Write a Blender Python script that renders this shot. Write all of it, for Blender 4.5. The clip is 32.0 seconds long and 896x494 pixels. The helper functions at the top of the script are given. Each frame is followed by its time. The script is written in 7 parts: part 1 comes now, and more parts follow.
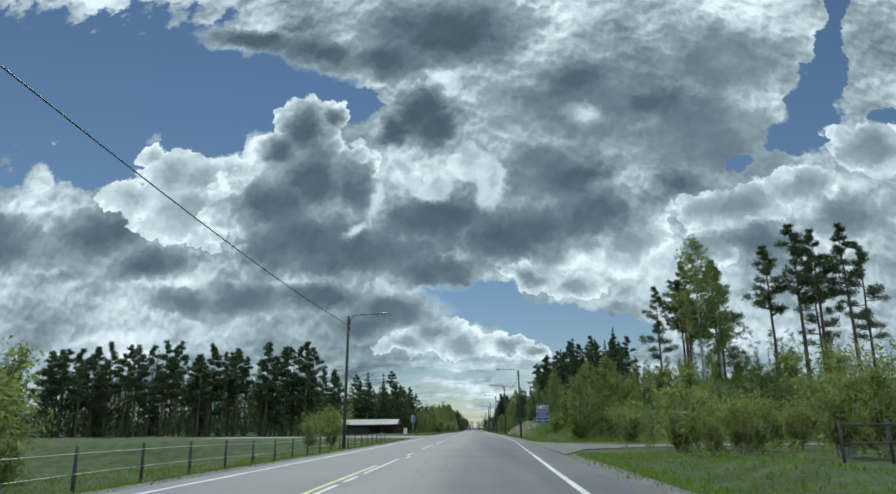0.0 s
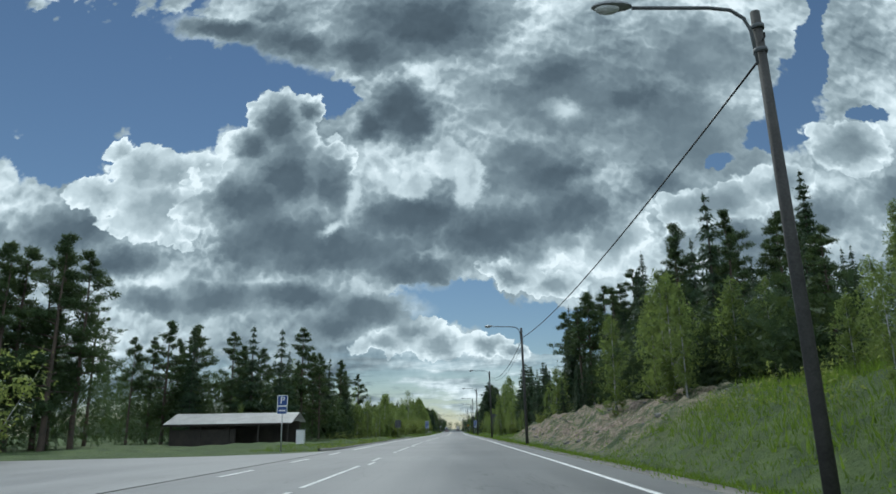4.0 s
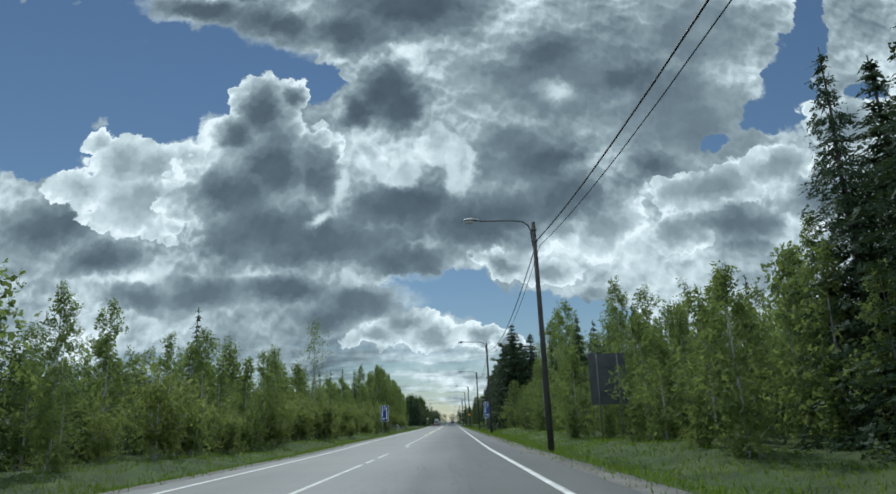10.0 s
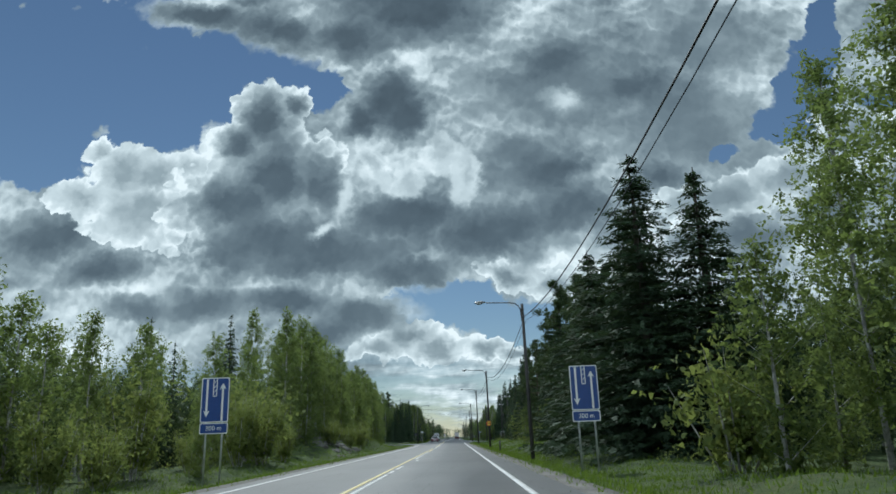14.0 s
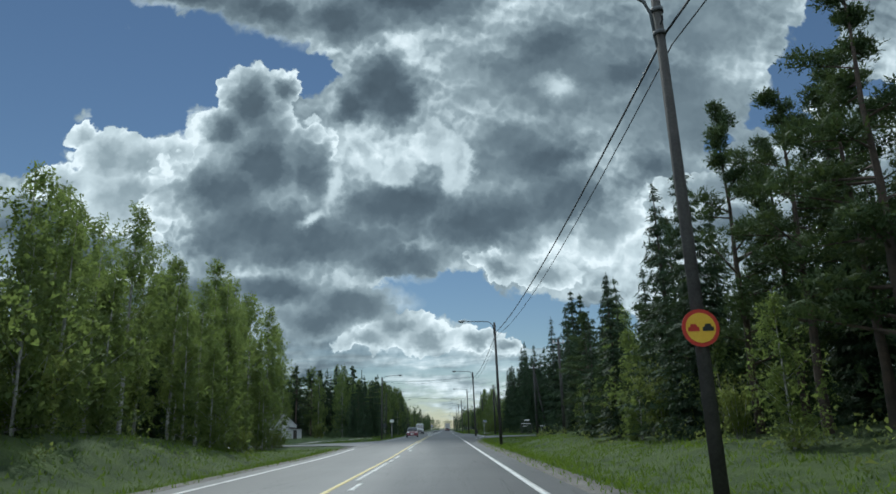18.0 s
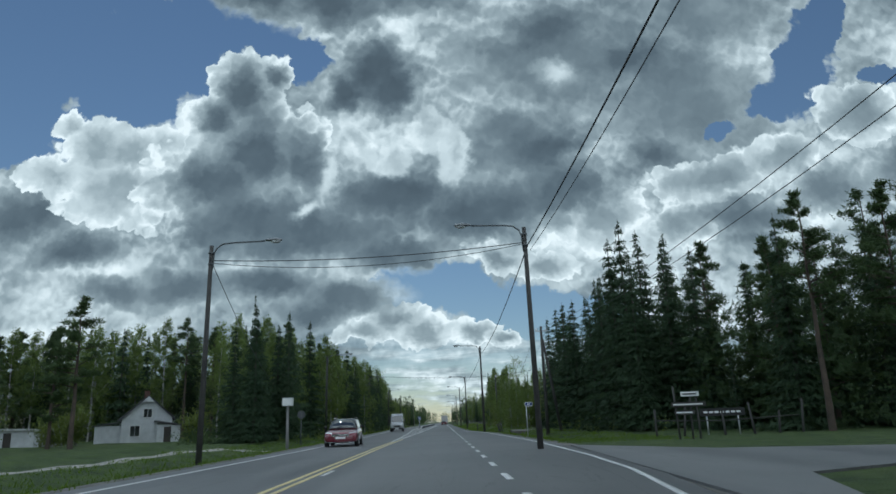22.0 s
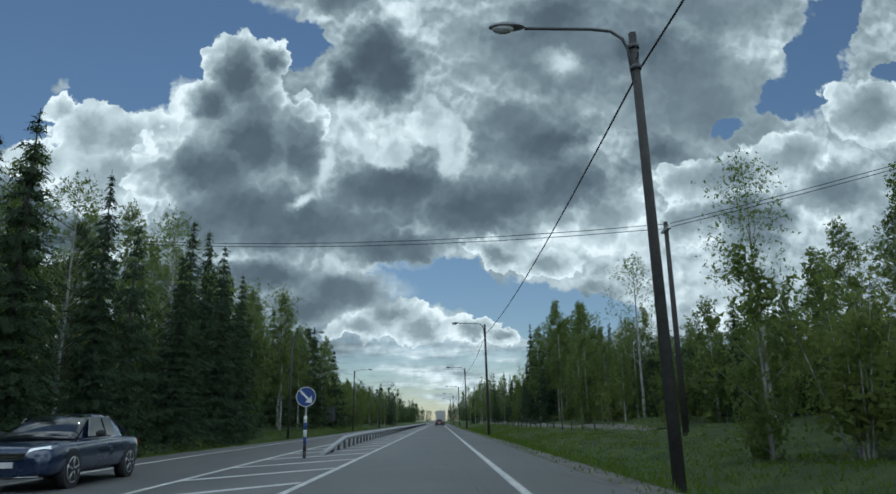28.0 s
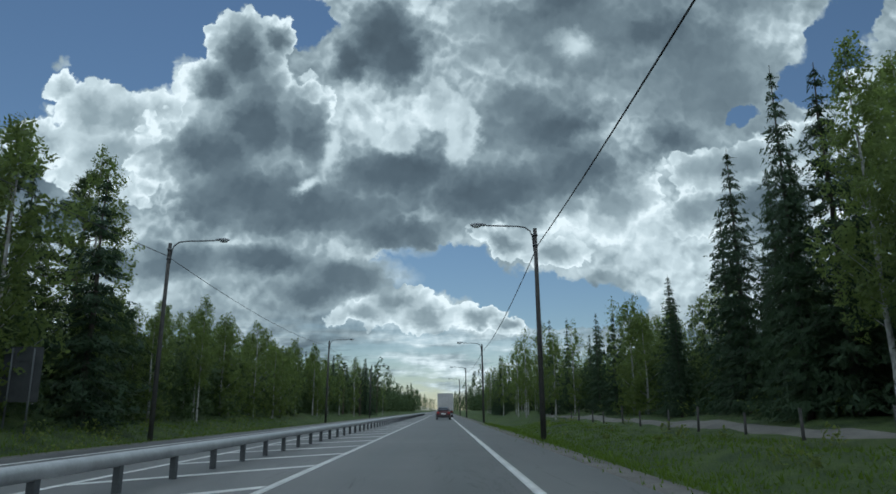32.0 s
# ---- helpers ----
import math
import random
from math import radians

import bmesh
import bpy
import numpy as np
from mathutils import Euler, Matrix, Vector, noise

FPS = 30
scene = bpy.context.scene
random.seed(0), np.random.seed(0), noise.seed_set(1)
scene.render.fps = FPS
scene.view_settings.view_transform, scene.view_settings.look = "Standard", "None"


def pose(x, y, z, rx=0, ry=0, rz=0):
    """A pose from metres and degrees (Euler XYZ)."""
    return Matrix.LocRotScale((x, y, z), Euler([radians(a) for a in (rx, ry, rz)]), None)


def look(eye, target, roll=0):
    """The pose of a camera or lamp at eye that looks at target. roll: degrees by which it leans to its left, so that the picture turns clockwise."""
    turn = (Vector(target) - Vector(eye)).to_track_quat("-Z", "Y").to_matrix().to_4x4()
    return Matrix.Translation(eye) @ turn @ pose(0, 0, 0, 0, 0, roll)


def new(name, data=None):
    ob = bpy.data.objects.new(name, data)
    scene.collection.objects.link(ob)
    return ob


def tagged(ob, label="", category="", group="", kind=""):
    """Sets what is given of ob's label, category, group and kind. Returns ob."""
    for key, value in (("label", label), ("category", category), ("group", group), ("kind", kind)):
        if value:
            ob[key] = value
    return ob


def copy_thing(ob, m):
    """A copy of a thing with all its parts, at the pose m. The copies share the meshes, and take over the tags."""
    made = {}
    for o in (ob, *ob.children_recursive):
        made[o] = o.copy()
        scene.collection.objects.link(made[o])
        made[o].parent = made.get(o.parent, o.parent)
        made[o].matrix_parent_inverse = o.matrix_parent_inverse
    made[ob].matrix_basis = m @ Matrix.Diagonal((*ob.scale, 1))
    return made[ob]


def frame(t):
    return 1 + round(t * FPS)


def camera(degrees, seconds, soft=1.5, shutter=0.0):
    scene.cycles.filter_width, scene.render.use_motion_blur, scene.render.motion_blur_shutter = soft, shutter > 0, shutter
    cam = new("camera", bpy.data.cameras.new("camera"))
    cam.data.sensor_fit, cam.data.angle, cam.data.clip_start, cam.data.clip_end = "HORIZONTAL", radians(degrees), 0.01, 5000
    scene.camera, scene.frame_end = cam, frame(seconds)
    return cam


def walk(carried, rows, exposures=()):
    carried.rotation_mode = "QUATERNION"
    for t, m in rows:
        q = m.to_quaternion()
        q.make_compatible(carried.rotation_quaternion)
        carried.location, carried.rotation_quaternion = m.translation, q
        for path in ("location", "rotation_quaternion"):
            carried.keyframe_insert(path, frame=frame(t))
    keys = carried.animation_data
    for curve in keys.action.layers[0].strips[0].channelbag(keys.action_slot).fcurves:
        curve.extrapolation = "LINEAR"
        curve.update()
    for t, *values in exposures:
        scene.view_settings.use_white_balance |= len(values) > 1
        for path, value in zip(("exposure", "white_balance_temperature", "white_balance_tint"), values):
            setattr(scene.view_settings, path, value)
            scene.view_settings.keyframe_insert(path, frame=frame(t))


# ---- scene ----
cam = camera(66.0, 32.0, soft=1.6)
PATH = [  # seconds, across, along, pitch, lean, turn
    (0.0, 0.10, -0.00, 14.74, 0.47, 2.42),
    (0.5, 0.07, 9.43, 15.04, 0.57, 2.02),
    (1.0, 0.04, 18.87, 15.14, 0.47, 1.72),
    (1.5, 0.00, 28.30, 15.14, 0.47, 1.52),
    (2.0, -0.05, 37.73, 14.99, 0.32, 1.44),
    (2.5, -0.08, 47.19, 14.80, 0.17, 1.28),
    (3.0, -0.09, 56.67, 14.70, 0.21, 1.22),
    (3.5, -0.10, 66.15, 14.71, 0.56, 0.96),
    (4.0, -0.10, 75.59, 14.82, 0.91, 0.70),
    (4.5, -0.10, 85.01, 14.96, 1.29, 0.52),
    (6.5, -0.06, 122.45, 14.85, 1.63, 0.41),
    (7.0, -0.05, 131.79, 14.89, 1.72, 0.43),
    (7.5, -0.06, 141.16, 14.71, 1.73, 0.38),
    (8.0, -0.05, 150.44, 14.63, 1.74, 0.33),
    (8.5, 0.04, 159.51, 14.46, 1.77, 0.39),
    (9.0, 0.15, 168.47, 14.40, 1.80, 0.44),
    (9.5, 0.26, 177.37, 14.37, 1.90, 0.33),
    (10.0, 0.37, 186.18, 14.24, 2.09, 0.32),
    (10.5, 0.46, 194.95, 14.21, 2.09, 0.30),
    (11.0, 0.50, 203.70, 14.28, 2.18, 0.29),
    (11.5, 0.48, 212.44, 14.28, 2.16, 0.37),
    (12.0, 0.45, 221.14, 14.58, 2.03, 0.45),
    (12.5, 0.42, 229.74, 14.83, 2.02, 0.62),
    (13.0, 0.40, 238.32, 14.99, 2.01, 0.50),
    (13.5, 0.38, 246.95, 15.20, 1.93, 0.62),
    (14.0, 0.35, 255.63, 15.42, 1.85, 0.64),
    (14.5, 0.33, 264.33, 15.73, 1.87, 0.57),
    (16.5, 0.25, 299.25, 15.20, 1.55, 0.17),
    (17.0, 0.22, 307.98, 14.88, 1.74, 0.10),
    (17.5, 0.19, 316.72, 14.77, 1.84, -0.17),
    (18.0, 0.20, 325.44, 14.76, 1.73, -0.14),
    (18.5, 0.27, 334.14, 14.55, 1.66, -0.24),
    (19.0, 0.35, 342.83, 14.63, 1.48, -0.25),
    (19.5, 0.40, 351.54, 14.61, 1.67, -0.42),
    (20.0, 0.44, 360.24, 14.59, 1.75, -0.59),
    (20.5, 0.47, 368.94, 14.46, 1.94, -0.76),
    (21.0, 0.50, 377.62, 14.34, 2.12, -0.82),
    (21.5, 0.54, 386.25, 14.24, 2.19, -0.58),
    (22.0, 0.59, 394.87, 14.24, 2.06, -0.33),
    (22.5, 0.63, 403.48, 14.13, 2.13, -0.08),
    (23.0, 0.65, 412.11, 14.43, 2.19, -0.13),
    (23.5, 0.66, 420.77, 14.54, 2.09, 0.00),
    (24.0, 0.65, 429.47, 14.84, 2.18, -0.07),
    (24.5, 0.58, 438.21, 14.96, 2.02, -0.09),
    (25.0, 0.50, 447.02, 14.89, 1.76, -0.12),
    (25.5, 0.46, 455.91, 14.88, 1.62, -0.17),
    (27.5, 0.49, 492.19, 14.16, 1.35, -0.77),
    (28.0, 0.50, 501.39, 14.15, 1.01, -0.72),
    (28.5, 0.50, 510.64, 14.01, 0.76, -0.69),
    (29.0, 0.50, 519.95, 13.97, 0.52, -0.66),
    (29.5, 0.52, 529.32, 13.99, 0.30, -0.49),
    (30.0, 0.55, 538.76, 13.90, 0.18, -0.42),
    (31.0, 0.54, 557.90, 13.64, 0.10, -0.36),
    (32.0, 0.50, 577.17, 13.32, 0.11, -0.41),
]
EXPOSURES = [(0.0, 0.0, 5760, 2), (32.0, 0.0, 5760, 2)]
EYE_HEIGHT = 1.08
walk(cam, [(t, pose(x, y, EYE_HEIGHT, 90 + pitch, lean, turn)) for t, x, y, pitch, lean, turn in PATH],
     exposures=EXPOSURES)

# ---- world, sun ----
SUN_HIGH, SUN_LEFT = 50.0, 14.0
BACK_CLOUD_FILL = 1.5
world = bpy.data.worlds.new("world")
scene.world = world
world.use_nodes = True
wn, wl = world.node_tree.nodes, world.node_tree.links
sky = wn.new("ShaderNodeTexSky")
sky.sky_type, sky.sun_disc = "NISHITA", False
sky.sun_elevation, sky.sun_rotation = radians(SUN_HIGH), radians(-SUN_LEFT)
sky.air_density, sky.dust_density, sky.ozone_density = 1.0, 0.0, 0.7
# unseen broken cloud added round the rest of the sky, sunlit, as fill light
wc = wn.new("ShaderNodeTexCoord").outputs["Generated"]
split = wn.new("ShaderNodeSeparateXYZ")
wl.new(wc, split.inputs[0])
puffs = wn.new("ShaderNodeTexNoise")
puffs.inputs["Scale"].default_value, puffs.inputs["Detail"].default_value = 3.5, 7.0
wl.new(wc, puffs.inputs["Vector"])
amount = wn.new("ShaderNodeMapRange")
amount.inputs[1].default_value, amount.inputs[2].default_value = 0.42, 0.54
wl.new(puffs.outputs["Fac"], amount.inputs[0])
behind = wn.new("ShaderNodeMapRange")
behind.inputs[1].default_value, behind.inputs[2].default_value = 0.15, 0.35
behind.inputs[3].default_value, behind.inputs[4].default_value = 1.0, 0.0
wl.new(split.outputs[1], behind.inputs[0])
share = wn.new("ShaderNodeMath")
share.operation = "MULTIPLY"
wl.new(amount.outputs[0], share.inputs[0])
wl.new(behind.outputs[0], share.inputs[1])
cloudy = wn.new("ShaderNodeBackground")
cloudy.inputs[0].default_value, cloudy.inputs[1].default_value = (0.92, 0.97, 1.0, 1), BACK_CLOUD_FILL
blend = wn.new("ShaderNodeMixShader")
wl.new(sky.outputs[0], wn["Background"].inputs[0])
wn["Background"].inputs[1].default_value = 0.052
wl.new(share.outputs[0], blend.inputs[0])
wl.new(wn["Background"].outputs[0], blend.inputs[1])
wl.new(cloudy.outputs[0], blend.inputs[2])
wl.new(blend.outputs[0], wn["World Output"].inputs[0])
sun = new("sun", bpy.data.lights.new("sun", "SUN"))
sun.data.energy, sun.data.angle, sun.data.color = 2.6, radians(0.8), (1.0, 0.95, 0.87)
a, b = radians(SUN_LEFT), radians(SUN_HIGH)
sun.matrix_world = look((-math.sin(a) * math.cos(b) * 50, math.cos(a) * math.cos(b) * 50, math.sin(b) * 50), (0, 0, 0))


# ---- node helpers ----
class Nodes:
    """Short ways to write a node tree."""

    def __init__(self, name):
        self.mat = bpy.data.materials.new(name)
        self.mat.use_nodes = True
        self.n, self.l = self.mat.node_tree.nodes, self.mat.node_tree.links
        self.bsdf = self.n["Principled BSDF"]
        self.out = self.n["Material Output"]

    def put(self, socket, value):
        if isinstance(value, bpy.types.NodeSocket):
            self.l.new(value, socket)
        elif value is not None:
            socket.default_value = value

    def math(self, op, a=0.0, b=None, c=None, clamp=False):
        m = self.n.new("ShaderNodeMath")
        m.operation, m.use_clamp = op, clamp
        for k, v in enumerate((a, b, c)):
            self.put(m.inputs[k], v)
        return m.outputs[0]

    def vec(self, op, a, b=None):
        m = self.n.new("ShaderNodeVectorMath")
        m.operation = op
        self.put(m.inputs[0], a)
        if b is not None:
            self.put(m.inputs[1], b)
        return m.outputs["Value"] if op == "LENGTH" else m.outputs["Vector"]

    def coords(self, kind="Object"):
        return self.n.new("ShaderNodeTexCoord").outputs[kind]

    def noise(self, vector, scale, detail=4.0, rough=0.55, distortion=0.0, out="Fac"):
        t = self.n.new("ShaderNodeTexNoise")
        self.put(t.inputs["Vector"], vector)
        t.inputs["Scale"].default_value, t.inputs["Detail"].default_value = scale, detail
        t.inputs["Roughness"].default_value, t.inputs["Distortion"].default_value = rough, distortion
        return t.outputs[out]

    def spread(self, value, lo, hi, to_lo=0.0, to_hi=1.0, smooth=False):
        r = self.n.new("ShaderNodeMapRange")
        if smooth:
            r.interpolation_type = "SMOOTHSTEP"
        self.put(r.inputs[0], value)
        for k, v in enumerate((lo, hi, to_lo, to_hi)):
            r.inputs[1 + k].default_value = v
        return r.outputs[0]

    def mix(self, fac, a, b):
        m = self.n.new("ShaderNodeMix")
        m.data_type = "RGBA"
        self.put(m.inputs[0], fac)
        for k, v in ((6, a), (7, b)):
            self.put(m.inputs[k], (*v, 1.0) if isinstance(v, tuple) and len(v) == 3 else v)
        return m.outputs[2]

    def bump(self, height, strength=0.3, distance=0.02):
        m = self.n.new("ShaderNodeBump")
        m.inputs["Strength"].default_value, m.inputs["Distance"].default_value = strength, distance
        self.put(m.inputs["Height"], height)
        self.l.new(m.outputs[0], self.bsdf.inputs["Normal"])

    def axes(self, vector):
        s = self.n.new("ShaderNodeSeparateXYZ")
        self.put(s.inputs[0], vector)
        return s.outputs

    def join(self, x, y, z=0.0):
        s = self.n.new("ShaderNodeCombineXYZ")
        for k, v in enumerate((x, y, z)):
            self.put(s.inputs[k], v)
        return s.outputs[0]


def surface(name, dark, light, scale=3.0, fine=40.0, rough=0.6, metal=0.0, relief=0.2, depth=0.01, coat=0.0):
    """Two tones mixed by a coarse and a fine grain, with relief."""
    k = Nodes(name)
    p = k.coords()
    big, small = k.noise(p, scale, 5.0, 0.6), k.noise(p, fine, 3.0, 0.6)
    both = k.math("ADD", k.math("MULTIPLY", big, 0.65), k.math("MULTIPLY", small, 0.35))
    k.put(k.bsdf.inputs["Base Color"], k.mix(k.spread(both, 0.35, 0.65), dark, light))
    k.put(k.bsdf.inputs["Roughness"], k.spread(big, 0.3, 0.7, max(rough - 0.08, 0.02), min(rough + 0.08, 1.0)))
    k.bsdf.inputs["Metallic"].default_value = metal
    k.bsdf.inputs["Coat Weight"].default_value = coat
    if relief:
        k.bump(small, relief, depth)
    return k.mat


def leaf_material(name, dark, light, through_colour, through_share, spray=0.0, gaps=0.42):
    """Foliage: diffuse leaves that let part of the light through, each its own shade.
    spray: leaves to the metre where one blade carries a spray of them, with gaps between."""
    k = Nodes(name)
    island = k.n.new("ShaderNodeNewGeometry").outputs["Random Per Island"]
    tree = k.n.new("ShaderNodeObjectInfo").outputs["Random"]
    mottle = k.noise(k.coords(), 1.1, 3.0, 0.6)
    tone = k.math("ADD", k.math("MULTIPLY", island, 0.35), k.math("MULTIPLY", tree, 0.40))
    tone = k.math("ADD", tone, k.spread(mottle, 0.35, 0.65, 0.0, 0.25))
    colour = k.mix(tone, dark, light)
    k.put(k.bsdf.inputs["Base Color"], colour)
    k.bsdf.inputs["Roughness"].default_value = 0.7
    k.bsdf.inputs["Specular IOR Level"].default_value = 0.2
    glow = k.n.new("ShaderNodeBsdfTranslucent")
    k.put(glow.inputs[0], k.mix(tone, tuple(c * 0.7 for c in through_colour), through_colour))
    both = k.n.new("ShaderNodeMixShader")
    both.inputs[0].default_value = through_share
    k.l.new(k.bsdf.outputs[0], both.inputs[1])
    k.l.new(glow.outputs[0], both.inputs[2])
    last = both
    if spray:
        cells = k.n.new("ShaderNodeTexVoronoi")
        k.put(cells.inputs["Vector"], k.coords())
        cells.inputs["Scale"].default_value = spray
        last = k.n.new("ShaderNodeMixShader")
        k.put(last.inputs[0], k.math("GREATER_THAN", cells.outputs["Distance"], gaps))
        k.l.new(both.outputs[0], last.inputs[1])
        k.l.new(k.n.new("ShaderNodeBsdfTransparent").outputs[0], last.inputs[2])
    k.l.new(last.outputs[0], k.out.inputs[0])
    return k.mat


# ---- materials ----
def asphalt_material():
    k = Nodes("asphalt")
    p = k.coords()
    x, y, z = k.axes(p)
    stretched = k.join(k.math("MULTIPLY", x, 1.0), k.math("MULTIPLY", y, 0.05))
    lanes = k.noise(stretched, 0.9, 4.0, 0.55)
    patches = k.noise(p, 0.15, 4.0, 0.6)
    grit = k.noise(p, 60.0, 3.0, 0.7)
    tone = k.math("ADD", k.math("ADD", k.math("MULTIPLY", lanes, 0.5), k.math("MULTIPLY", patches, 0.25)), k.math("MULTIPLY", grit, 0.25))
    base = k.mix(k.spread(tone, 0.36, 0.64), (0.085, 0.086, 0.088), (0.19, 0.19, 0.188))
    crack = k.noise(k.join(k.math("MULTIPLY", x, 1.0), k.math("MULTIPLY", y, 0.06)), 0.55, 6.0, 0.6, 1.2)
    line = k.spread(k.math("ABSOLUTE", k.math("SUBTRACT", crack, 0.5)), 0.0, 0.004, 1.0, 0.0)
    k.put(k.bsdf.inputs["Base Color"], k.mix(k.math("MULTIPLY", line, 0.55), base, (0.03, 0.03, 0.032)))
    k.put(k.bsdf.inputs["Roughness"], k.spread(lanes, 0.3, 0.7, 0.5, 0.68))
    k.bump(grit, 0.35, 0.006)
    return k.mat


def ground_material():
    k = Nodes("grass_ground")
    p = k.coords()
    big, mid, small = k.noise(p, 0.08, 4.0, 0.6), k.noise(p, 0.7, 5.0, 0.65), k.noise(p, 9.0, 4.0, 0.7)
    green = k.mix(k.spread(mid, 0.35, 0.65), (0.026, 0.050, 0.010), (0.074, 0.112, 0.022))
    straw = k.mix(k.spread(small, 0.3, 0.7), (0.07, 0.07, 0.026), (0.14, 0.135, 0.055))
    patchy = k.spread(k.math("ADD", k.math("MULTIPLY", big, 0.5), k.math("MULTIPLY", small, 0.5)), 0.55, 0.72)
    base = k.mix(patchy, green, straw)
    # the cut in the hill beside the road is bare sand
    x, y, z = k.axes(p)
    along = k.math("MULTIPLY", k.spread(y, 100.0, 118.0, 0.0, 1.0, True), k.spread(y, 164.0, 178.0, 1.0, 0.0, True))
    slope = k.math("MULTIPLY", k.spread(x, 6.0, 8.0, 0.0, 1.0, True), k.spread(x, 13.5, 16.0, 1.0, 0.0, True))
    bare = k.math("MULTIPLY", k.math("MULTIPLY", along, slope), k.spread(k.math("ADD", k.math("MULTIPLY", mid, 0.6), k.math("MULTIPLY", small, 0.4)), 0.43, 0.53))
    clods = k.noise(p, 2.6, 5.0, 0.7)
    sand = k.mix(k.spread(k.math("ADD", k.math("MULTIPLY", small, 0.4), k.math("MULTIPLY", clods, 0.6)), 0.42, 0.58), (0.085, 0.062, 0.046), (0.33, 0.255, 0.20))
    k.put(k.bsdf.inputs["Base Color"], k.mix(bare, base, sand))
    k.bsdf.inputs["Roughness"].default_value = 0.95
    k.bump(k.math("ADD", small, mid), 0.9, 0.16)
    return k.mat


ASPHALT = asphalt_material()
GROUND = ground_material()
GRAVEL = surface("gravel", (0.085, 0.08, 0.072), (0.20, 0.19, 0.17), 0.8, 25.0, 0.95, relief=0.7, depth=0.03)
WHITE_LINE = surface("worn_white_road_paint", (0.42, 0.42, 0.41), (0.72, 0.72, 0.70), 1.4, 18.0, 0.6, relief=0.15)
YELLOW_LINE = surface("worn_yellow_road_paint", (0.52, 0.43, 0.20), (0.74, 0.62, 0.30), 1.4, 18.0, 0.6, relief=0.15)
SANDY = surface("pale_sandy_path", (0.24, 0.225, 0.20), (0.42, 0.40, 0.36), 0.8, 25.0, 0.95, relief=0.6, depth=0.03)
KERB = surface("kerb_concrete", (0.12, 0.118, 0.115), (0.26, 0.255, 0.245), 1.5, 30.0, 0.9)
WOOD_GREY = surface("weathered_pole_wood", (0.030, 0.029, 0.028), (0.078, 0.075, 0.070), 2.0, 25.0, 0.9, relief=0.5)
GALVANISED = surface("galvanised_steel", (0.42, 0.43, 0.44), (0.60, 0.61, 0.62), 3.0, 30.0, 0.5, 0.7, 0.05)
POST_STEEL = surface("dull_post_steel", (0.075, 0.08, 0.085), (0.14, 0.15, 0.155), 3.0, 30.0, 0.7, 0.3, 0.05)
LAMP_GREY = surface("grey_lamp_housing", (0.17, 0.18, 0.19), (0.28, 0.29, 0.30), 4.0, 30.0, 0.5, 0.3, 0.05)
LAMP_GLASS = surface("cloudy_lamp_bowl", (0.40, 0.42, 0.42), (0.55, 0.57, 0.57), 4.0, 30.0, 0.25, 0.0, 0.0)
BLACK_WIRE = surface("black_cable", (0.012, 0.012, 0.013), (0.025, 0.025, 0.027), 5.0, 40.0, 0.6)
SIGN_BLUE = surface("sign_blue", (0.012, 0.045, 0.19), (0.018, 0.062, 0.24), 2.0, 20.0, 0.4, relief=0.0)
SIGN_WHITE = surface("sign_white", (0.66, 0.67, 0.67), (0.78, 0.78, 0.77), 2.0, 20.0, 0.4, relief=0.0)
SIGN_BLACK = surface("sign_black", (0.015, 0.015, 0.016), (0.025, 0.025, 0.026), 2.0, 20.0, 0.4, relief=0.0)
SIGN_RED = surface("sign_red", (0.42, 0.03, 0.02), (0.52, 0.045, 0.03), 2.0, 20.0, 0.4, relief=0.0)
SIGN_YELLOW = surface("sign_yellow", (0.70, 0.42, 0.03), (0.80, 0.50, 0.05), 2.0, 20.0, 0.4, relief=0.0)
SIGN_BACK = surface("sign_back_grey", (0.055, 0.06, 0.065), (0.10, 0.105, 0.11), 2.0, 20.0, 0.55, 0.4, 0.05)
PINE_BARK = surface("pine_bark", (0.045, 0.037, 0.031), (0.115, 0.083, 0.062), 1.2, 14.0, 0.95, relief=0.7, depth=0.03)
SPRUCE_BARK = surface("spruce_bark", (0.045, 0.038, 0.032), (0.10, 0.085, 0.07), 1.5, 14.0, 0.95, relief=0.6, depth=0.03)
BIRCH_BARK = surface("birch_bark", (0.10, 0.095, 0.09), (0.50, 0.49, 0.46), 2.2, 9.0, 0.8, relief=0.2)
PINE_NEEDLES = leaf_material("pine_needles", (0.034, 0.058, 0.026), (0.075, 0.112, 0.048), (0.10, 0.14, 0.04), 0.28, 12.0, 0.54)
SPRUCE_NEEDLES = leaf_material("spruce_needles", (0.024, 0.045, 0.024), (0.052, 0.085, 0.042), (0.06, 0.09, 0.03), 0.22, 13.0, 0.56)
BIRCH_LEAVES = leaf_material("spring_birch_leaves", (0.070, 0.102, 0.032), (0.138, 0.182, 0.062), (0.27, 0.35, 0.09), 0.48, 9.0, 0.50)
BUSH_LEAVES = leaf_material("willow_leaves", (0.085, 0.118, 0.030), (0.17, 0.21, 0.065), (0.33, 0.39, 0.10), 0.46, 9.0, 0.50)
GRASS = leaf_material("grass_blades", (0.046, 0.092, 0.013), (0.118, 0.178, 0.028), (0.21, 0.31, 0.036), 0.46)
ROCK = surface("grey_rock", (0.07, 0.068, 0.065), (0.24, 0.23, 0.22), 1.3, 12.0, 0.9, relief=0.6, depth=0.05)
HOUSE_WHITE = surface("white_painted_boards", (0.40, 0.41, 0.42), (0.58, 0.59, 0.60), 1.2, 14.0, 0.7)
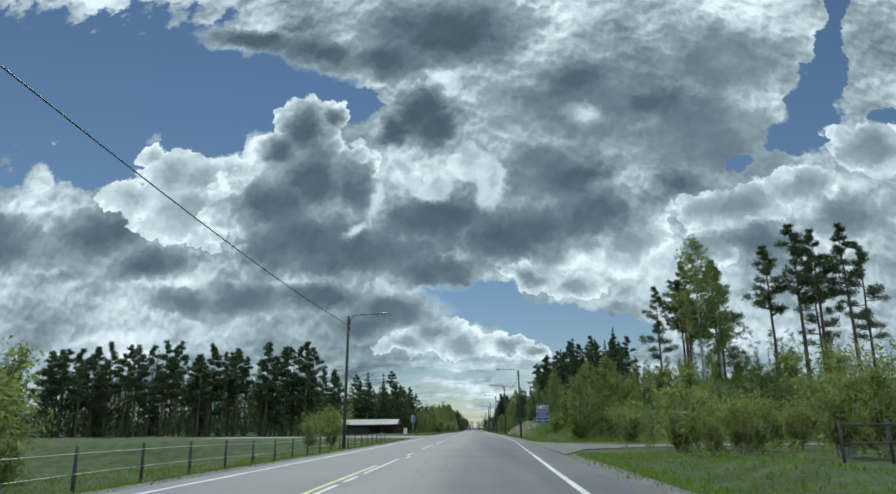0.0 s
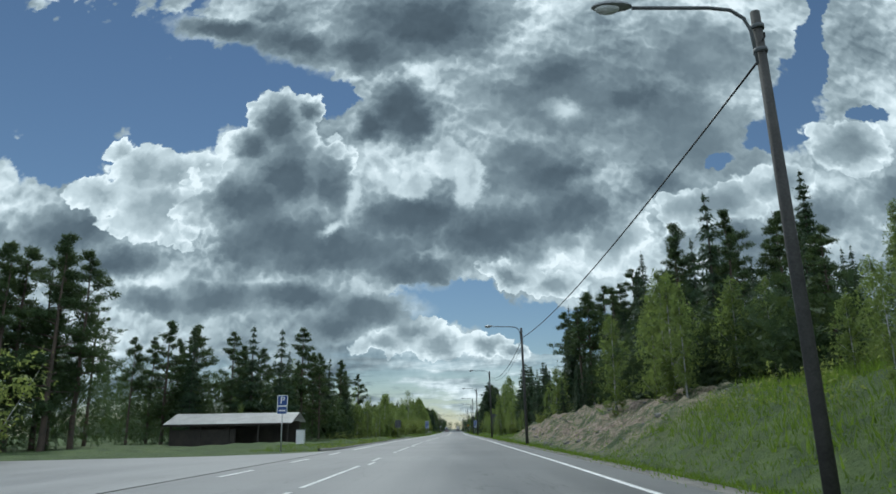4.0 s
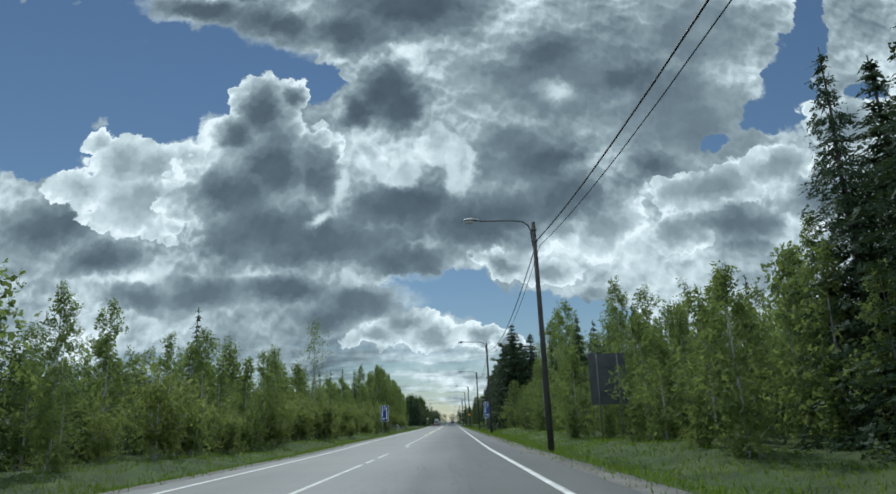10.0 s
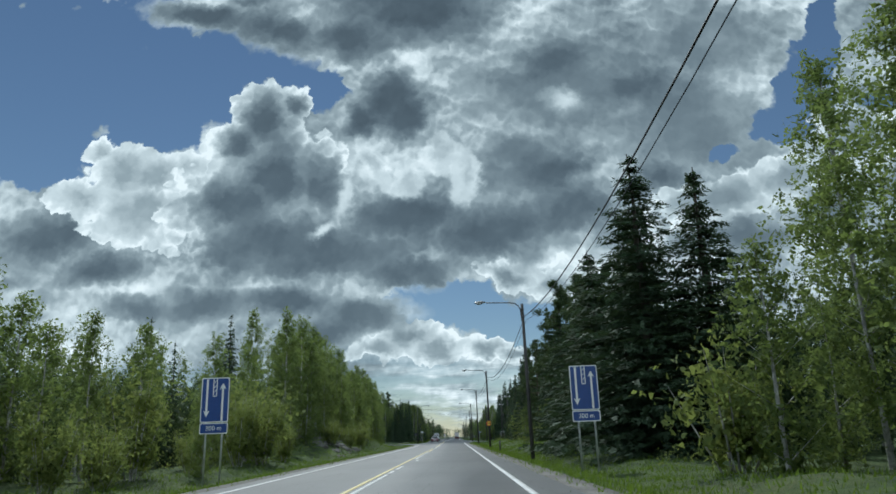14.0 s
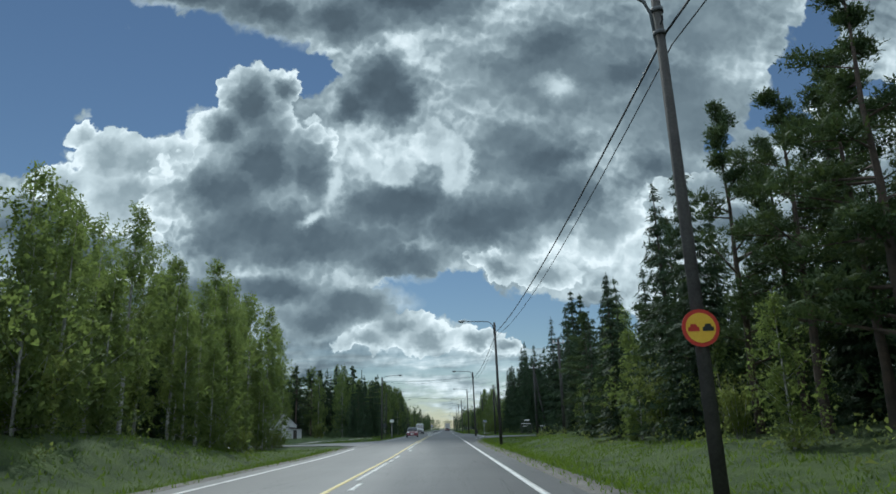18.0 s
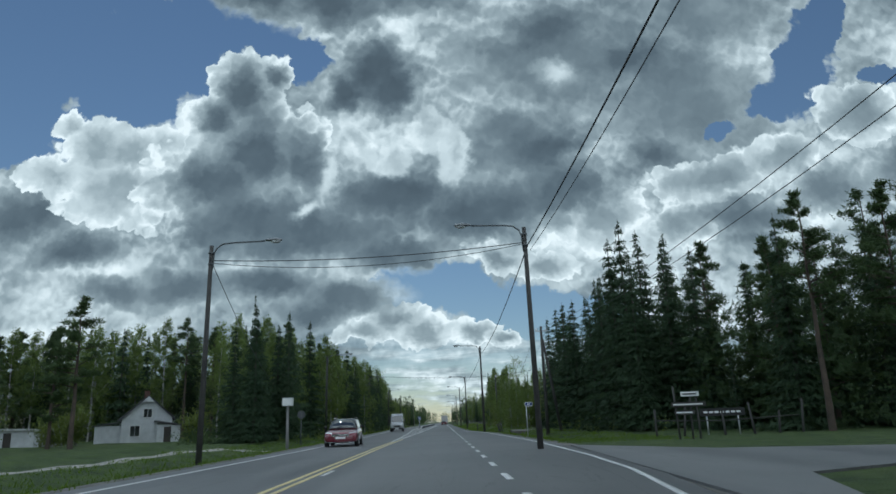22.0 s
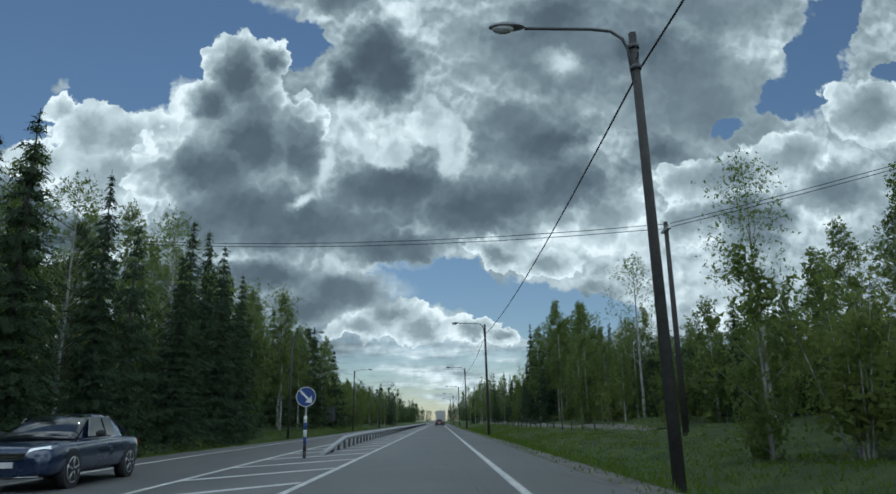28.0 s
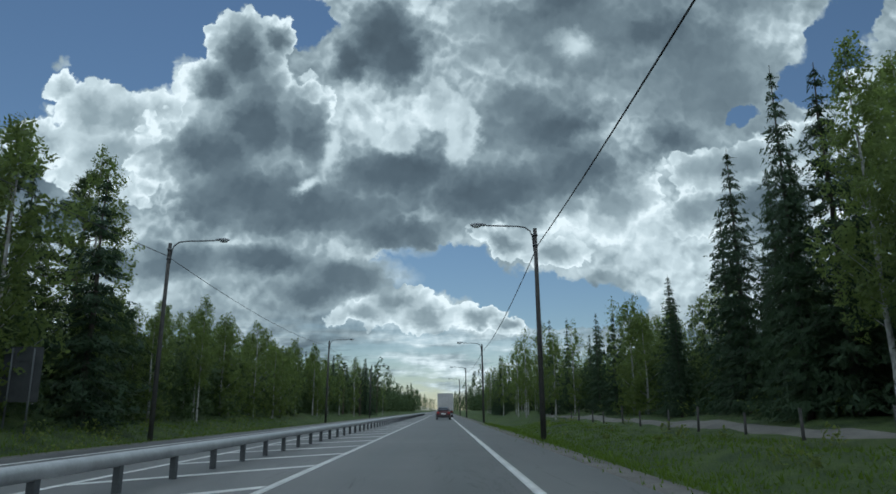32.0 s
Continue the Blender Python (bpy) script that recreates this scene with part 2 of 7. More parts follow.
ROOF_GREY = surface("light_sheet_roof", (0.26, 0.27, 0.27), (0.44, 0.45, 0.45), 0.9, 9.0, 0.6, 0.2)
ROOF_DARK = surface("dark_felt_roof", (0.035, 0.035, 0.037), (0.075, 0.075, 0.078), 0.9, 9.0, 0.8)
BOARD_DARK = surface("dark_stained_boards", (0.022, 0.020, 0.018), (0.06, 0.05, 0.042), 1.0, 12.0, 0.8, relief=0.3)
BOARD_RED = surface("red_ochre_boards", (0.045, 0.024, 0.02), (0.085, 0.04, 0.03), 1.0, 12.0, 0.85, relief=0.3)
TRIM_WHITE = surface("white_trim_paint", (0.55, 0.55, 0.54), (0.72, 0.72, 0.70), 2.0, 20.0, 0.6, relief=0.05)
GLASS_DARK = surface("dark_window_glass", (0.015, 0.018, 0.020), (0.03, 0.034, 0.036), 1.0, 9.0, 0.06, relief=0.0)
GLASS_DARK.node_tree.nodes["Principled BSDF"].inputs["IOR"].default_value = 1.9
TYRE = surface("tyre_rubber", (0.012, 0.012, 0.012), (0.028, 0.028, 0.028), 6.0, 40.0, 0.85)
RIM = surface("alloy_rim", (0.36, 0.37, 0.38), (0.52, 0.53, 0.54), 6.0, 40.0, 0.35, 0.9, 0.0)
CAR_RED = surface("red_car_paint", (0.11, 0.008, 0.018), (0.145, 0.011, 0.024), 1.0, 30.0, 0.3, 0.1, 0.0, coat=1.0)
CAR_BLUE = surface("dark_blue_car_paint", (0.010, 0.022, 0.060), (0.015, 0.032, 0.085), 1.0, 30.0, 0.25, 0.2, 0.0, coat=1.0)
CAR_DARK = surface("dark_maroon_car_paint", (0.055, 0.012, 0.014), (0.075, 0.016, 0.018), 1.0, 30.0, 0.3, 0.2, 0.0, coat=1.0)
CAR_SILVER = surface("silver_van_paint", (0.30, 0.31, 0.32), (0.38, 0.39, 0.40), 1.0, 30.0, 0.3, 0.4, 0.0, coat=1.0)
PLASTIC_DARK = surface("dark_plastic", (0.02, 0.02, 0.021), (0.035, 0.035, 0.036), 4.0, 40.0, 0.6)
CHROME = surface("bright_trim", (0.62, 0.63, 0.64), (0.74, 0.75, 0.76), 4.0, 40.0, 0.16, 1.0, 0.0)
HEADLIGHT = surface("headlamp_glass", (0.66, 0.68, 0.70), (0.82, 0.84, 0.86), 4.0, 40.0, 0.12, 0.5, 0.0)
TAIL_RED = surface("red_tail_lamp", (0.30, 0.01, 0.01), (0.40, 0.02, 0.02), 4.0, 40.0, 0.2, 0.0, 0.0)
TRUCK_GREY = surface("grey_trailer_doors", (0.36, 0.35, 0.34), (0.50, 0.49, 0.48), 0.8, 10.0, 0.6, 0.1, 0.05)


# ---- mesh helpers ----
def mesh_of(name, verts, faces, material, smooth=False):
    """A mesh from arrays of corners and of faces that all have as many corners."""
    verts, faces = np.asarray(verts, np.float32).reshape(-1, 3), np.asarray(faces, np.int32)
    m = bpy.data.meshes.new(name)
    n, k = faces.shape
    m.vertices.add(len(verts))
    m.vertices.foreach_set("co", verts.ravel())
    m.loops.add(n * k)
    m.loops.foreach_set("vertex_index", faces.ravel())
    m.polygons.add(n)
    m.polygons.foreach_set("loop_start", np.arange(0, n * k, k, dtype=np.int32))
    if smooth:
        m.polygons.foreach_set("use_smooth", np.ones(n, bool))
    m.update(calc_edges=True)
    m.validate()
    m.materials.append(material)
    return m


def part(name, bm, material, parent=None, label=""):
    """Links a bmesh as one mesh object, under a thing or under a part."""
    m = bpy.data.meshes.new(name)
    bm.to_mesh(m)
    bm.free()
    m.materials.append(material)
    ob = new(name, m)
    if parent:
        ob.parent = parent
    if label:
        tagged(ob, label)
    return ob


def part_of(name, mesh, parent=None, label=""):
    ob = new(name, mesh)
    if parent:
        ob.parent = parent
    if label:
        tagged(ob, label)
    return ob


def thing(name, label, category, at=None, group="", kind=""):
    ob = new(name)
    ob.empty_display_size = 0.2
    if at is not None:
        ob.matrix_world = at
    return tagged(ob, label, category, group, kind)


def add_box(bm, x0, x1, y0, y1, z0, z1, bevel=0.0, m=None):
    got = bmesh.ops.create_cube(bm, size=1.0)["verts"]
    for v in got:
        v.co = Vector(((x0 + x1) / 2 + v.co.x * (x1 - x0), (y0 + y1) / 2 + v.co.y * (y1 - y0), (z0 + z1) / 2 + v.co.z * (z1 - z0)))
    if bevel:
        edges = list({e for v in got for e in v.link_edges})
        got = [v for v in bmesh.ops.bevel(bm, geom=edges, offset=bevel, segments=2, affect="EDGES", profile=0.5)["verts"]]
    if m is not None:
        bmesh.ops.transform(bm, matrix=m, verts=list(set(got)))
    return bm


def box(*a, **k):
    return add_box(bmesh.new(), *a, **k)


def add_tube(bm, points, radii, sides=8, caps=True):
    """A round bar along points, with a radius at each."""
    points = [Vector(p) for p in points]
    if not isinstance(radii, (list, tuple)):
        radii = [radii] * len(points)
    rings = []
    for i, p in enumerate(points):
        d = (points[min(i + 1, len(points) - 1)] - points[max(i - 1, 0)]).normalized()
        side = d.cross(Vector((0, 0, 1)) if abs(d.z) < 0.9 else Vector((0, 1, 0))).normalized()
        up = side.cross(d)
        rings.append([bm.verts.new(p + radii[i] * (side * math.cos(2 * math.pi * k / sides) + up * math.sin(2 * math.pi * k / sides))) for k in range(sides)])
    for r0, r1 in zip(rings, rings[1:]):
        for k in range(sides):
            f = bm.faces.new((r0[k], r0[(k + 1) % sides], r1[(k + 1) % sides], r1[k]))
            f.smooth = True
    if caps:
        bm.faces.new(rings[0])
        bm.faces.new(rings[-1][::-1])
    return bm


def tube(points, radii, sides=8):
    bm = add_tube(bmesh.new(), points, radii, sides)
    bmesh.ops.recalc_face_normals(bm, faces=bm.faces[:])
    return bm


def add_prism(bm, outline, y0, y1):
    """An outline in x and z, drawn out along y."""
    near = [bm.verts.new((x, y0, z)) for x, z in outline]
    far = [bm.verts.new((x, y1, z)) for x, z in outline]
    n = len(outline)
    bm.faces.new(near)
    bm.faces.new(far[::-1])
    for k in range(n):
        bm.faces.new((near[k], far[k], far[(k + 1) % n], near[(k + 1) % n]))
    bmesh.ops.recalc_face_normals(bm, faces=bm.faces[:])
    return bm


def prism(outline, y0, y1):
    return add_prism(bmesh.new(), outline, y0, y1)


def smoothstep(a, b, v):
    k = np.clip((np.asarray(v, float) - a) / (b - a), 0, 1)
    return k * k * (3 - 2 * k)


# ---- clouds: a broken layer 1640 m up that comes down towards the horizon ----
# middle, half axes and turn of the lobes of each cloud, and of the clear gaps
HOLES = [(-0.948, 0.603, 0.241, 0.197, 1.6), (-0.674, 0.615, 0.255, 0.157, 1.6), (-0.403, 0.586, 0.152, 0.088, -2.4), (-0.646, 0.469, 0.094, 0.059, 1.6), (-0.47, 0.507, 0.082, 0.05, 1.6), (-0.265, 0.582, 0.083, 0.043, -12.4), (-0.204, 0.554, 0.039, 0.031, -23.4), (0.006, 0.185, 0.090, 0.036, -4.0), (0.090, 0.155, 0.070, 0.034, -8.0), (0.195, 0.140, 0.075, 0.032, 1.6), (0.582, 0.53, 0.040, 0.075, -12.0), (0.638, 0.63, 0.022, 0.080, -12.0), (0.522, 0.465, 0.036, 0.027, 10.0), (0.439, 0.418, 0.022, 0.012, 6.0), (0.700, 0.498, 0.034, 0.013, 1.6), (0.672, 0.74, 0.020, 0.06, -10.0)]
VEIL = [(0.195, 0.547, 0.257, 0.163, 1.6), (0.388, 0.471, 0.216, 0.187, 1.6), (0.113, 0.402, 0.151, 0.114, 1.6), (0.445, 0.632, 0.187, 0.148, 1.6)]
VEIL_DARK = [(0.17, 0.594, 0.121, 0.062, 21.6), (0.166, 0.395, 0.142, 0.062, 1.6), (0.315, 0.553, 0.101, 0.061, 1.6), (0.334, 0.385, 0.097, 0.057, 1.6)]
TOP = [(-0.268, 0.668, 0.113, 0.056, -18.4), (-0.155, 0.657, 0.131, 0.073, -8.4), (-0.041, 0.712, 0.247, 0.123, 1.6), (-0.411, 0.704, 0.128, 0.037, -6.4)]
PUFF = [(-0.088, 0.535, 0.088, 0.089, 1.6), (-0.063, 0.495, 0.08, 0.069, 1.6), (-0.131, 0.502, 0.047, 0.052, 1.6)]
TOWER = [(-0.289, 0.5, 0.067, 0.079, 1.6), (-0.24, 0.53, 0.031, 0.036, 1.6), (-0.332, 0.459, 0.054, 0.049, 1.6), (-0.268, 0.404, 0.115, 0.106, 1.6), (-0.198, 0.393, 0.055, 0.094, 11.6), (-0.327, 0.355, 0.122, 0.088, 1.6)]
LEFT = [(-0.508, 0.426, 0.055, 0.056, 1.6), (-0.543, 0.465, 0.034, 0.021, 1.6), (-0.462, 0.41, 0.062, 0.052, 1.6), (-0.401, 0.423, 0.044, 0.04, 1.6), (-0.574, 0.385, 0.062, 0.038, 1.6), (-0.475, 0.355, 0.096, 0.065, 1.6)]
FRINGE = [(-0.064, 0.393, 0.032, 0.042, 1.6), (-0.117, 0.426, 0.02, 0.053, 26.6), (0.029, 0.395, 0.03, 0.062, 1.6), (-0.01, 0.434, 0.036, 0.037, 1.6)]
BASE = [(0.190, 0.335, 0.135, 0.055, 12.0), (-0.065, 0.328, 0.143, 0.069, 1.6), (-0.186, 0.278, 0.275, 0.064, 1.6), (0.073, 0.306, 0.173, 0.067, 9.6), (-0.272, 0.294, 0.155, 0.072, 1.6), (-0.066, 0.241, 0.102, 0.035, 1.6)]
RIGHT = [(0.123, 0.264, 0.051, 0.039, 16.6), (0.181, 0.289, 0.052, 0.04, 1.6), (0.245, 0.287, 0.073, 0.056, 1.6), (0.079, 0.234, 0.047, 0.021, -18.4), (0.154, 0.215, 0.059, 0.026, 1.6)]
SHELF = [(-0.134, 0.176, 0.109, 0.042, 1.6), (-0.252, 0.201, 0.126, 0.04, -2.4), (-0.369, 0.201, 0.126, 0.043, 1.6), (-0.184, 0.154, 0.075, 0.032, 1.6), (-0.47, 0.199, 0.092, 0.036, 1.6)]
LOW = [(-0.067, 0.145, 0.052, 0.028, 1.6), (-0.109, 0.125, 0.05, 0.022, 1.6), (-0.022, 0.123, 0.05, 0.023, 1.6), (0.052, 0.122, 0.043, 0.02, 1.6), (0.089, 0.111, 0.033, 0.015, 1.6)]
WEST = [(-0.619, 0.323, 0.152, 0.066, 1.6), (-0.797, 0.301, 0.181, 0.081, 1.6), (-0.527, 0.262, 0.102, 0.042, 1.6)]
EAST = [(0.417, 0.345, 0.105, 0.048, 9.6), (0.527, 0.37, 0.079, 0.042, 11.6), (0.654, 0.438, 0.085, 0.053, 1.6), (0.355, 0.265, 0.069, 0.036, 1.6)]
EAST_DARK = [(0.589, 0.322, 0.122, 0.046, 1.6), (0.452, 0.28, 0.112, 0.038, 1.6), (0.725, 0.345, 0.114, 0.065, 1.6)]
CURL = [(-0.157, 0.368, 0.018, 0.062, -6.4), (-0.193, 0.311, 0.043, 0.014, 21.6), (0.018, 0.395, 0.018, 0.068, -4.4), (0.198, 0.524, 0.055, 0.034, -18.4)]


def cloud_material():
    k = Nodes("cloud")
    x, y, z = k.axes(k.coords())
    u, v = k.math("DIVIDE", x, y), k.math("DIVIDE", z, y)
    flat = k.join(u, v)
    half = (0.5, 0.5, 0.5)
    wander = k.vec("SUBTRACT", k.noise(flat, 8.0, 2.0, 0.5, out="Color"), half)
    ripple = k.vec("SUBTRACT", k.noise(flat, 26.0, 3.0, 0.6, out="Color"), half)
    fine = k.vec("SUBTRACT", k.noise(flat, 80.0, 3.0, 0.6, out="Color"), half)
    q = k.vec("ADD", flat, k.vec("MULTIPLY", wander, (0.045, 0.04, 0.0)))
    q = k.vec("ADD", q, k.vec("MULTIPLY", ripple, (0.034, 0.034, 0.0)))
    q = k.vec("ADD", q, k.vec("MULTIPLY", fine, (0.014, 0.014, 0.0)))
    # round heads of several sizes, like a cauliflower
    bent = k.vec("ADD", flat, k.vec("MULTIPLY", ripple, (0.030, 0.030, 0.0)))
    bent = k.vec("ADD", bent, k.vec("MULTIPLY", fine, (0.010, 0.010, 0.0)))

    def heads(at):
        total = None
        for scale, amount in ((15.0, 0.50), (34.0, 0.36), (78.0, 0.20)):
            t = k.n.new("ShaderNodeTexVoronoi")
            t.voronoi_dimensions = "2D"
            k.put(t.inputs["Vector"], at)
            t.inputs["Scale"].default_value = scale
            d = k.math("MULTIPLY", k.math("SUBTRACT", 0.42, t.outputs["Distance"]), amount)
            total = d if total is None else k.math("ADD", total, d)
        return total

    crumble = heads(bent)
    lit = k.math("SUBTRACT", heads(k.vec("ADD", bent, (-0.003, 0.011, 0.0))), crumble)
    billow = k.noise(flat, 5.0, 2.5, 0.45)
    wisps = k.noise(q, 18.0, 4.0, 0.5)
    folds = k.noise(k.vec("ADD", q, (0.37, 0.11, 0.0)), 10.0, 3.0, 0.5)

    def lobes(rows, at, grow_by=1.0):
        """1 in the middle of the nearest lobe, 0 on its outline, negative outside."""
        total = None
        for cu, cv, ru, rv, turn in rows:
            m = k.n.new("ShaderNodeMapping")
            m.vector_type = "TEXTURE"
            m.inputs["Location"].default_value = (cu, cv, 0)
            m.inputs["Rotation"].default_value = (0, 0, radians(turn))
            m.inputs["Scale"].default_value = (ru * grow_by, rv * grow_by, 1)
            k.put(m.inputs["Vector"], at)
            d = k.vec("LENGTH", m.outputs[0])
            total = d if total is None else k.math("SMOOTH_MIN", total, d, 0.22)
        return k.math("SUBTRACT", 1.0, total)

    streaks = k.noise(k.join(k.math("MULTIPLY", u, 3.2), k.math("MULTIPLY", v, 17.0)), 1.6, 6.0, 0.6)
    low = k.spread(v, 0.06, 0.145, 1.0, 0.0, True)
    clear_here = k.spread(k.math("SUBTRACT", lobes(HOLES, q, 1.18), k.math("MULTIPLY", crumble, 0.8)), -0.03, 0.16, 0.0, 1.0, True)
    clear_here = k.math("MAXIMUM", clear_here, k.math("MULTIPLY", low, k.spread(streaks, 0.45, 0.55, 0.92, 0.0)))
    cover = k.math("SUBTRACT", 1.0, clear_here)
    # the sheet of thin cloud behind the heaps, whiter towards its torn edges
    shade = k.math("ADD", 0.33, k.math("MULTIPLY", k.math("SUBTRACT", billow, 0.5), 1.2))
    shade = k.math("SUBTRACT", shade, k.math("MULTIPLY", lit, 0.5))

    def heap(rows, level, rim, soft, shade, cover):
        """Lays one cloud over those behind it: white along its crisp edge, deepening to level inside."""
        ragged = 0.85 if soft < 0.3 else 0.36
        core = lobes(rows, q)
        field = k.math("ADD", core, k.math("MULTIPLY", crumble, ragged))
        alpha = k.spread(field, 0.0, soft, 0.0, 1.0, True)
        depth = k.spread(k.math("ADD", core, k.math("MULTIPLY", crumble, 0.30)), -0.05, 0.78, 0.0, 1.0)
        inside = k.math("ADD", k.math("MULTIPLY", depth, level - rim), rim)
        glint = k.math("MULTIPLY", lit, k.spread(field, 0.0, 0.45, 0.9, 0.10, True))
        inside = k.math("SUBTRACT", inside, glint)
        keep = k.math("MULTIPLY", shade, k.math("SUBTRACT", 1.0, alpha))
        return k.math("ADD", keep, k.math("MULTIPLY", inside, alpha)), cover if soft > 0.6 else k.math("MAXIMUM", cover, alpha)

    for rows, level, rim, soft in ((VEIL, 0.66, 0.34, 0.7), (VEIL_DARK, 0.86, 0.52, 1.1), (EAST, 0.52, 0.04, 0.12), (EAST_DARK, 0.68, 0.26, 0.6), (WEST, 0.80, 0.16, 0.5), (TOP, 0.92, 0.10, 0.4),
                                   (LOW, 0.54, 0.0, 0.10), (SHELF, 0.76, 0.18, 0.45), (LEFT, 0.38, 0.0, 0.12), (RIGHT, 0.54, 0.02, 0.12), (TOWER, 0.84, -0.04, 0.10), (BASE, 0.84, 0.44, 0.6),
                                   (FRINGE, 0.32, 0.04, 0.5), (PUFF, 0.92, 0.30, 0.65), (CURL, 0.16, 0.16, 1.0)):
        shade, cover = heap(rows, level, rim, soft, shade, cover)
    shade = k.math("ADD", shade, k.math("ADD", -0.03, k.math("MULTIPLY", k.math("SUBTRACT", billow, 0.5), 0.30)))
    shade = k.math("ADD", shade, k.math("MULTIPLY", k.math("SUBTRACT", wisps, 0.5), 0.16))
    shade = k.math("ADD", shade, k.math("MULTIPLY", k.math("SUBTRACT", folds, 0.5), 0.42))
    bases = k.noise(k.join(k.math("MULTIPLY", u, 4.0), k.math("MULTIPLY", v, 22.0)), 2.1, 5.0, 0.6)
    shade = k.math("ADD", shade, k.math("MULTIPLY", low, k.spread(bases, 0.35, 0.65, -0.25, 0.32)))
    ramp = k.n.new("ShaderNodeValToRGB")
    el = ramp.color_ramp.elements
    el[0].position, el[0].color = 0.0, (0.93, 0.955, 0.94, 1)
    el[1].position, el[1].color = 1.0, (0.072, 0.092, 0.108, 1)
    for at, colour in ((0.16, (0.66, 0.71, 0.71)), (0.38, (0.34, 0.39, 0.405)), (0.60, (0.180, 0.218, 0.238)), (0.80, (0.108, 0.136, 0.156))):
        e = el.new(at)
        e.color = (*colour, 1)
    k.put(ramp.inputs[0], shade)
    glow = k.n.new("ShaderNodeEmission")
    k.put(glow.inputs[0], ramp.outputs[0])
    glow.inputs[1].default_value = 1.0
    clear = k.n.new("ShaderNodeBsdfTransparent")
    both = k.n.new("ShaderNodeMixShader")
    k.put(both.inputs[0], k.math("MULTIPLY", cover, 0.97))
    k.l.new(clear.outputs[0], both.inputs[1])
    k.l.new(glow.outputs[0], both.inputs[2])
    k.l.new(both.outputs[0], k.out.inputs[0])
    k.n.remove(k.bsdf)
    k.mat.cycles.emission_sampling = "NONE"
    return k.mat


def cloud_layer():
    # unseen near edge, placed so the layer shades the road past y 385
    profile = [(1415.0 + 2685.0 * i / 10, 1640.0) for i in range(11)]
    profile += [(4100.0 + 420.0 * math.sin(radians(a)), 1640.0 - 1740.0 * (1 - math.cos(radians(a)))) for a in range(9, 91, 9)]
    xs = np.linspace(-1.0, 1.0, 25)
    verts, faces = [], []
    for y, z in profile:
        for x in xs:
            verts.append((x * (1500.0 + 0.72 * y), y, z))
    n = len(xs)
    for i in range(len(profile) - 1):
        for j in range(n - 1):
            faces.append((i * n + j, i * n + j + 1, (i + 1) * n + j + 1, (i + 1) * n + j))
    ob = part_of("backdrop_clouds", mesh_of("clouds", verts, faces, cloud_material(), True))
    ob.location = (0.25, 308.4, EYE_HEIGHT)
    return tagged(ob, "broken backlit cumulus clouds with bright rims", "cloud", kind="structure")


cloud_layer()


# ---- lie of the land ----
def centre_line(y):
    return np.interp(y, [0, 43, 90, 147, 182, 216, 250, 355, 391, 430, 450, 515], [-2.7, -3.1, -3.3, -3.4, -2.8, -2.1, -1.95, -1.95, -2.4, -2.6, -2.5, -2.0])


def lane_edge(y):
    return np.interp(y, [0, 13, 43, 60, 100, 145, 163, 180, 215, 900], [1.8, 1.9, 2.7, 3.2, 3.2, 2.86, 2.64, 2.3, 1.8, 1.8])


def far_edge(y):
    """The white line beyond the oncoming lane."""
    return np.interp(y, [0, 55, 150, 183, 217, 236, 315, 357, 394, 430, 450, 490, 530, 900], [-5.9, -6.1, -6.3, -5.4, -4.8, -5.1, -5.1, -5.2, -6.6, -6.2, -6.3, -7.4, -8.6, -8.6])


def right_side(y):
    return np.interp(y, [-100, 0, 40, 60, 100, 180, 215, 250, 312, 380, 396, 412, 430, 462, 480, 900], [2.8, 2.8, 3.8, 4.3, 4.2, 3.3, 2.8, 2.8, 2.5, 2.5, 3.2, 5.2, 5.6, 5.0, 3.4, 3.5])


def left_side(y):
    return far_edge(y) - np.interp(y, [0, 60, 75, 190, 215, 400, 480, 900], [0.7, 0.7, 1.0, 1.0, 0.6, 0.6, 1.2, 1.2])


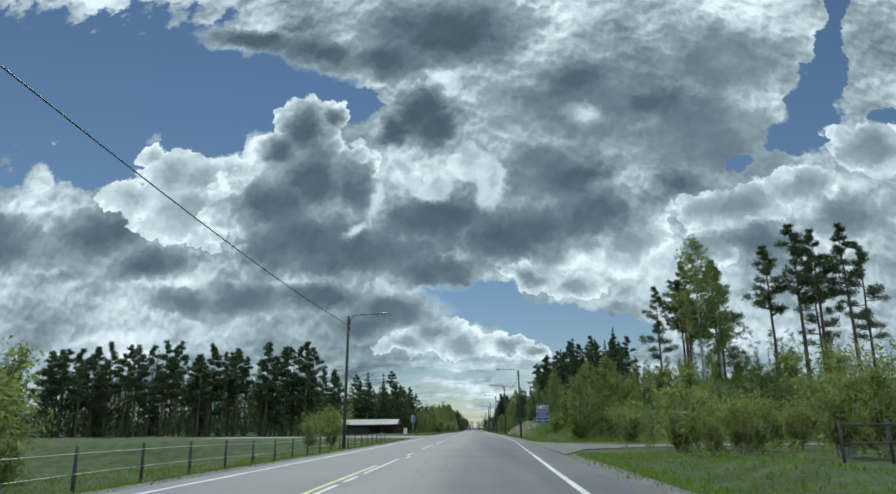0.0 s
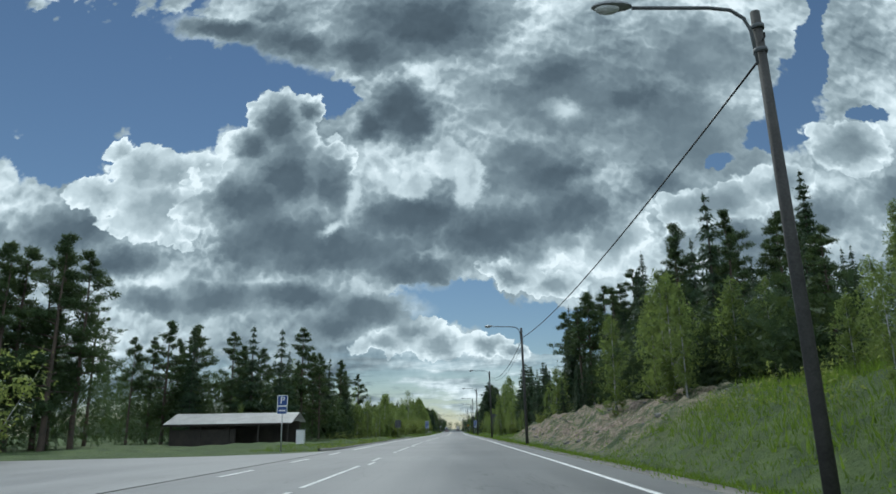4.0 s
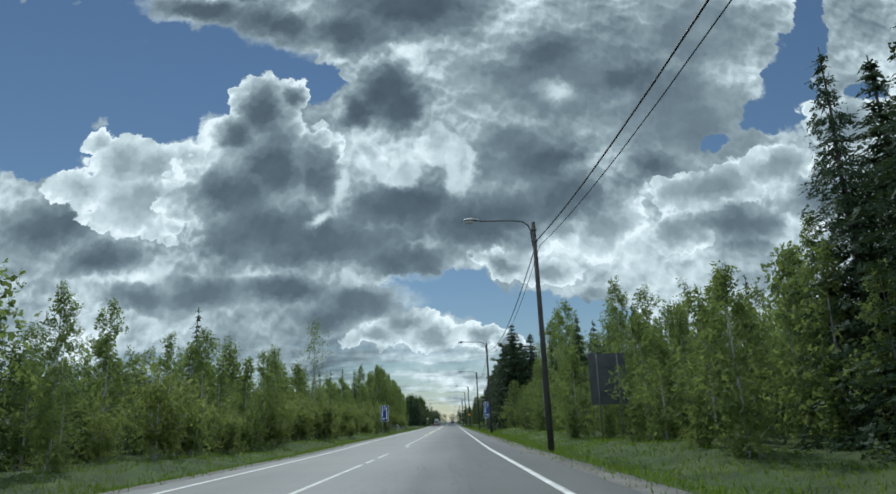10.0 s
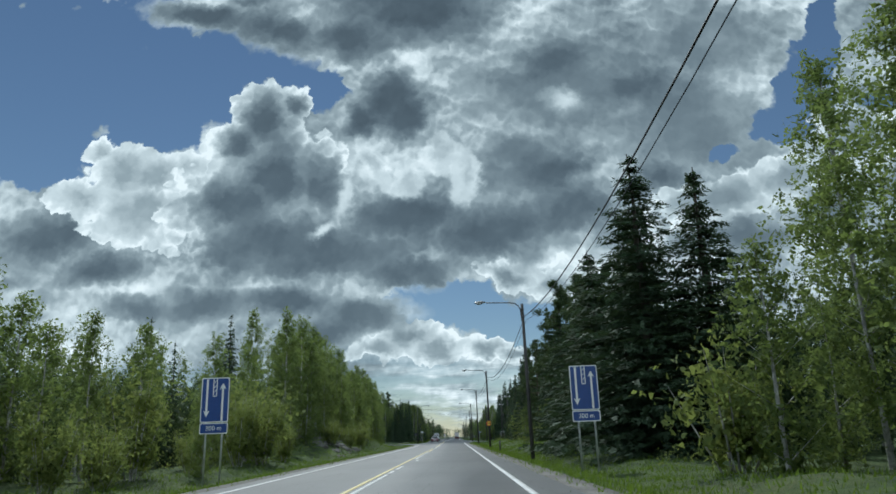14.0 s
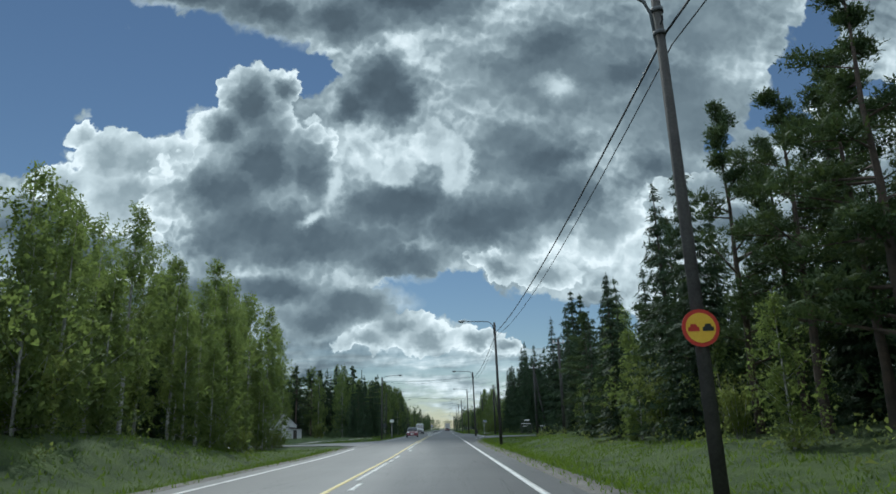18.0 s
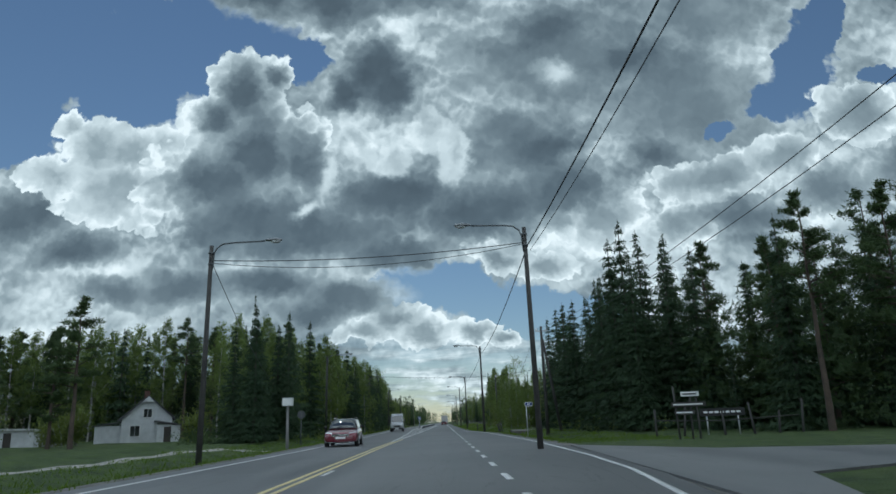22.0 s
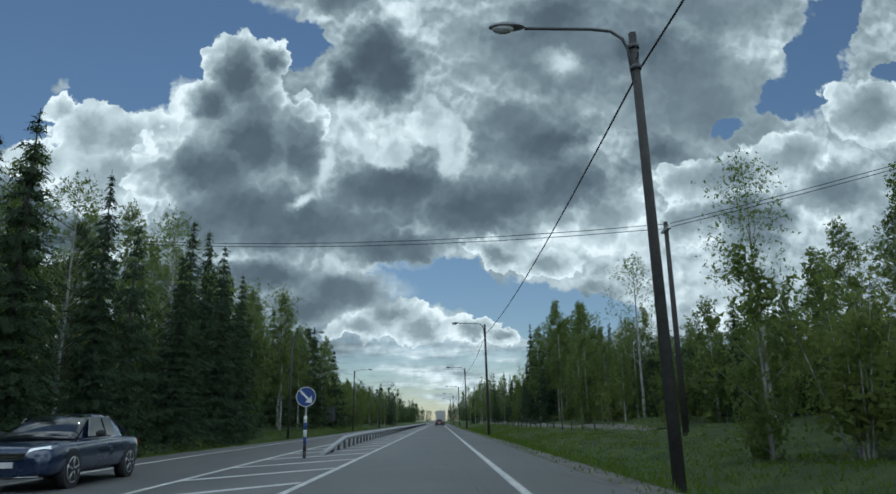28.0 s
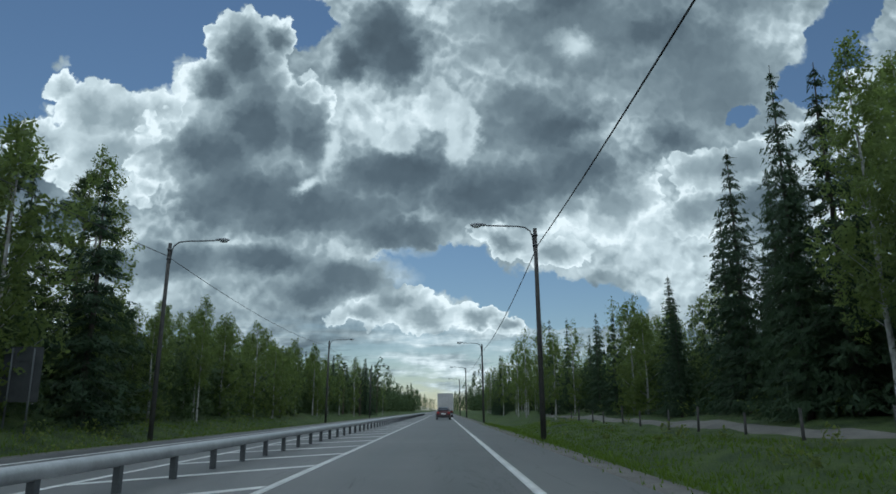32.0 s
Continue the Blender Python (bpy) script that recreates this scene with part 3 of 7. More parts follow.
def rise(x, y):
    """Height of the ground beside the road."""
    x, y = np.asarray(x, float), np.asarray(y, float)
    right, left = x - right_side(y), left_side(y) - x
    off = np.maximum(right, left)
    z = -0.16 + 0.12 * smoothstep(-0.4, 0.0, off) - 0.28 * smoothstep(0.5, 2.2, off) + 0.30 * smoothstep(2.8, 5.0, off)
    hill = smoothstep(30, 75, y) * (1 - smoothstep(150, 190, y))
    fade = 1 - smoothstep(42, 100, off)
    z = z + fade * hill * (2.6 * smoothstep(1.6, 9.0, right) + 3.0 * smoothstep(7, 22, right))
    z = z + fade * smoothstep(300, 330, y) * (1 - smoothstep(395, 408, y)) * smoothstep(3, 12, right)
    z = z + 1.1 * fade * smoothstep(500, 530, y) * smoothstep(3, 16, right)
    z = z - (1 - smoothstep(70, 84, y)) * (0.8 * smoothstep(2, 9, left) + 2.4 * fade * smoothstep(9, 24, left))
    z = z + 1.3 * fade * smoothstep(300, 315, y) * (1 - smoothstep(350, 372, y)) * smoothstep(1.5, 7, left)
    z = z + 1.4 * fade * smoothstep(480, 520, y) * smoothstep(2, 12, left)
    roads = np.maximum(smoothstep(20, 28, y) * (1 - smoothstep(60, 68, y)) * (x > 0), smoothstep(389, 397, y) * (1 - smoothstep(430, 437, y)) * (x > 0))
    roads = np.maximum(roads, smoothstep(76, 83, y) * (1 - smoothstep(118, 124, y)) * (x < 0) * (1 - smoothstep(38, 44, -x)))
    roads = np.maximum(roads, smoothstep(367, 374, y) * (1 - smoothstep(405, 411, y)) * (x < 0))
    cut = smoothstep(98, 112, y) * (1 - smoothstep(166, 176, y)) * smoothstep(2.5, 4.5, right) * (1 - smoothstep(9, 12, right))
    z = z + cut * (0.22 * np.sin(1.9 * x + 0.8 * y) * np.sin(1.1 * y - 0.7 * x) + 0.16 * np.sin(0.61 * y + 3.1 * x) + 0.12 * np.sin(2.3 * y) + 0.10 * np.sin(4.1 * x + 2.9 * y) * np.sin(3.7 * y - 2.2 * x) + 0.09 * np.sin(6.3 * y + 1.3 * x) * np.sin(5.2 * x))
    bumps = 0.10 * np.sin(x * 1.3 + 0.4 * y) * np.sin(y * 0.9 + 1.0) + 0.16 * np.sin(x * 0.37 + 2) * np.sin(y * 0.23)
    z = z + fade * bumps * smoothstep(1.5, 4.5, off)
    return z * (1 - roads) - 0.035 * roads


def height(x, y):
    return float(rise(x, y))


def ground_sheet():
    near = np.concatenate([np.arange(-60, -24, 3), np.arange(-24, 5.0, 0.8), np.arange(5.2, 17, 0.4), np.arange(17.2, 24.1, 0.8), np.arange(27, 61, 3)])
    xs = np.concatenate([[-4200, -2000, -900, -400, -200, -110, -80], near, [80, 110, 200, 400, 900, 2000, 4200]])
    ys = np.concatenate([[-600, -250, -120], np.arange(-60, 98, 2.0), np.arange(98, 182, 0.6), np.arange(182, 760, 2.0), [780, 820, 900, 1050, 1300, 1800, 2600, 3600, 4700]])
    gx, gy = np.meshgrid(xs, ys)
    gz = rise(gx, gy)
    verts = np.stack([gx, gy, gz], -1).reshape(-1, 3)
    nx, ny = len(xs), len(ys)
    i = (np.arange(ny - 1)[:, None] * nx + np.arange(nx - 1)[None, :]).ravel()
    faces = np.stack([i, i + 1, i + nx + 1, i + nx], -1)
    return tagged(part_of("ground", mesh_of("ground", verts, faces, GROUND, True)), "grassy roadside ground with ditches and a sandy cut bank", "ground", kind="structure")


def strip(ys, left, right, z0, z1):
    """A slab between two lines across a run of stations."""
    verts, faces = [], []
    for y, l, r in zip(ys, left, right):
        verts += [(l, y, z0), (r, y, z0), (r, y, z1), (l, y, z1)]
    for i in range(len(ys) - 1):
        o = 4 * i
        for k in range(4):
            faces.append((o + k, o + (k + 1) % 4, o + 4 + (k + 1) % 4, o + 4 + k))
    return verts, [f[::-1] for f in faces]


ground_sheet()
stations = np.concatenate([np.arange(-80, 760, 4.0), [800, 900, 1100, 1500, 2200, 3200]])
road = part_of("road", mesh_of("road", *strip(stations, left_side(stations), right_side(stations), -0.3, 0.0), ASPHALT))
tagged(road, "worn grey asphalt two-lane main road", "road", kind="structure")
for side, edge in ((-1, left_side), (1, right_side)):
    inner, outer = edge(stations), edge(stations) + side * 0.7
    v, f = strip(stations, np.minimum(inner, outer), np.maximum(inner, outer), -0.35, -0.03)
    tagged(part_of("gravel_shoulder", mesh_of("gravel_shoulder", v, f, GRAVEL)), "strip of pale gravel along the asphalt edge", "shoulder", kind="structure")


def apron(name, outline, material, z, label):
    """A flat side road or yard with the outline given, counter-clockwise."""
    bm = bmesh.new()
    top = [bm.verts.new((x, y, z)) for x, y in outline]
    low = [bm.verts.new((x, y, z - 0.3)) for x, y in outline]
    bm.faces.new(top)
    n = len(outline)
    for k in range(n):
        bm.faces.new((low[k], low[(k + 1) % n], top[(k + 1) % n], top[k]))
    bmesh.ops.recalc_face_normals(bm, faces=bm.faces[:])
    return tagged(part(name, bm, material), label, "road", kind="structure")


apron("side_road", [(3.7, 30), (5.6, 37), (10, 40.5), (16, 41.0), (40, 42), (70, 43), (70, 46.5), (40, 46), (16, 45), (9, 46), (6, 50), (4.0, 60)], GRAVEL, 0.016, "grey gravel side road joining the main road")
apron("parking_yard", [(-6.9, 84), (-6.9, 116), (-9, 112.5), (-12, 110), (-24, 107), (-40, 110), (-40, 96), (-22, 93), (-11, 91)], ASPHALT, 0.016, "asphalt entrance to a roadside parking yard")
apron("side_road", [(4.2, 399), (7, 407.5), (12, 410), (30, 411.5), (70, 414), (70, 418.5), (30, 416), (14, 414.8), (9, 417), (5.7, 424)], ASPHALT, 0.016, "grey asphalt side road joining the main road")
apron("side_road", [(-5.6, 376), (-6.9, 404), (-10, 398), (-14, 395), (-40, 393), (-40, 388), (-14, 388), (-8.6, 384)], ASPHALT, 0.016, "narrow asphalt side road joining the main road")


apron("gravel_yard", [(7.4, 464.5), (13.0, 463.5), (13.0, 478.0), (9.0, 478.0), (7.9, 474.0)], GRAVEL, -0.01, "pale gravel yard beyond the verge")


# ---- painted lines, each a thin slab ----
def marking(parent, material, y0, y1, x_of, width, label=""):
    n = max(2, int((y1 - y0) / 6) + 1)
    ys = np.linspace(y0, y1, n)
    c = x_of(ys)
    return part_of("marking", mesh_of("marking", *strip(ys, c - width / 2, c + width / 2, -0.05, 0.006), material), parent, label)


def offset(line, by):
    return lambda y: line(y) + by


marks = thing("road_markings", "worn white and yellow painted lane lines", "road marking", kind="structure")
marking(marks, WHITE_LINE, -60, 30, lane_edge, 0.14)
marking(marks, WHITE_LINE, 62, 390, lane_edge, 0.14)
marking(marks, WHITE_LINE, 478, 900, lane_edge, 0.16)
for i in range(8):
    marking(marks, WHITE_LINE, 31 + 3.8 * i, 33.2 + 3.8 * i, lane_edge, 0.14)
for i in range(21):
    marking(marks, WHITE_LINE, 392 + 4.1 * i, 393.6 + 4.1 * i, lane_edge, 0.14)
marking(marks, WHITE_LINE, -60, 84, far_edge, 0.13)
marking(marks, WHITE_LINE, 118, 372, far_edge, 0.13)
marking(marks, WHITE_LINE, 402, 900, far_edge, 0.13)
for i in range(4):
    marking(marks, WHITE_LINE, 86 + 8 * i, 89 + 8 * i, far_edge, 0.13)
marking(marks, WHITE_LINE, 398, 482, lambda y: right_side(y) - 0.45, 0.12)
for i in range(50):
    y0 = -42 + 12.0 * i
    if y0 > 424:
        break
    if y0 < 380:
        marking(marks, WHITE_LINE, y0, y0 + 8.5 if i % 3 else y0 + 3.0, offset(centre_line, 0.09), 0.11)
    marking(marks, WHITE_LINE, y0 + 9.2, y0 + 11.0, offset(centre_line, 0.30 if i % 2 else 0.09), 0.11)
for y0, y1 in ((2, 22), (248, 330), (338, 440)):
    marking(marks, YELLOW_LINE, y0, y1, offset(centre_line, -0.13), 0.11, "faded yellow no-crossing line")
for y0, y1 in ((312, 322), (385, 446)):
    marking(marks, YELLOW_LINE, y0, y1, offset(centre_line, 0.12), 0.11, "faded yellow no-crossing line")


def median_left(y):
    return np.interp(y, [440, 470, 500, 530, 900], [-2.7, -3.3, -4.3, -5.2, -5.2])


marking(marks, WHITE_LINE, 446, 900, centre_line, 0.14)
marking(marks, WHITE_LINE, 440, 900, median_left, 0.13)
for i in range(48):
    y0 = 452 + 4.0 * i
    l, r = float(median_left(y0)), float(centre_line(y0))
    bm = bmesh.new()
    pts = [(l + 0.1, y0), (r - 0.1, y0 + 1.1 * (r - l)), (r - 0.1, y0 + 1.1 * (r - l) + 0.35), (l + 0.1, y0 + 0.35)]
    top, low = [bm.verts.new((x, y, 0.006)) for x, y in pts], [bm.verts.new((x, y, -0.05)) for x, y in pts]
    bm.faces.new(top)
    for k in range(4):
        bm.faces.new((low[k], low[(k + 1) % 4], top[(k + 1) % 4], top[k]))
    part("hatch_bar", bm, WHITE_LINE, marks)

# raised kerb of the island beside the oncoming lane
ys = np.arange(118, 196, 2.0)
kx = np.interp(ys, [118, 122, 150, 188, 194], [-8.2, -7.4, -7.1, -7.1, -7.5])
kerb = part_of("kerb", mesh_of("kerb", *strip(ys, kx - 0.14, kx, -0.2, 0.10), KERB))
tagged(kerb, "low concrete kerb edging a grass island", "kerb", kind="structure")
ys = np.arange(404, 454, 2.0)
kx = np.interp(ys, [404, 414, 428, 438, 446, 454], [-15.9, -14.3, -12.0, -10.7, -8.9, -8.2])
verts, faces = [], []
for x, y in zip(kx, ys):
    for dx in (-1.05, -0.9, -0.5, -0.1, 0.05):
        verts.append((x + dx, y, height(x + dx, y) + (0.03 if -1.0 < dx < 0 else -0.08)))
for i in range(len(ys) - 1):
    for k in range(4):
        faces.append((5 * i + k, 5 * i + k + 1, 5 * i + k + 6, 5 * i + k + 5))
path = part_of("footpath", mesh_of("footpath", verts, faces, SANDY, True))
tagged(path, "pale sandy footpath beside the road", "path", kind="structure")


# ---- trees ----
rng = np.random.default_rng(7)


def scatter_leaves(centres, size, slim, flat=0.0, droop=0.0, along=None):
    """Small leaves or needle tufts round the centres, turned every way or roughly along a direction each."""
    n = len(centres)
    a = rng.normal(size=(n, 3))
    a[:, 2] *= 1.0 - flat
    a[:, 2] -= droop
    if along is not None:
        a = along * 1.5 + a * 0.75
    a /= np.linalg.norm(a, axis=1)[:, None]
    b = np.cross(a, rng.normal(size=(n, 3)))
    b /= np.linalg.norm(b, axis=1)[:, None] + 1e-9
    s = (size * rng.uniform(0.6, 1.4, n))[:, None]
    v = np.stack([centres - a * s * 0.5 - b * s * slim * 0.5, centres - a * s * 0.5 + b * s * slim * 0.5, centres + a * s * 0.5], 1)
    return v.reshape(-1, 3), np.arange(n * 3).reshape(n, 3)


def icosahedron():
    bm = bmesh.new()
    bmesh.ops.create_icosphere(bm, subdivisions=1, radius=1.0)
    got = np.array([v.co[:] for v in bm.verts]), np.array([[v.index for v in f.verts] for f in bm.faces])
    bm.free()
    return got


LUMP = icosahedron()


def lumps(centres, radii):
    """The dense twigs and leaves inside a crown, one uneven clump at each centre."""
    verts, faces = [], []
    for i, (c, r) in enumerate(zip(centres, radii)):
        verts.append(np.asarray(c) + LUMP[0] * np.asarray(r) * rng.uniform(0.65, 1.25, (len(LUMP[0]), 1)))
        faces.append(LUMP[1] + i * len(LUMP[0]))
    return np.concatenate(verts), np.concatenate(faces)


def ball(n):
    """Points spread evenly in a ball of radius 1, a little fuller at its rim."""
    d = rng.normal(size=(n, 3))
    d /= np.linalg.norm(d, axis=1)[:, None]
    return d * (rng.uniform(size=n) ** 0.42)[:, None]


def wood(points, radii, sides):
    """One tapered stem as corner and face arrays."""
    points, verts, faces = np.asarray(points, float), [], []
    for p, r in zip(points, radii):
        for k in range(sides):
            verts.append((p[0] + r * math.cos(2 * math.pi * k / sides), p[1] + r * math.sin(2 * math.pi * k / sides), p[2]))
    for i in range(len(points) - 1):
        for k in range(sides):
            o = i * sides
            faces.append((o + k, o + (k + 1) % sides, o + sides + (k + 1) % sides, o + sides + k))
    return np.array(verts), np.array(faces)


def limb(p0, p1, r0, r1):
    p0, p1 = np.asarray(p0, float), np.asarray(p1, float)
    d = p1 - p0
    side = np.cross(d, (0.3, 0.2, 1.0))
    side /= np.linalg.norm(side) + 1e-9
    up = np.cross(side, d)
    up /= np.linalg.norm(up) + 1e-9
    verts = [p + r * (side * math.cos(c) + up * math.sin(c)) for p, r in ((p0, r0), (p1, r1)) for c in (0, 2.1, 4.2)]
    return np.array(verts), np.array([(0, 1, 4, 3), (1, 2, 5, 4), (2, 0, 3, 5)])


def joined(pieces):
    verts, faces, o = [], [], 0
    for v, f in pieces:
        verts.append(v)
        faces.append(f + o)
        o += len(v)
    return np.concatenate(verts), np.concatenate(faces)


def stem(h, r, lean=0.2, sides=7):
    zs = np.linspace(-0.4, h, 7)
    w = rng.uniform(-lean, lean, 2)
    pts = [(w[0] * (z / h) ** 2 * h * 0.06 + 0.05 * math.sin(z), w[1] * (z / h) ** 2 * h * 0.06, z) for z in zs]
    rad = [max(0.015, r * (1.12 if z < 0 else 1 - 0.93 * max(z, 0) / h)) for z in zs]
    return wood(pts, rad, sides)


def make_tree(name, label, trunk, trunk_material, crown, crown_material):
    tree = thing(name, label, "tree", pose(0, -300 - 12 * len(FAMILY), -60))
    part_of("trunk", mesh_of("trunk", *joined(trunk), trunk_material, True), tree)
    part_of("crown", mesh_of("crown", *crown, crown_material), tree)
    FAMILY.append(tree)
    return tree


FAMILY = []


def shell(n):
    """Points near the surface of a ball of radius 1."""
    d = rng.normal(size=(n, 3))
    d /= np.linalg.norm(d, axis=1)[:, None]
    return d * rng.uniform(0.62, 1.12, n)[:, None]


def pine(h, bare, spread, n, size):
    """A Scots pine: a tall bare stem under a crown of dense clumps."""
    trunk, centres, cores, fat, ways = [stem(h, 0.0125 * h + 0.03)], [], [], [], []
    count = int(18 + 16 * (1 - bare))
    for i in range(count):
        k = (i + rng.uniform(0, 1)) / count
        z = h * (bare + (0.985 - bare) * k)
        reach = spread * (0.30 + 0.80 * math.sin(math.pi * min(0.95, 0.25 + 0.72 * k))) * (1.05 - 0.75 * k ** 3) * rng.uniform(0.55, 1.15)
        a = rng.uniform(0, 2 * math.pi)
        tip = np.array([reach * math.cos(a), reach * math.sin(a), z + reach * rng.uniform(-0.05, 0.35)])
        trunk.append(limb((0, 0, z - 0.1), tip, 0.012 * h * (1.05 - k) * 0.5 + 0.012, 0.008))
        for f in (0.5, 0.95):
            c = np.array([0, 0, z]) * (1 - f) + tip * f + (0, 0, 0.08 * spread)
            m = max(3, int(n / count / 2))
            r = np.array((0.31, 0.31, 0.20)) * spread * (0.72 + 0.35 * f) * (1.12 - 0.50 * k)
            puff = shell(m)
            centres.append(c + puff * r)
            ways.append(puff * (1, 1, 0.6) + (0, 0, 0.5))
            cores.append(c)
            fat.append(r * 0.62)
    for i in range(int(6 * bare)):
        a, z = rng.uniform(0, 6.28), h * bare * rng.uniform(0.5, 1.0)
        trunk.append(limb((0, 0, z), (0.9 * math.cos(a), 0.9 * math.sin(a), z - 0.1), 0.02, 0.006))
    tufts = scatter_leaves(np.concatenate(centres), size, 0.40, 0.1, along=np.concatenate(ways))
    return trunk, joined([tufts, lumps(cores, fat)])


def spruce(h, wide, n, size, low=0.04):
    """A Norway spruce: a dense cone of drooping branches."""
    trunk, centres, ways, skirts = [stem(h, 0.011 * h + 0.03, 0.05)], [], [], []
    levels = int(h * 1.9)
    per = n / levels
    for i in range(levels):
        k = (i + rng.uniform(-0.3, 0.3)) / levels
        k = min(max(k, 0.0), 0.985)
        z = h * (low + (1 - low) * k)
        r = wide * 1.12 * (1 - k) ** 0.92 * (0.86 + 0.14 * math.sin(i * 2.4)) + 0.04
        arms = 5 + int(4 * (1 - k))
        m = max(2, int(per * (1.9 * (1 - k) + 0.16) / arms))
        ring = [(0, 0, z + 0.22 * r + 0.1)]
        for j in range(arms):
            a = 2 * math.pi * (j + rng.uniform(-0.35, 0.35)) / arms + i
            reach = r * rng.uniform(0.68, 1.12)
            f = rng.uniform(0.25, 1.05, m) ** 0.7
            d = np.stack([np.cos(a) * f * reach, np.sin(a) * f * reach, z - 0.30 * reach * f + 0.14 * reach * f ** 3], -1)
            d += rng.normal(size=(m, 3)) * (0.10 * r + 0.03, 0.10 * r + 0.03, 0.07)
            centres.append(d)
            ways.append(np.tile((math.cos(a), math.sin(a), -0.55), (m, 1)))
            if j % 3 == 0 and r > 0.6:
                trunk.append(limb((0, 0, z), (math.cos(a) * reach * 0.8, math.sin(a) * reach * 0.8, z - 0.2 * reach), 0.02, 0.006))
            for turn, share in ((-0.5, 0.34), (0.0, 0.78)):
                b = a + turn * 2 * math.pi / arms
                ring.append((math.cos(b) * reach * share, math.sin(b) * reach * share, z - (0.30 * reach + 0.12) * share))
        c = len(ring) - 1
        skirts.append((np.array(ring), np.array([(0, 1 + q, 1 + (q + 1) % c) for q in range(c)])))
    tufts = scatter_leaves(np.concatenate(centres), size, 0.42, 0.2, 0.3, np.concatenate(ways))
    return trunk, joined([tufts] + skirts)


def birch(h, bare, wide, n, size, droop=0.35):
    """A birch: a thin pale stem and a tall full crown of small leaves in sprays."""
    trunk, centres, cores, fat = [stem(h, 0.008 * h + 0.02, 0.3)], [], [], []
    sprays = int(30 + h * 2.6)
    for i in range(sprays):
        k = (i + rng.uniform(0, 1)) / sprays
        z = h * (bare + (0.99 - bare) * k)
        r = wide * (math.sin(math.pi * min(0.985, 0.18 + 0.80 * k)) ** 0.8) * rng.uniform(0.30, 1.08)
        a = rng.uniform(0, 2 * math.pi)
        tip = np.array([r * math.cos(a), r * math.sin(a), z + 0.15 * r])
        if i % 2 == 0:
            trunk.append(limb((0, 0, max(0.2, z - 0.7 * r)), tip, 0.022 * (1.15 - k), 0.005))
        m = max(3, int(n / sprays))
        taper = 1.0 - 0.45 * k
        puff = shell(m) * np.array((0.28 * wide + 0.12, 0.28 * wide + 0.12, 0.34 * wide + 0.22)) * taper
        puff[:, 2] -= rng.uniform(size=m) ** 2 * 0.30 * wide
        centres.append(tip + puff)
        if i % 2 == 0 and k < 0.85:
            cores.append(tip * (0.55, 0.55, 1.0) - (0, 0, 0.1))
            fat.append(np.array((0.24 * wide, 0.24 * wide, 0.32 * wide)) * taper)
    return trunk, joined([scatter_leaves(np.concatenate(centres), size, 0.75, 0.0, droop), lumps(cores, fat)])


def bush(h, wide, n, size):
    """A many-stemmed willow or rowan bush, leafy to the ground."""
    trunk, centres, cores, fat = [], [], [], []
    for i in range(9):
        a, r = rng.uniform(0, 6.28), wide * rng.uniform(0.2, 0.9)
        tip = np.array([r * math.cos(a), r * math.sin(a), h * rng.uniform(0.6, 1.0)])
        trunk.append(limb((0.1 * math.cos(a), 0.1 * math.sin(a), -0.3), tip, 0.03, 0.006))
        for f in np.linspace(0.25, 1.0, 6):
            m = max(2, int(n / 54))
            centres.append(tip * f + shell(m) * (0.38 * wide, 0.38 * wide, 0.17 * h))
        for f in (0.35, 0.75):
            cores.append(tip * f)
            fat.append((0.20 * wide, 0.20 * wide, 0.13 * h))
    return trunk, joined([scatter_leaves(np.concatenate(centres), size, 0.60), lumps(cores, fat)])


def bare_tree(h, wide, n):
    """A tree still thinly leafed, mostly twigs."""
    trunk, centres = [stem(h, 0.009 * h + 0.02, 0.3)], []
    for i in range(60):
        k = (i + 0.5) / 60
        z, a = h * (0.3 + 0.68 * k), rng.uniform(0, 6.28)
        r = wide * math.sin(math.pi * (0.2 + 0.75 * k)) * rng.uniform(0.5, 1.1)
        tip = np.array([r * math.cos(a), r * math.sin(a), z + 0.9 * r])
        trunk.append(limb((0, 0, z), tip, 0.02 * (1.2 - k), 0.006))
        centres.append(tip + rng.normal(size=(max(2, n // 60), 3)) * 0.35)
    return trunk, scatter_leaves(np.concatenate(centres), 0.26, 0.7)


PINES, FIRS, BIG_FIRS, BIG_PINES, BIRCHES, YOUNG, BUSHES, THIN, NATIVE = [], [], [], [], [], [], [], [], {}
LIGHT = {"p": [], "s": [], "b": []}


def family(rows, name, label, maker, bark, leaves, into):
    for args in rows:
        t, c = maker(*args)
        tree = make_tree(name, label, t, bark, c, leaves)
        NATIVE[tree.name] = args[0]
        into.append(tree)


PINE_LABEL, FIR_LABEL, BIRCH_LABEL = "tall Scots pine with a bare lower stem", "dark dense spruce with drooping branches", "slender birch in fresh light green leaf"
family(((17, 0.48, 2.4, 2300, 0.48), (18, 0.52, 2.2, 2300, 0.48), (15, 0.36, 2.2, 2300, 0.46), (13, 0.20, 2.2, 2300, 0.44)), "pine_tree", PINE_LABEL, pine, PINE_BARK, PINE_NEEDLES, PINES)
family(((16, 3.1, 1700, 0.54), (14, 2.8, 1600, 0.52), (18, 3.3, 1850, 0.56), (10, 2.2, 1150, 0.46)), "spruce_tree", FIR_LABEL, spruce, SPRUCE_BARK, SPRUCE_NEEDLES, FIRS)
family(((16, 3.0, 5200, 0.42, 0.02), (15, 2.7, 4800, 0.41, 0.02)), "spruce_tree", "big dark spruce with branches to the ground", spruce, SPRUCE_BARK, SPRUCE_NEEDLES, BIG_FIRS)
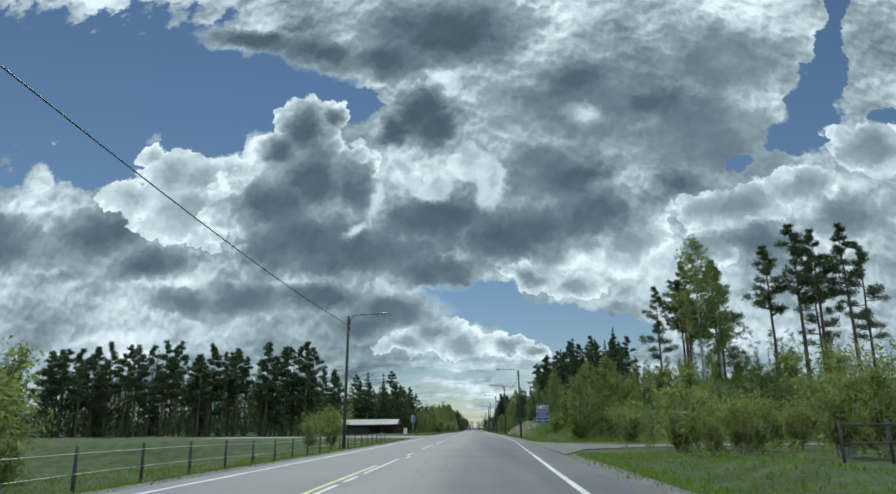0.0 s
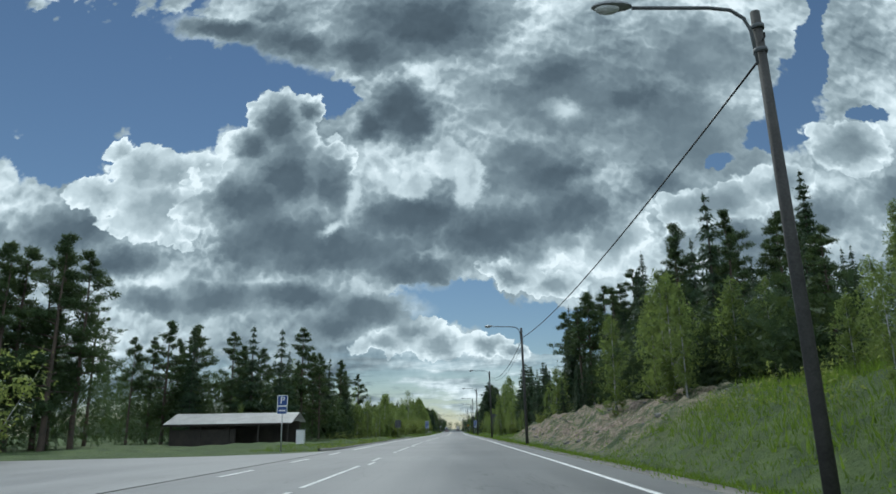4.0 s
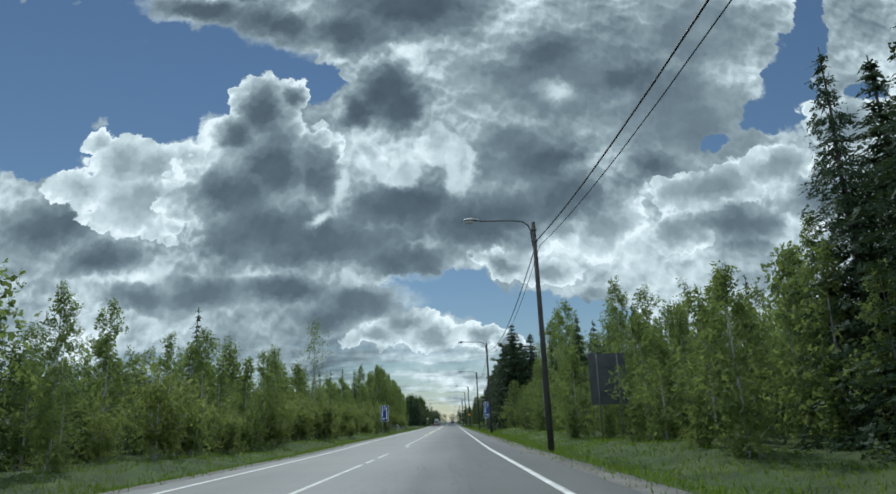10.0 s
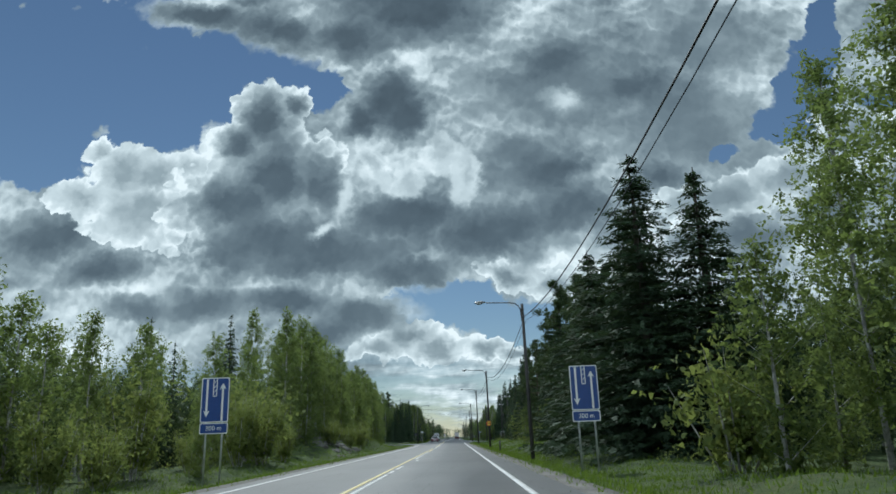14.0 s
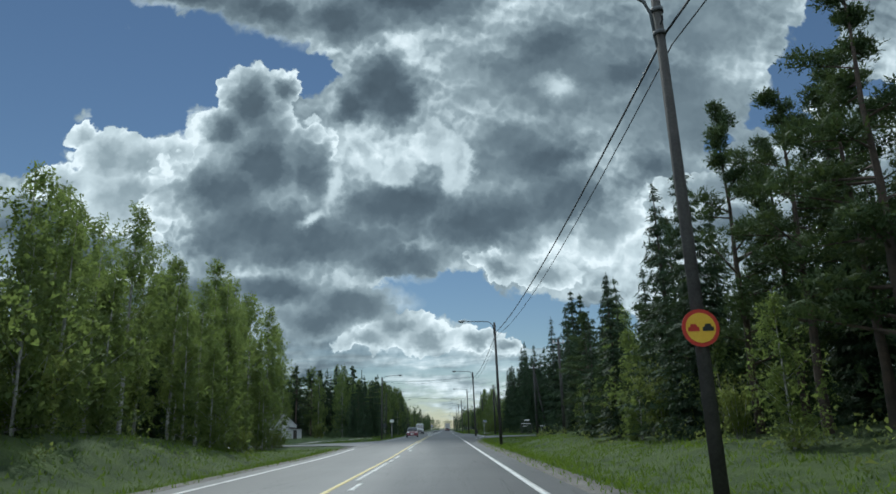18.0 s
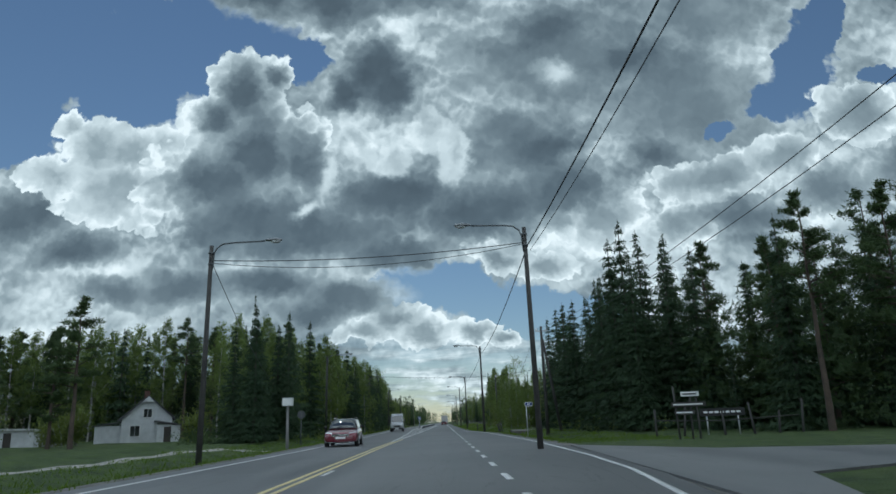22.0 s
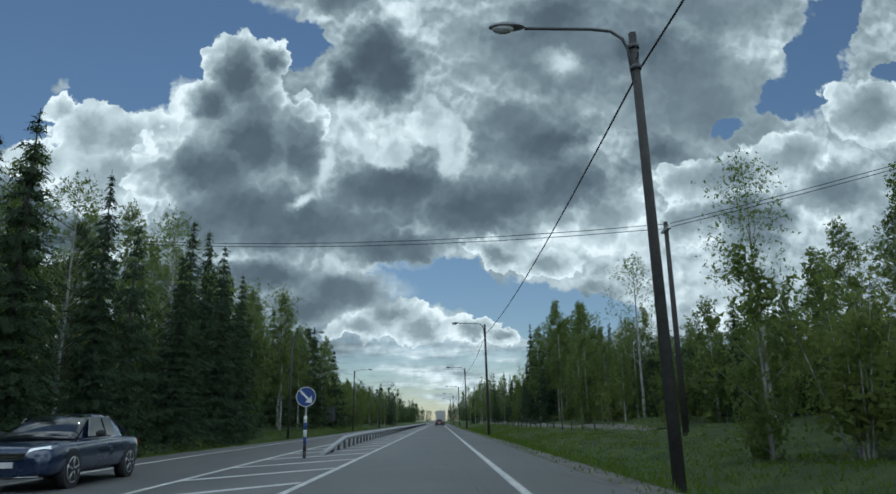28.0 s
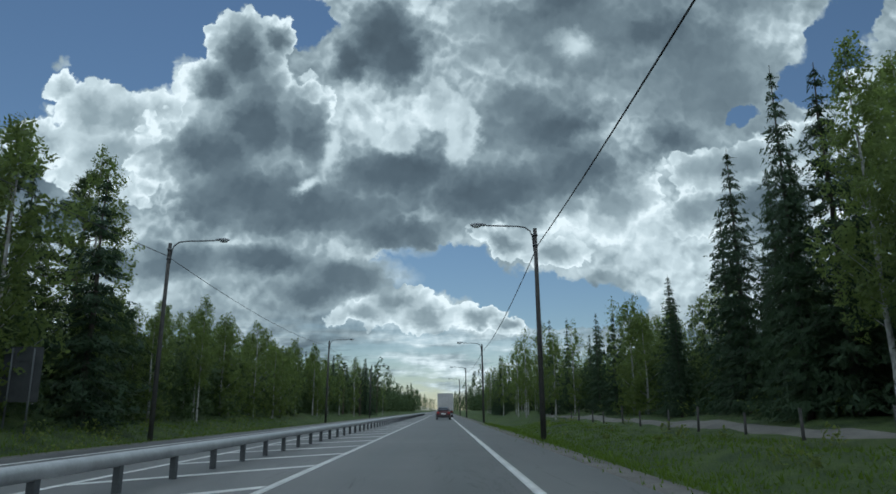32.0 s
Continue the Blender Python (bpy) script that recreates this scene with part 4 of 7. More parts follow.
family(((17, 0.30, 2.6, 5200, 0.36), (16, 0.16, 2.7, 5200, 0.36)), "pine_tree", "big Scots pine with a full dark crown", pine, PINE_BARK, PINE_NEEDLES, BIG_PINES)
family(((14, 0.26, 2.0, 1700, 0.38), (12, 0.14, 1.8, 1600, 0.36), (16, 0.30, 2.3, 1800, 0.40), (9, 0.08, 1.6, 1300, 0.33)), "birch_tree", BIRCH_LABEL, birch, BIRCH_BARK, BIRCH_LEAVES, BIRCHES)
family(((7, 0.03, 1.5, 1300, 0.31), (8.5, 0.03, 1.6, 1350, 0.32), (5.5, 0.02, 1.35, 1150, 0.28)), "young_birch", "young birch leafy to the ground in light green", birch, BIRCH_BARK, BIRCH_LEAVES, YOUNG)
family(((3.2, 1.5, 1200, 0.22), (2.2, 1.3, 950, 0.20), (4.2, 1.7, 1300, 0.24)), "willow_bush", "pale green roadside willow bush", bush, BIRCH_BARK, BUSH_LEAVES, BUSHES)
family(((13, 2.2, 1500), (15, 2.6, 1700)), "thin_birch", "tall birch with bare twigs and few leaves", bare_tree, BIRCH_BARK, BIRCH_LEAVES, THIN)
family(((17, 0.46, 2.6, 620, 0.46), (15, 0.34, 2.4, 620, 0.44)), "pine_tree", PINE_LABEL, pine, PINE_BARK, PINE_NEEDLES, LIGHT["p"])
family(((16, 2.8, 850, 0.52), (14, 2.5, 800, 0.50)), "spruce_tree", FIR_LABEL, spruce, SPRUCE_BARK, SPRUCE_NEEDLES, LIGHT["s"])
family(((14, 0.22, 2.1, 750, 0.34), (12, 0.12, 1.9, 700, 0.32)), "birch_tree", BIRCH_LABEL, birch, BIRCH_BARK, BIRCH_LEAVES, LIGHT["b"])
STANDING = []


BEHIND = {}


def stand_behind(tree, m):
    """Notes a tree of the second rows, which are joined into one wood."""
    for o in tree.children:
        BEHIND.setdefault((o.name.split(".")[0], o.data.name), []).append(m)


def plant(family, x, y, h, which=None, wide=1.0):
    """Sets a copy of a tree of that family at x, y, grown to the height h."""
    t = family[(which if which is not None else int(rng.integers(len(family)))) % len(family)]
    s = h / NATIVE[t.name]
    m = pose(x, y, height(x, y) - 0.05, 0, 0, float(rng.uniform(0, 360))) @ Matrix.Diagonal((s * wide, s * wide, s, 1))
    if any(t in group for group in LIGHT.values()):
        stand_behind(t, m)
        return None
    got = copy_thing(t, m)
    STANDING.append((x, y))
    return got


KINDS = {"P": BIG_PINES, "S": BIG_FIRS, "p": PINES, "s": FIRS, "b": BIRCHES, "y": YOUNG, "w": BUSHES, "t": THIN}


def grow(y0, y1, x0, x1, gap, mix, low, high, light=False):
    """Fills a stretch of roadside with a mix of trees, at least gap apart."""
    if light:
        gap *= 1.7
        if x1 - x0 > 9 and x0 > 0:
            x1 = x0 + 9
        if x1 - x0 > 9 and -34 < x0 < 0:
            x0 = x1 - 9
    tries = int(abs((y1 - y0) * (x1 - x0)) / gap ** 2 * 3) + 4
    mine = []
    for _ in range(tries):
        x, y = float(rng.uniform(x0, x1)), float(rng.uniform(y0, y1))
        if any((x - a) ** 2 + (y - b) ** 2 < gap * gap for a, b in mine):
            continue
        mine.append((x, y))
        kind = mix[int(rng.integers(len(mix)))]
        h = float(rng.uniform(low, high))
        if kind == "w":
            h = float(rng.uniform(1.6, 4.2))
        elif kind == "y":
            h = min(h, float(rng.uniform(4.5, 9.0)))
        plant(LIGHT[kind] if light else KINDS[kind], x, y, h, None, 1.0 if kind == "w" else float(rng.uniform(0.9, 1.15)))


# the wood beyond the field, and the stretches on the oncoming side
grow(127, 134, -82, -31, 2.5, "pPpp", 14.5, 17.5)
grow(134, 142, -82, -31, 3.0, "ps", 14, 17, True)
grow(158, 168, -40, -20, 2.9, "ppPs", 12.5, 15)
grow(84, 128, -90, -70, 5.0, "ps", 12, 15, True)
grow(168, 200, -28, -17, 3.0, "pppPs", 9.5, 12.5)
grow(160, 200, -34, -24, 4.0, "psb", 10, 13, True)
grow(200, 246, -12.0, -10.0, 2.2, "wwyw", 2.5, 4.2)
grow(185, 240, -16, -12, 2.6, "yyby", 5, 7.5)
grow(200, 262, -26, -16, 3.6, "bbps", 6.5, 9.5, True)
grow(246, 304, -12.2, -9.8, 2.1, "wwyw", 2.5, 4.2)
grow(240, 306, -16, -12.2, 2.5, "yyby", 5, 7.5)
grow(262, 316, -26, -15.5, 3.4, "bbs", 7, 10, True)
grow(308, 368, -15.5, -12.4, 1.9, "bbb", 8.5, 10.5)
grow(308, 368, -12.4, -10.8, 2.0, "yyw", 4.5, 7)
grow(306, 368, -27, -16.5, 3.6, "bbs", 9, 12, True)
grow(366, 386, -24, -13.0, 2.5, "bbb", 10, 12.5)
grow(366, 386, -14.0, -12.2, 2.0, "yw", 4, 6.5)
grow(492, 506, -66, -22, 2.8, "bspsb", 13.5, 17.5)
plant(PINES, -33.4, 460.2, 14.0, 2, 1.25)
plant(PINES, -37.0, 463.0, 11.5, 3, 1.1)
plant(BIRCHES, -29.0, 488.0, 13.5, 0, 1.2)
grow(428, 446, 19, 30, 2.7, "sssp", 11, 14)
grow(404, 452, -74, -56, 4.6, "sspb", 9, 12)
grow(449, 466, -17.5, -13.2, 2.3, "ssPs", 9, 11.5)
grow(466, 488, -22, -12.5, 3.0, "bsbbp", 10.5, 13)
grow(488, 542, -18, -12.5, 3.0, "bbsps", 10, 13)
grow(488, 542, -30, -18, 4.0, "bsb", 12, 15, True)
grow(542, 580, -22, -15.5, 2.9, "bbbst", 12, 15)
grow(542, 600, -34, -22, 4.0, "bs", 13, 16, True)
grow(580, 616, -26, -15.5, 3.0, "sbsp", 11.5, 14)
grow(616, 690, -24, -15.0, 2.5, "bbyyb", 6.5, 9)
grow(690, 760, -30, -14.0, 2.0, "sbp", 8, 11, True)
# undergrowth along the edge of the far wood
grow(122, 128, -76, -33, 2.8, "s", 2.5, 5, True)
grow(150, 200, -30, -22, 3.2, "sb", 3, 5, True)
grow(480, 700, -26, -19, 3.2, "sb", 3, 5.5, True)
# this side of the road
grow(66, 100, 10.5, 18, 3.0, "wyyy", 2.5, 5.5)
grow(150, 182, 17, 28, 3.0, "s", 3, 5, True)
grow(318, 398, 14, 22, 3.2, "sb", 3, 6, True)
grow(436, 500, 17, 24, 3.0, "s", 3, 6, True)
grow(520, 640, 16, 22, 3.2, "sb", 3, 6, True)
grow(52, 84, 10.5, 34, 3.1, "wwwyy", 2.0, 4.0)
grow(26, 39, 8.5, 26, 2.6, "www", 1, 2)
for x, y, h in ((27.5, 80, 14.5), (30.5, 87, 15.0), (21.5, 82, 12.5), (45, 92, 18), (48, 86, 18)):
    plant(BIG_PINES, x, y, h, int(y) % 2, 0.85)
grow(110, 124, 10.5, 15, 2.7, "bybyw", 6, 8.5)
grow(92, 112, 17, 26, 3.4, "yyw", 3, 5)
grow(106, 119, 16, 26, 3.0, "sspb", 5, 7)
grow(119, 140, 16, 28, 3.0, "sSspP", 10.5, 13)
grow(140, 152, 16, 30, 3.2, "sSP", 10, 13)
grow(150, 168, 13.8, 30, 3.4, "ppspp", 11.5, 13.5)
grow(168, 184, 13.8, 30, 3.2, "spsb", 6.5, 8.5)
grow(142, 184, 11.0, 14.5, 2.4, "sysw", 3.5, 6)
grow(186, 206, 11.5, 17, 2.9, "sss", 10, 12.5)
grow(186, 206, 17, 28, 3.6, "ssb", 10, 13, True)
grow(182, 200, 8.6, 11.0, 2.2, "ywy", 3.5, 5)
grow(202, 276, 7.8, 11.2, 2.1, "yyyw", 4.2, 6)
grow(206, 276, 11.2, 16, 2.7, "bbys", 6.5, 9)
grow(206, 280, 16, 26, 3.6, "bbs", 8.5, 11, True)
grow(250, 268, 12, 17, 2.5, "bbs", 9, 10.5)
grow(311, 337, 10.6, 13.6, 2.5, "PPPS", 13.5, 15.5)
grow(314, 336, 9.0, 10.4, 3.2, "ywy", 3, 5)
grow(318, 340, 14, 20, 3.2, "ss", 12, 15)
grow(337, 346, 10.2, 13.5, 2.3, "PSP", 10.5, 12)
grow(346, 360, 9.8, 14, 2.3, "PsSP", 10.5, 12)
grow(360, 376, 9.6, 14, 2.2, "sPbs", 7.5, 9.5)
grow(330, 376, 8.6, 10.2, 2.4, "yyw", 3, 5.5)
grow(318, 350, 14, 28, 3.4, "ps", 11.5, 14, True)
grow(350, 376, 14, 28, 3.4, "ps", 8, 10, True)
grow(376, 391, 11.2, 16, 2.5, "ssSyb", 7, 9)
grow(391, 400, 11.0, 16, 2.8, "ssp", 11, 13)
grow(374, 398, 16, 28, 2.6, "s", 8.5, 11, True)
grow(440, 470, 13.6, 18, 2.1, "ssss", 12, 15.5)
grow(430, 500, 19, 34, 3.8, "sp", 12, 15, True)
grow(470, 484, 13.5, 19, 3.0, "sss", 12.5, 15)
grow(480, 520, 8.6, 13, 2.3, "yybw", 4.0, 6.5)
grow(484, 520, 13, 22, 3.4, "ybb", 6, 9)
grow(520, 556, 13.4, 19, 2.4, "yybws", 5.5, 7.5)
grow(556, 580, 14.4, 19, 2.3, "byyy", 7.5, 10)
grow(520, 580, 24, 36, 3.8, "bs", 8, 11, True)
grow(580, 604, 14.4, 19, 2.4, "bybs", 12, 14)
grow(604, 616, 14.4, 20, 2.4, "ssps", 11, 14)
grow(616, 645, 14.0, 20, 2.4, "byys", 7.5, 9.5)
grow(580, 616, 19, 30, 3.8, "sb", 12, 14, True)
grow(616, 645, 20, 30, 3.8, "sb", 9, 11, True)
grow(640, 760, 10, 20, 2.0, "sb", 8, 11, True)
# trees that stand out
plant(BIRCHES, 23.6, 73.5, 15.5, 2, 1.25)
plant(BIRCHES, 26.0, 75, 13.0, 0, 1.1)
for x, y, h in ((25.5, 86, 13.5), (29, 95, 14.5), (32, 106, 15.5), (34.5, 113, 17.0), (23.5, 78, 14.0), (38, 81.5, 19.0), (41.5, 84, 19.0), (36.5, 86, 17.5), (43, 80, 18.5)):
    plant(PINES, x, y, h, int(x) % 2)
for x, y, h in ((13.8, 162.6, 13.0), (16.0, 158, 14.0), (18.5, 160, 14.5), (15.2, 154.5, 13.0), (20.5, 154, 14.0)):
    plant(PINES, x, y, h, int(y) % 2)
for x, y, h, k in ((9.8, 289, 15.0, 0), (10.6, 294, 13.0, 1), (9.2, 299, 12.5, 1), (9.8, 305, 11.5, 0), (9.0, 311, 10.5, 1), (8.6, 295, 11.0, 0), (12.2, 287, 13.5, 1), (12.6, 299, 13.0, 0), (12.4, 201, 12.4, 0), (12.8, 196, 11.5, 1), (14.6, 193, 12.0, 0), (14.0, 206, 12.0, 1)):
    plant(BIG_FIRS, x, y, h, k, 1.9 if y > 280 else 1.55)
plant(BIRCHES, 14.4, 269, 15.0, 2, 1.15)
plant(BIRCHES, 15.5, 281, 15.5, 0, 1.15)
plant(BIRCHES, 13.2, 273, 13.0, 0, 1.2)
plant(YOUNG, 8.8, 62, 5.5, 0, 1.3)
plant(YOUNG, 10.5, 66, 5.8, 1, 1.2)
plant(YOUNG, 13.0, 70, 5.5, 0, 1.2)
plant(BIRCHES, 10.2, 226, 9.0, 1)
plant(BIG_FIRS, 15.2, 405, 16.5, 0, 1.35)
plant(BIG_FIRS, 18.5, 401, 17.0, 1, 1.4)
plant(BIG_FIRS, 15.0, 399, 15.0, 1, 1.3)
for x, y, h in ((-13.5, 546, 13.0), (-14.6, 543, 13.5), (-15.5, 549, 13.0), (-13.8, 551.5, 12.0)):
    plant(FIRS, x, y, h, None, 1.0)
plant(FIRS, -12.6, 455, 11.0, 1, 0.8)
plant(FIRS, -20.5, 472, 11.5, 0, 0.9)
plant(FIRS, -14.8, 452, 12.3, 0, 0.5)
plant(FIRS, 14.2, 603.5, 14.5, 0, 0.75)
plant(BIG_FIRS, 9.8, 76, 5.0, 0, 1.5)
plant(BIG_FIRS, 11.6, 78.5, 5.4, 1, 1.5)
plant(BIG_FIRS, 13.2, 76.5, 4.6, 0, 1.5)
plant(THIN, 15.0, 532, 12.0, 0)
plant(THIN, 15.5, 553, 12.0, 1)
plant(THIN, -12.0, 250, 10.5, 0, 0.8)
plant(THIN, -15.5, 531, 11.5, 1)
plant(BUSHES, -15.9, 67.9, 3.6, 2, 1.15)
plant(BUSHES, -14.4, 70.5, 3.0, 0, 1.1)
plant(BUSHES, -20.8, 105.9, 5.0, 2, 1.3)
plant(BUSHES, -23.4, 107.0, 4.4, 0, 1.3)
for x, y in ((-10.5, 14), (-10.2, 316), (-9.4, 321), (-11, 326), (-9.6, 330), (-10.5, 337), (-12, 346), (8.8, 62), (9.6, 68), (8.2, 75)):
    plant(BUSHES, x, y, float(rng.uniform(2.0, 3.4)))
for x, y, h in ((-38, 468, 3.6), (-42, 472, 3.4), (-46, 468, 3.0), (-37.5, 469, 4.6), (-40.5, 470.5, 4.2), (-44, 464, 4.4), (-25.5, 470, 4.0), (-22.5, 474, 4.4)):
    plant(BUSHES, x, y, h)
plant(YOUNG, -11.8, 17.5, 3.4, 2)
for (piece, data), places in BEHIND.items():
    mesh = bpy.data.meshes[data]
    co = np.empty(len(mesh.vertices) * 3, np.float32)
    mesh.vertices.foreach_get("co", co)
    co = np.concatenate([co.reshape(-1, 3), np.ones((len(mesh.vertices), 1), np.float32)], 1)
    k = mesh.polygons[0].loop_total
    idx = np.empty(len(mesh.loops), np.int32)
    mesh.loops.foreach_get("vertex_index", idx)
    verts = np.concatenate([(co @ np.array(m, np.float32).T)[:, :3] for m in places])
    faces = np.concatenate([idx.reshape(-1, k) + i * len(co) for i in range(len(places))])
    what = "bare trunks" if piece == "trunk" else "leafy and needled crowns"
    ob = part_of("background_wood", mesh_of("background_wood", verts, faces, mesh.materials[0], piece == "trunk"))
    tagged(ob, what + " of the wood behind the roadside trees", "forest", kind="stuff")
# the first tree of each kind only serves to copy from
for t in FAMILY:
    for o in (*t.children_recursive, t):
        bpy.data.objects.remove(o)


def far_woods(name, label, spots, n=120, leaf=0.075):
    """Distant trees, joined: a cone or a tall lump of loose leaves each."""
    verts, faces, o = [], [], 0
    for x, y, h in spots:
        z0 = height(x, y)
        k = rng.uniform(0.05, 1.0, n)
        cone = rng.uniform() < 0.5
        r = 0.17 * h * ((1 - k) ** 0.8 if cone else np.sin(np.pi * np.minimum(0.97, 0.15 + 0.8 * k))) * rng.uniform(0.4, 1.0, n) ** 0.5
        a = rng.uniform(0, 6.283, n)
        c = np.stack([x + r * np.cos(a), y + r * np.sin(a), z0 + h * k], -1)
        v, f = scatter_leaves(c, leaf * h, 0.6, 0.2, droop=0.3)
        verts.append(v)
        faces.append(f + o)
        o += len(v)
    ob = part_of(name, mesh_of(name, np.concatenate(verts), np.concatenate(faces), PINE_NEEDLES))
    return tagged(ob, label, "forest", kind="stuff")


def band(y0, y1, x0, x1, n, low, high):
    return [(float(rng.uniform(x0, x1)), float(rng.uniform(y0, y1)), float(rng.uniform(low, high))) for _ in range(n)]


far_woods("far_woods", "distant mixed forest beyond the oncoming lane", band(-60, 160, -130, -80, 200, 12, 16) + band(160, 760, -80, -52, 320, 11, 15) + band(760, 1300, -60, -15, 200, 11, 16) + band(1300, 1500, -60, 60, 120, 11, 15))
far_woods("far_woods", "distant mixed forest on the near side of the road", band(-60, 30, 60, 110, 90, 11, 14) + band(120, 760, 36, 66, 320, 11, 15) + band(760, 1300, 9, 60, 200, 11, 15))

far_woods("far_woods", "unbroken mixed forest stretching away from the road", band(-60, 1000, -330, -90, 700, 11, 15) + band(-60, 1000, 70, 330, 700, 11, 15), 46, 0.14)


# ---- the dense inside of the woods behind the roadside rows ----
FILL_RIGHT = [(106, 6.5), (140, 9), (165, 9), (172, 6.5), (190, 8.5), (203, 10), (212, 5.2), (240, 5.0), (255, 7.2), (276, 8), (283, 6), (290, 9.5), (312, 12), (337, 12), (350, 9.5), (364, 7), (390, 7.5), (398, 10)]
FILL_RIGHT_END = [(438, 9), (470, 11), (484, 10), (492, 5), (530, 4.5), (545, 6), (562, 8), (600, 9), (612, 6), (640, 6), (760, 8), (1000, 9)]
FILL_LEFT = [(170, 7), (200, 5.5), (240, 4.5), (280, 5.5), (310, 6.5), (330, 7.5), (368, 8.5), (386, 8)]
FILL_LEFT_END = [(464, 8), (476, 9.5), (500, 10), (540, 10), (560, 11), (580, 11), (598, 8), (612, 7), (625, 6), (690, 6.5), (760, 8), (1000, 9)]


def wood_fill(tops, x0, x1, per_metre, material, label, size=0.62):
    """Twigs and needles between the trunks, up to a top line given as (along, height)."""
    ys, zs = [p[0] for p in tops], [p[1] for p in tops]
    n = int((ys[-1] - ys[0]) * per_metre)
    y, x = rng.uniform(ys[0], ys[-1], n), rng.uniform(x0, x1, n)
    top = np.interp(y, ys, zs) * (0.80 + 0.24 * np.sin(y * 0.9 + x) * np.sin(y * 0.37 + 1.0)) * rng.uniform(0.75, 1.0, n)
    z = rise(x, y) + 0.1 + np.maximum(top - 0.4 * np.maximum(rise(x, y), 0.0), 1.0) * rng.uniform(0, 1, n) ** 0.8
    ob = part_of("wood_interior", mesh_of("wood_interior", *scatter_leaves(np.stack([x, y, z], -1), size, 0.8, 0.0, 0.3), material))
    return tagged(ob, label, "forest", kind="stuff")


for tops, x0, x1, dense in ((FILL_RIGHT, 14.0, 19.0, 190), (FILL_RIGHT_END, 16.5, 21.5, 170), (FILL_LEFT, -21.0, -16.0, 150), (FILL_LEFT_END, -21.5, -16.0, 160)):
    wood_fill(tops, x0, x1, dense, PINE_NEEDLES, "dark twigs and needles inside the wood")
for x0, x1, y0, y1, top in ((-84, -31, 130, 140, 11.0), (-41, -20, 160, 168, 8.5), (-68, -22, 500, 510, 10.5), (20, 34, 430, 442, 8.5)):
    n = int((x1 - x0) * 190)
    x, y = rng.uniform(x0, x1, n), rng.uniform(y0, y1, n)
    z = rise(x, y) + 0.1 + top * rng.uniform(0, 1, n) ** 0.8 * rng.uniform(0.7, 1.0, n)
    ob = part_of("wood_interior", mesh_of("wood_interior", *scatter_leaves(np.stack([x, y, z], -1), 0.7, 0.8, 0.0, 0.3), PINE_NEEDLES))
    tagged(ob, "dark twigs and needles inside the far wood", "forest", kind="stuff")


# ---- undergrowth: knee-high to man-high thickets under and before the woods ----
def thicket(label, material, bands, n, size):
    """Joined low clumps; each band is y0, y1, x0, x1, spots per 4 square metres, low, high."""
    centres = []
    for y0, y1, x0, x1, dense, low, high in bands:
        count = int((y1 - y0) * abs(x1 - x0) * dense / 4)
        x, y = rng.uniform(x0, x1, count), rng.uniform(y0, y1, count)
        h, z = rng.uniform(low, high, count), rise(x, y)
        puff = ball(count * n).reshape(count, n, 3) * (0.62, 0.62, 0.55)
        c = np.stack([x, y, z + 0.45 * h], -1)[:, None, :] + puff * h[:, None, None]
        c[:, :, 2] = np.maximum(c[:, :, 2], z[:, None] + 0.02)
        centres.append(c.reshape(-1, 3))
    ob = part_of("undergrowth", mesh_of("undergrowth", *scatter_leaves(np.concatenate(centres), size, 0.55), material))
    return tagged(ob, label, "undergrowth", kind="stuff")


thicket("dark saplings and dwarf shrubs on the wood floor", PINE_NEEDLES,
        ((124, 131, -80, -32, 1.4, 1.4, 3.6), (154, 160, -40, -22, 1.6, 1.2, 3.0), (155, 205, -28, -17, 1.2, 1.5, 3.0), (205, 370, -25, -17, 1.0, 2.0, 4.0),
         (404, 452, -60, -50, 1.4, 1.5, 3.5), (497, 512, -66, -20, 1.0, 2.5, 5.5), (428, 446, 20, 32, 0.9, 1.5, 4.0), (395, 405, -30, -17, 0.6, 0.6, 1.6), (452, 640, -22, -14.5, 0.9, 1.0, 2.6), (540, 640, -30, -20, 0.8, 2.0, 4.0),
         (104, 182, 15, 22, 1.2, 1.0, 2.4), (186, 300, 15, 24, 1.0, 2.0, 4.0), (318, 398, 12.5, 20, 1.2, 1.2, 3.0), (436, 520, 15.5, 24, 1.2, 1.5, 4.0), (520, 640, 16, 24, 1.2, 1.5, 4.5)), 34, 0.36)
thicket("dark distant saplings deep in the wood", PINE_NEEDLES, ((-20, 170, -90, -72, 0.2, 4.0, 7.0), (170, 760, -80, -66, 0.2, 4.0, 8.0), (60, 760, 46, 58, 0.2, 4.0, 8.0)), 110, 0.55)
thicket("low leafy shrubs along the wood edge", BUSH_LEAVES,
        ((119, 152, -10.6, -7.9, 1.6, 0.2, 0.55), (50, 104, 9.5, 36, 1.3, 0.4, 1.3), (24, 40, 7.5, 34, 1.2, 0.25, 0.8), (160, 200, -17, -13, 0.8, 0.5, 1.4), (200, 370, -13, -10, 0.7, 0.5, 1.3), (452, 640, -14.5, -11, 0.6, 0.4, 1.0),
         (142, 200, 9.5, 13, 0.8, 0.5, 1.3), (200, 398, 7.6, 10, 0.6, 0.4, 1.2), (434, 476, 12, 14.5, 1.0, 0.5, 1.4), (480, 545, 8.4, 12, 0.8, 0.5, 1.5), (545, 640, 13.6, 15, 1.2, 0.6, 1.8), (520, 640, 5.8, 10.6, 0.35, 0.25, 0.6)), 46, 0.17)


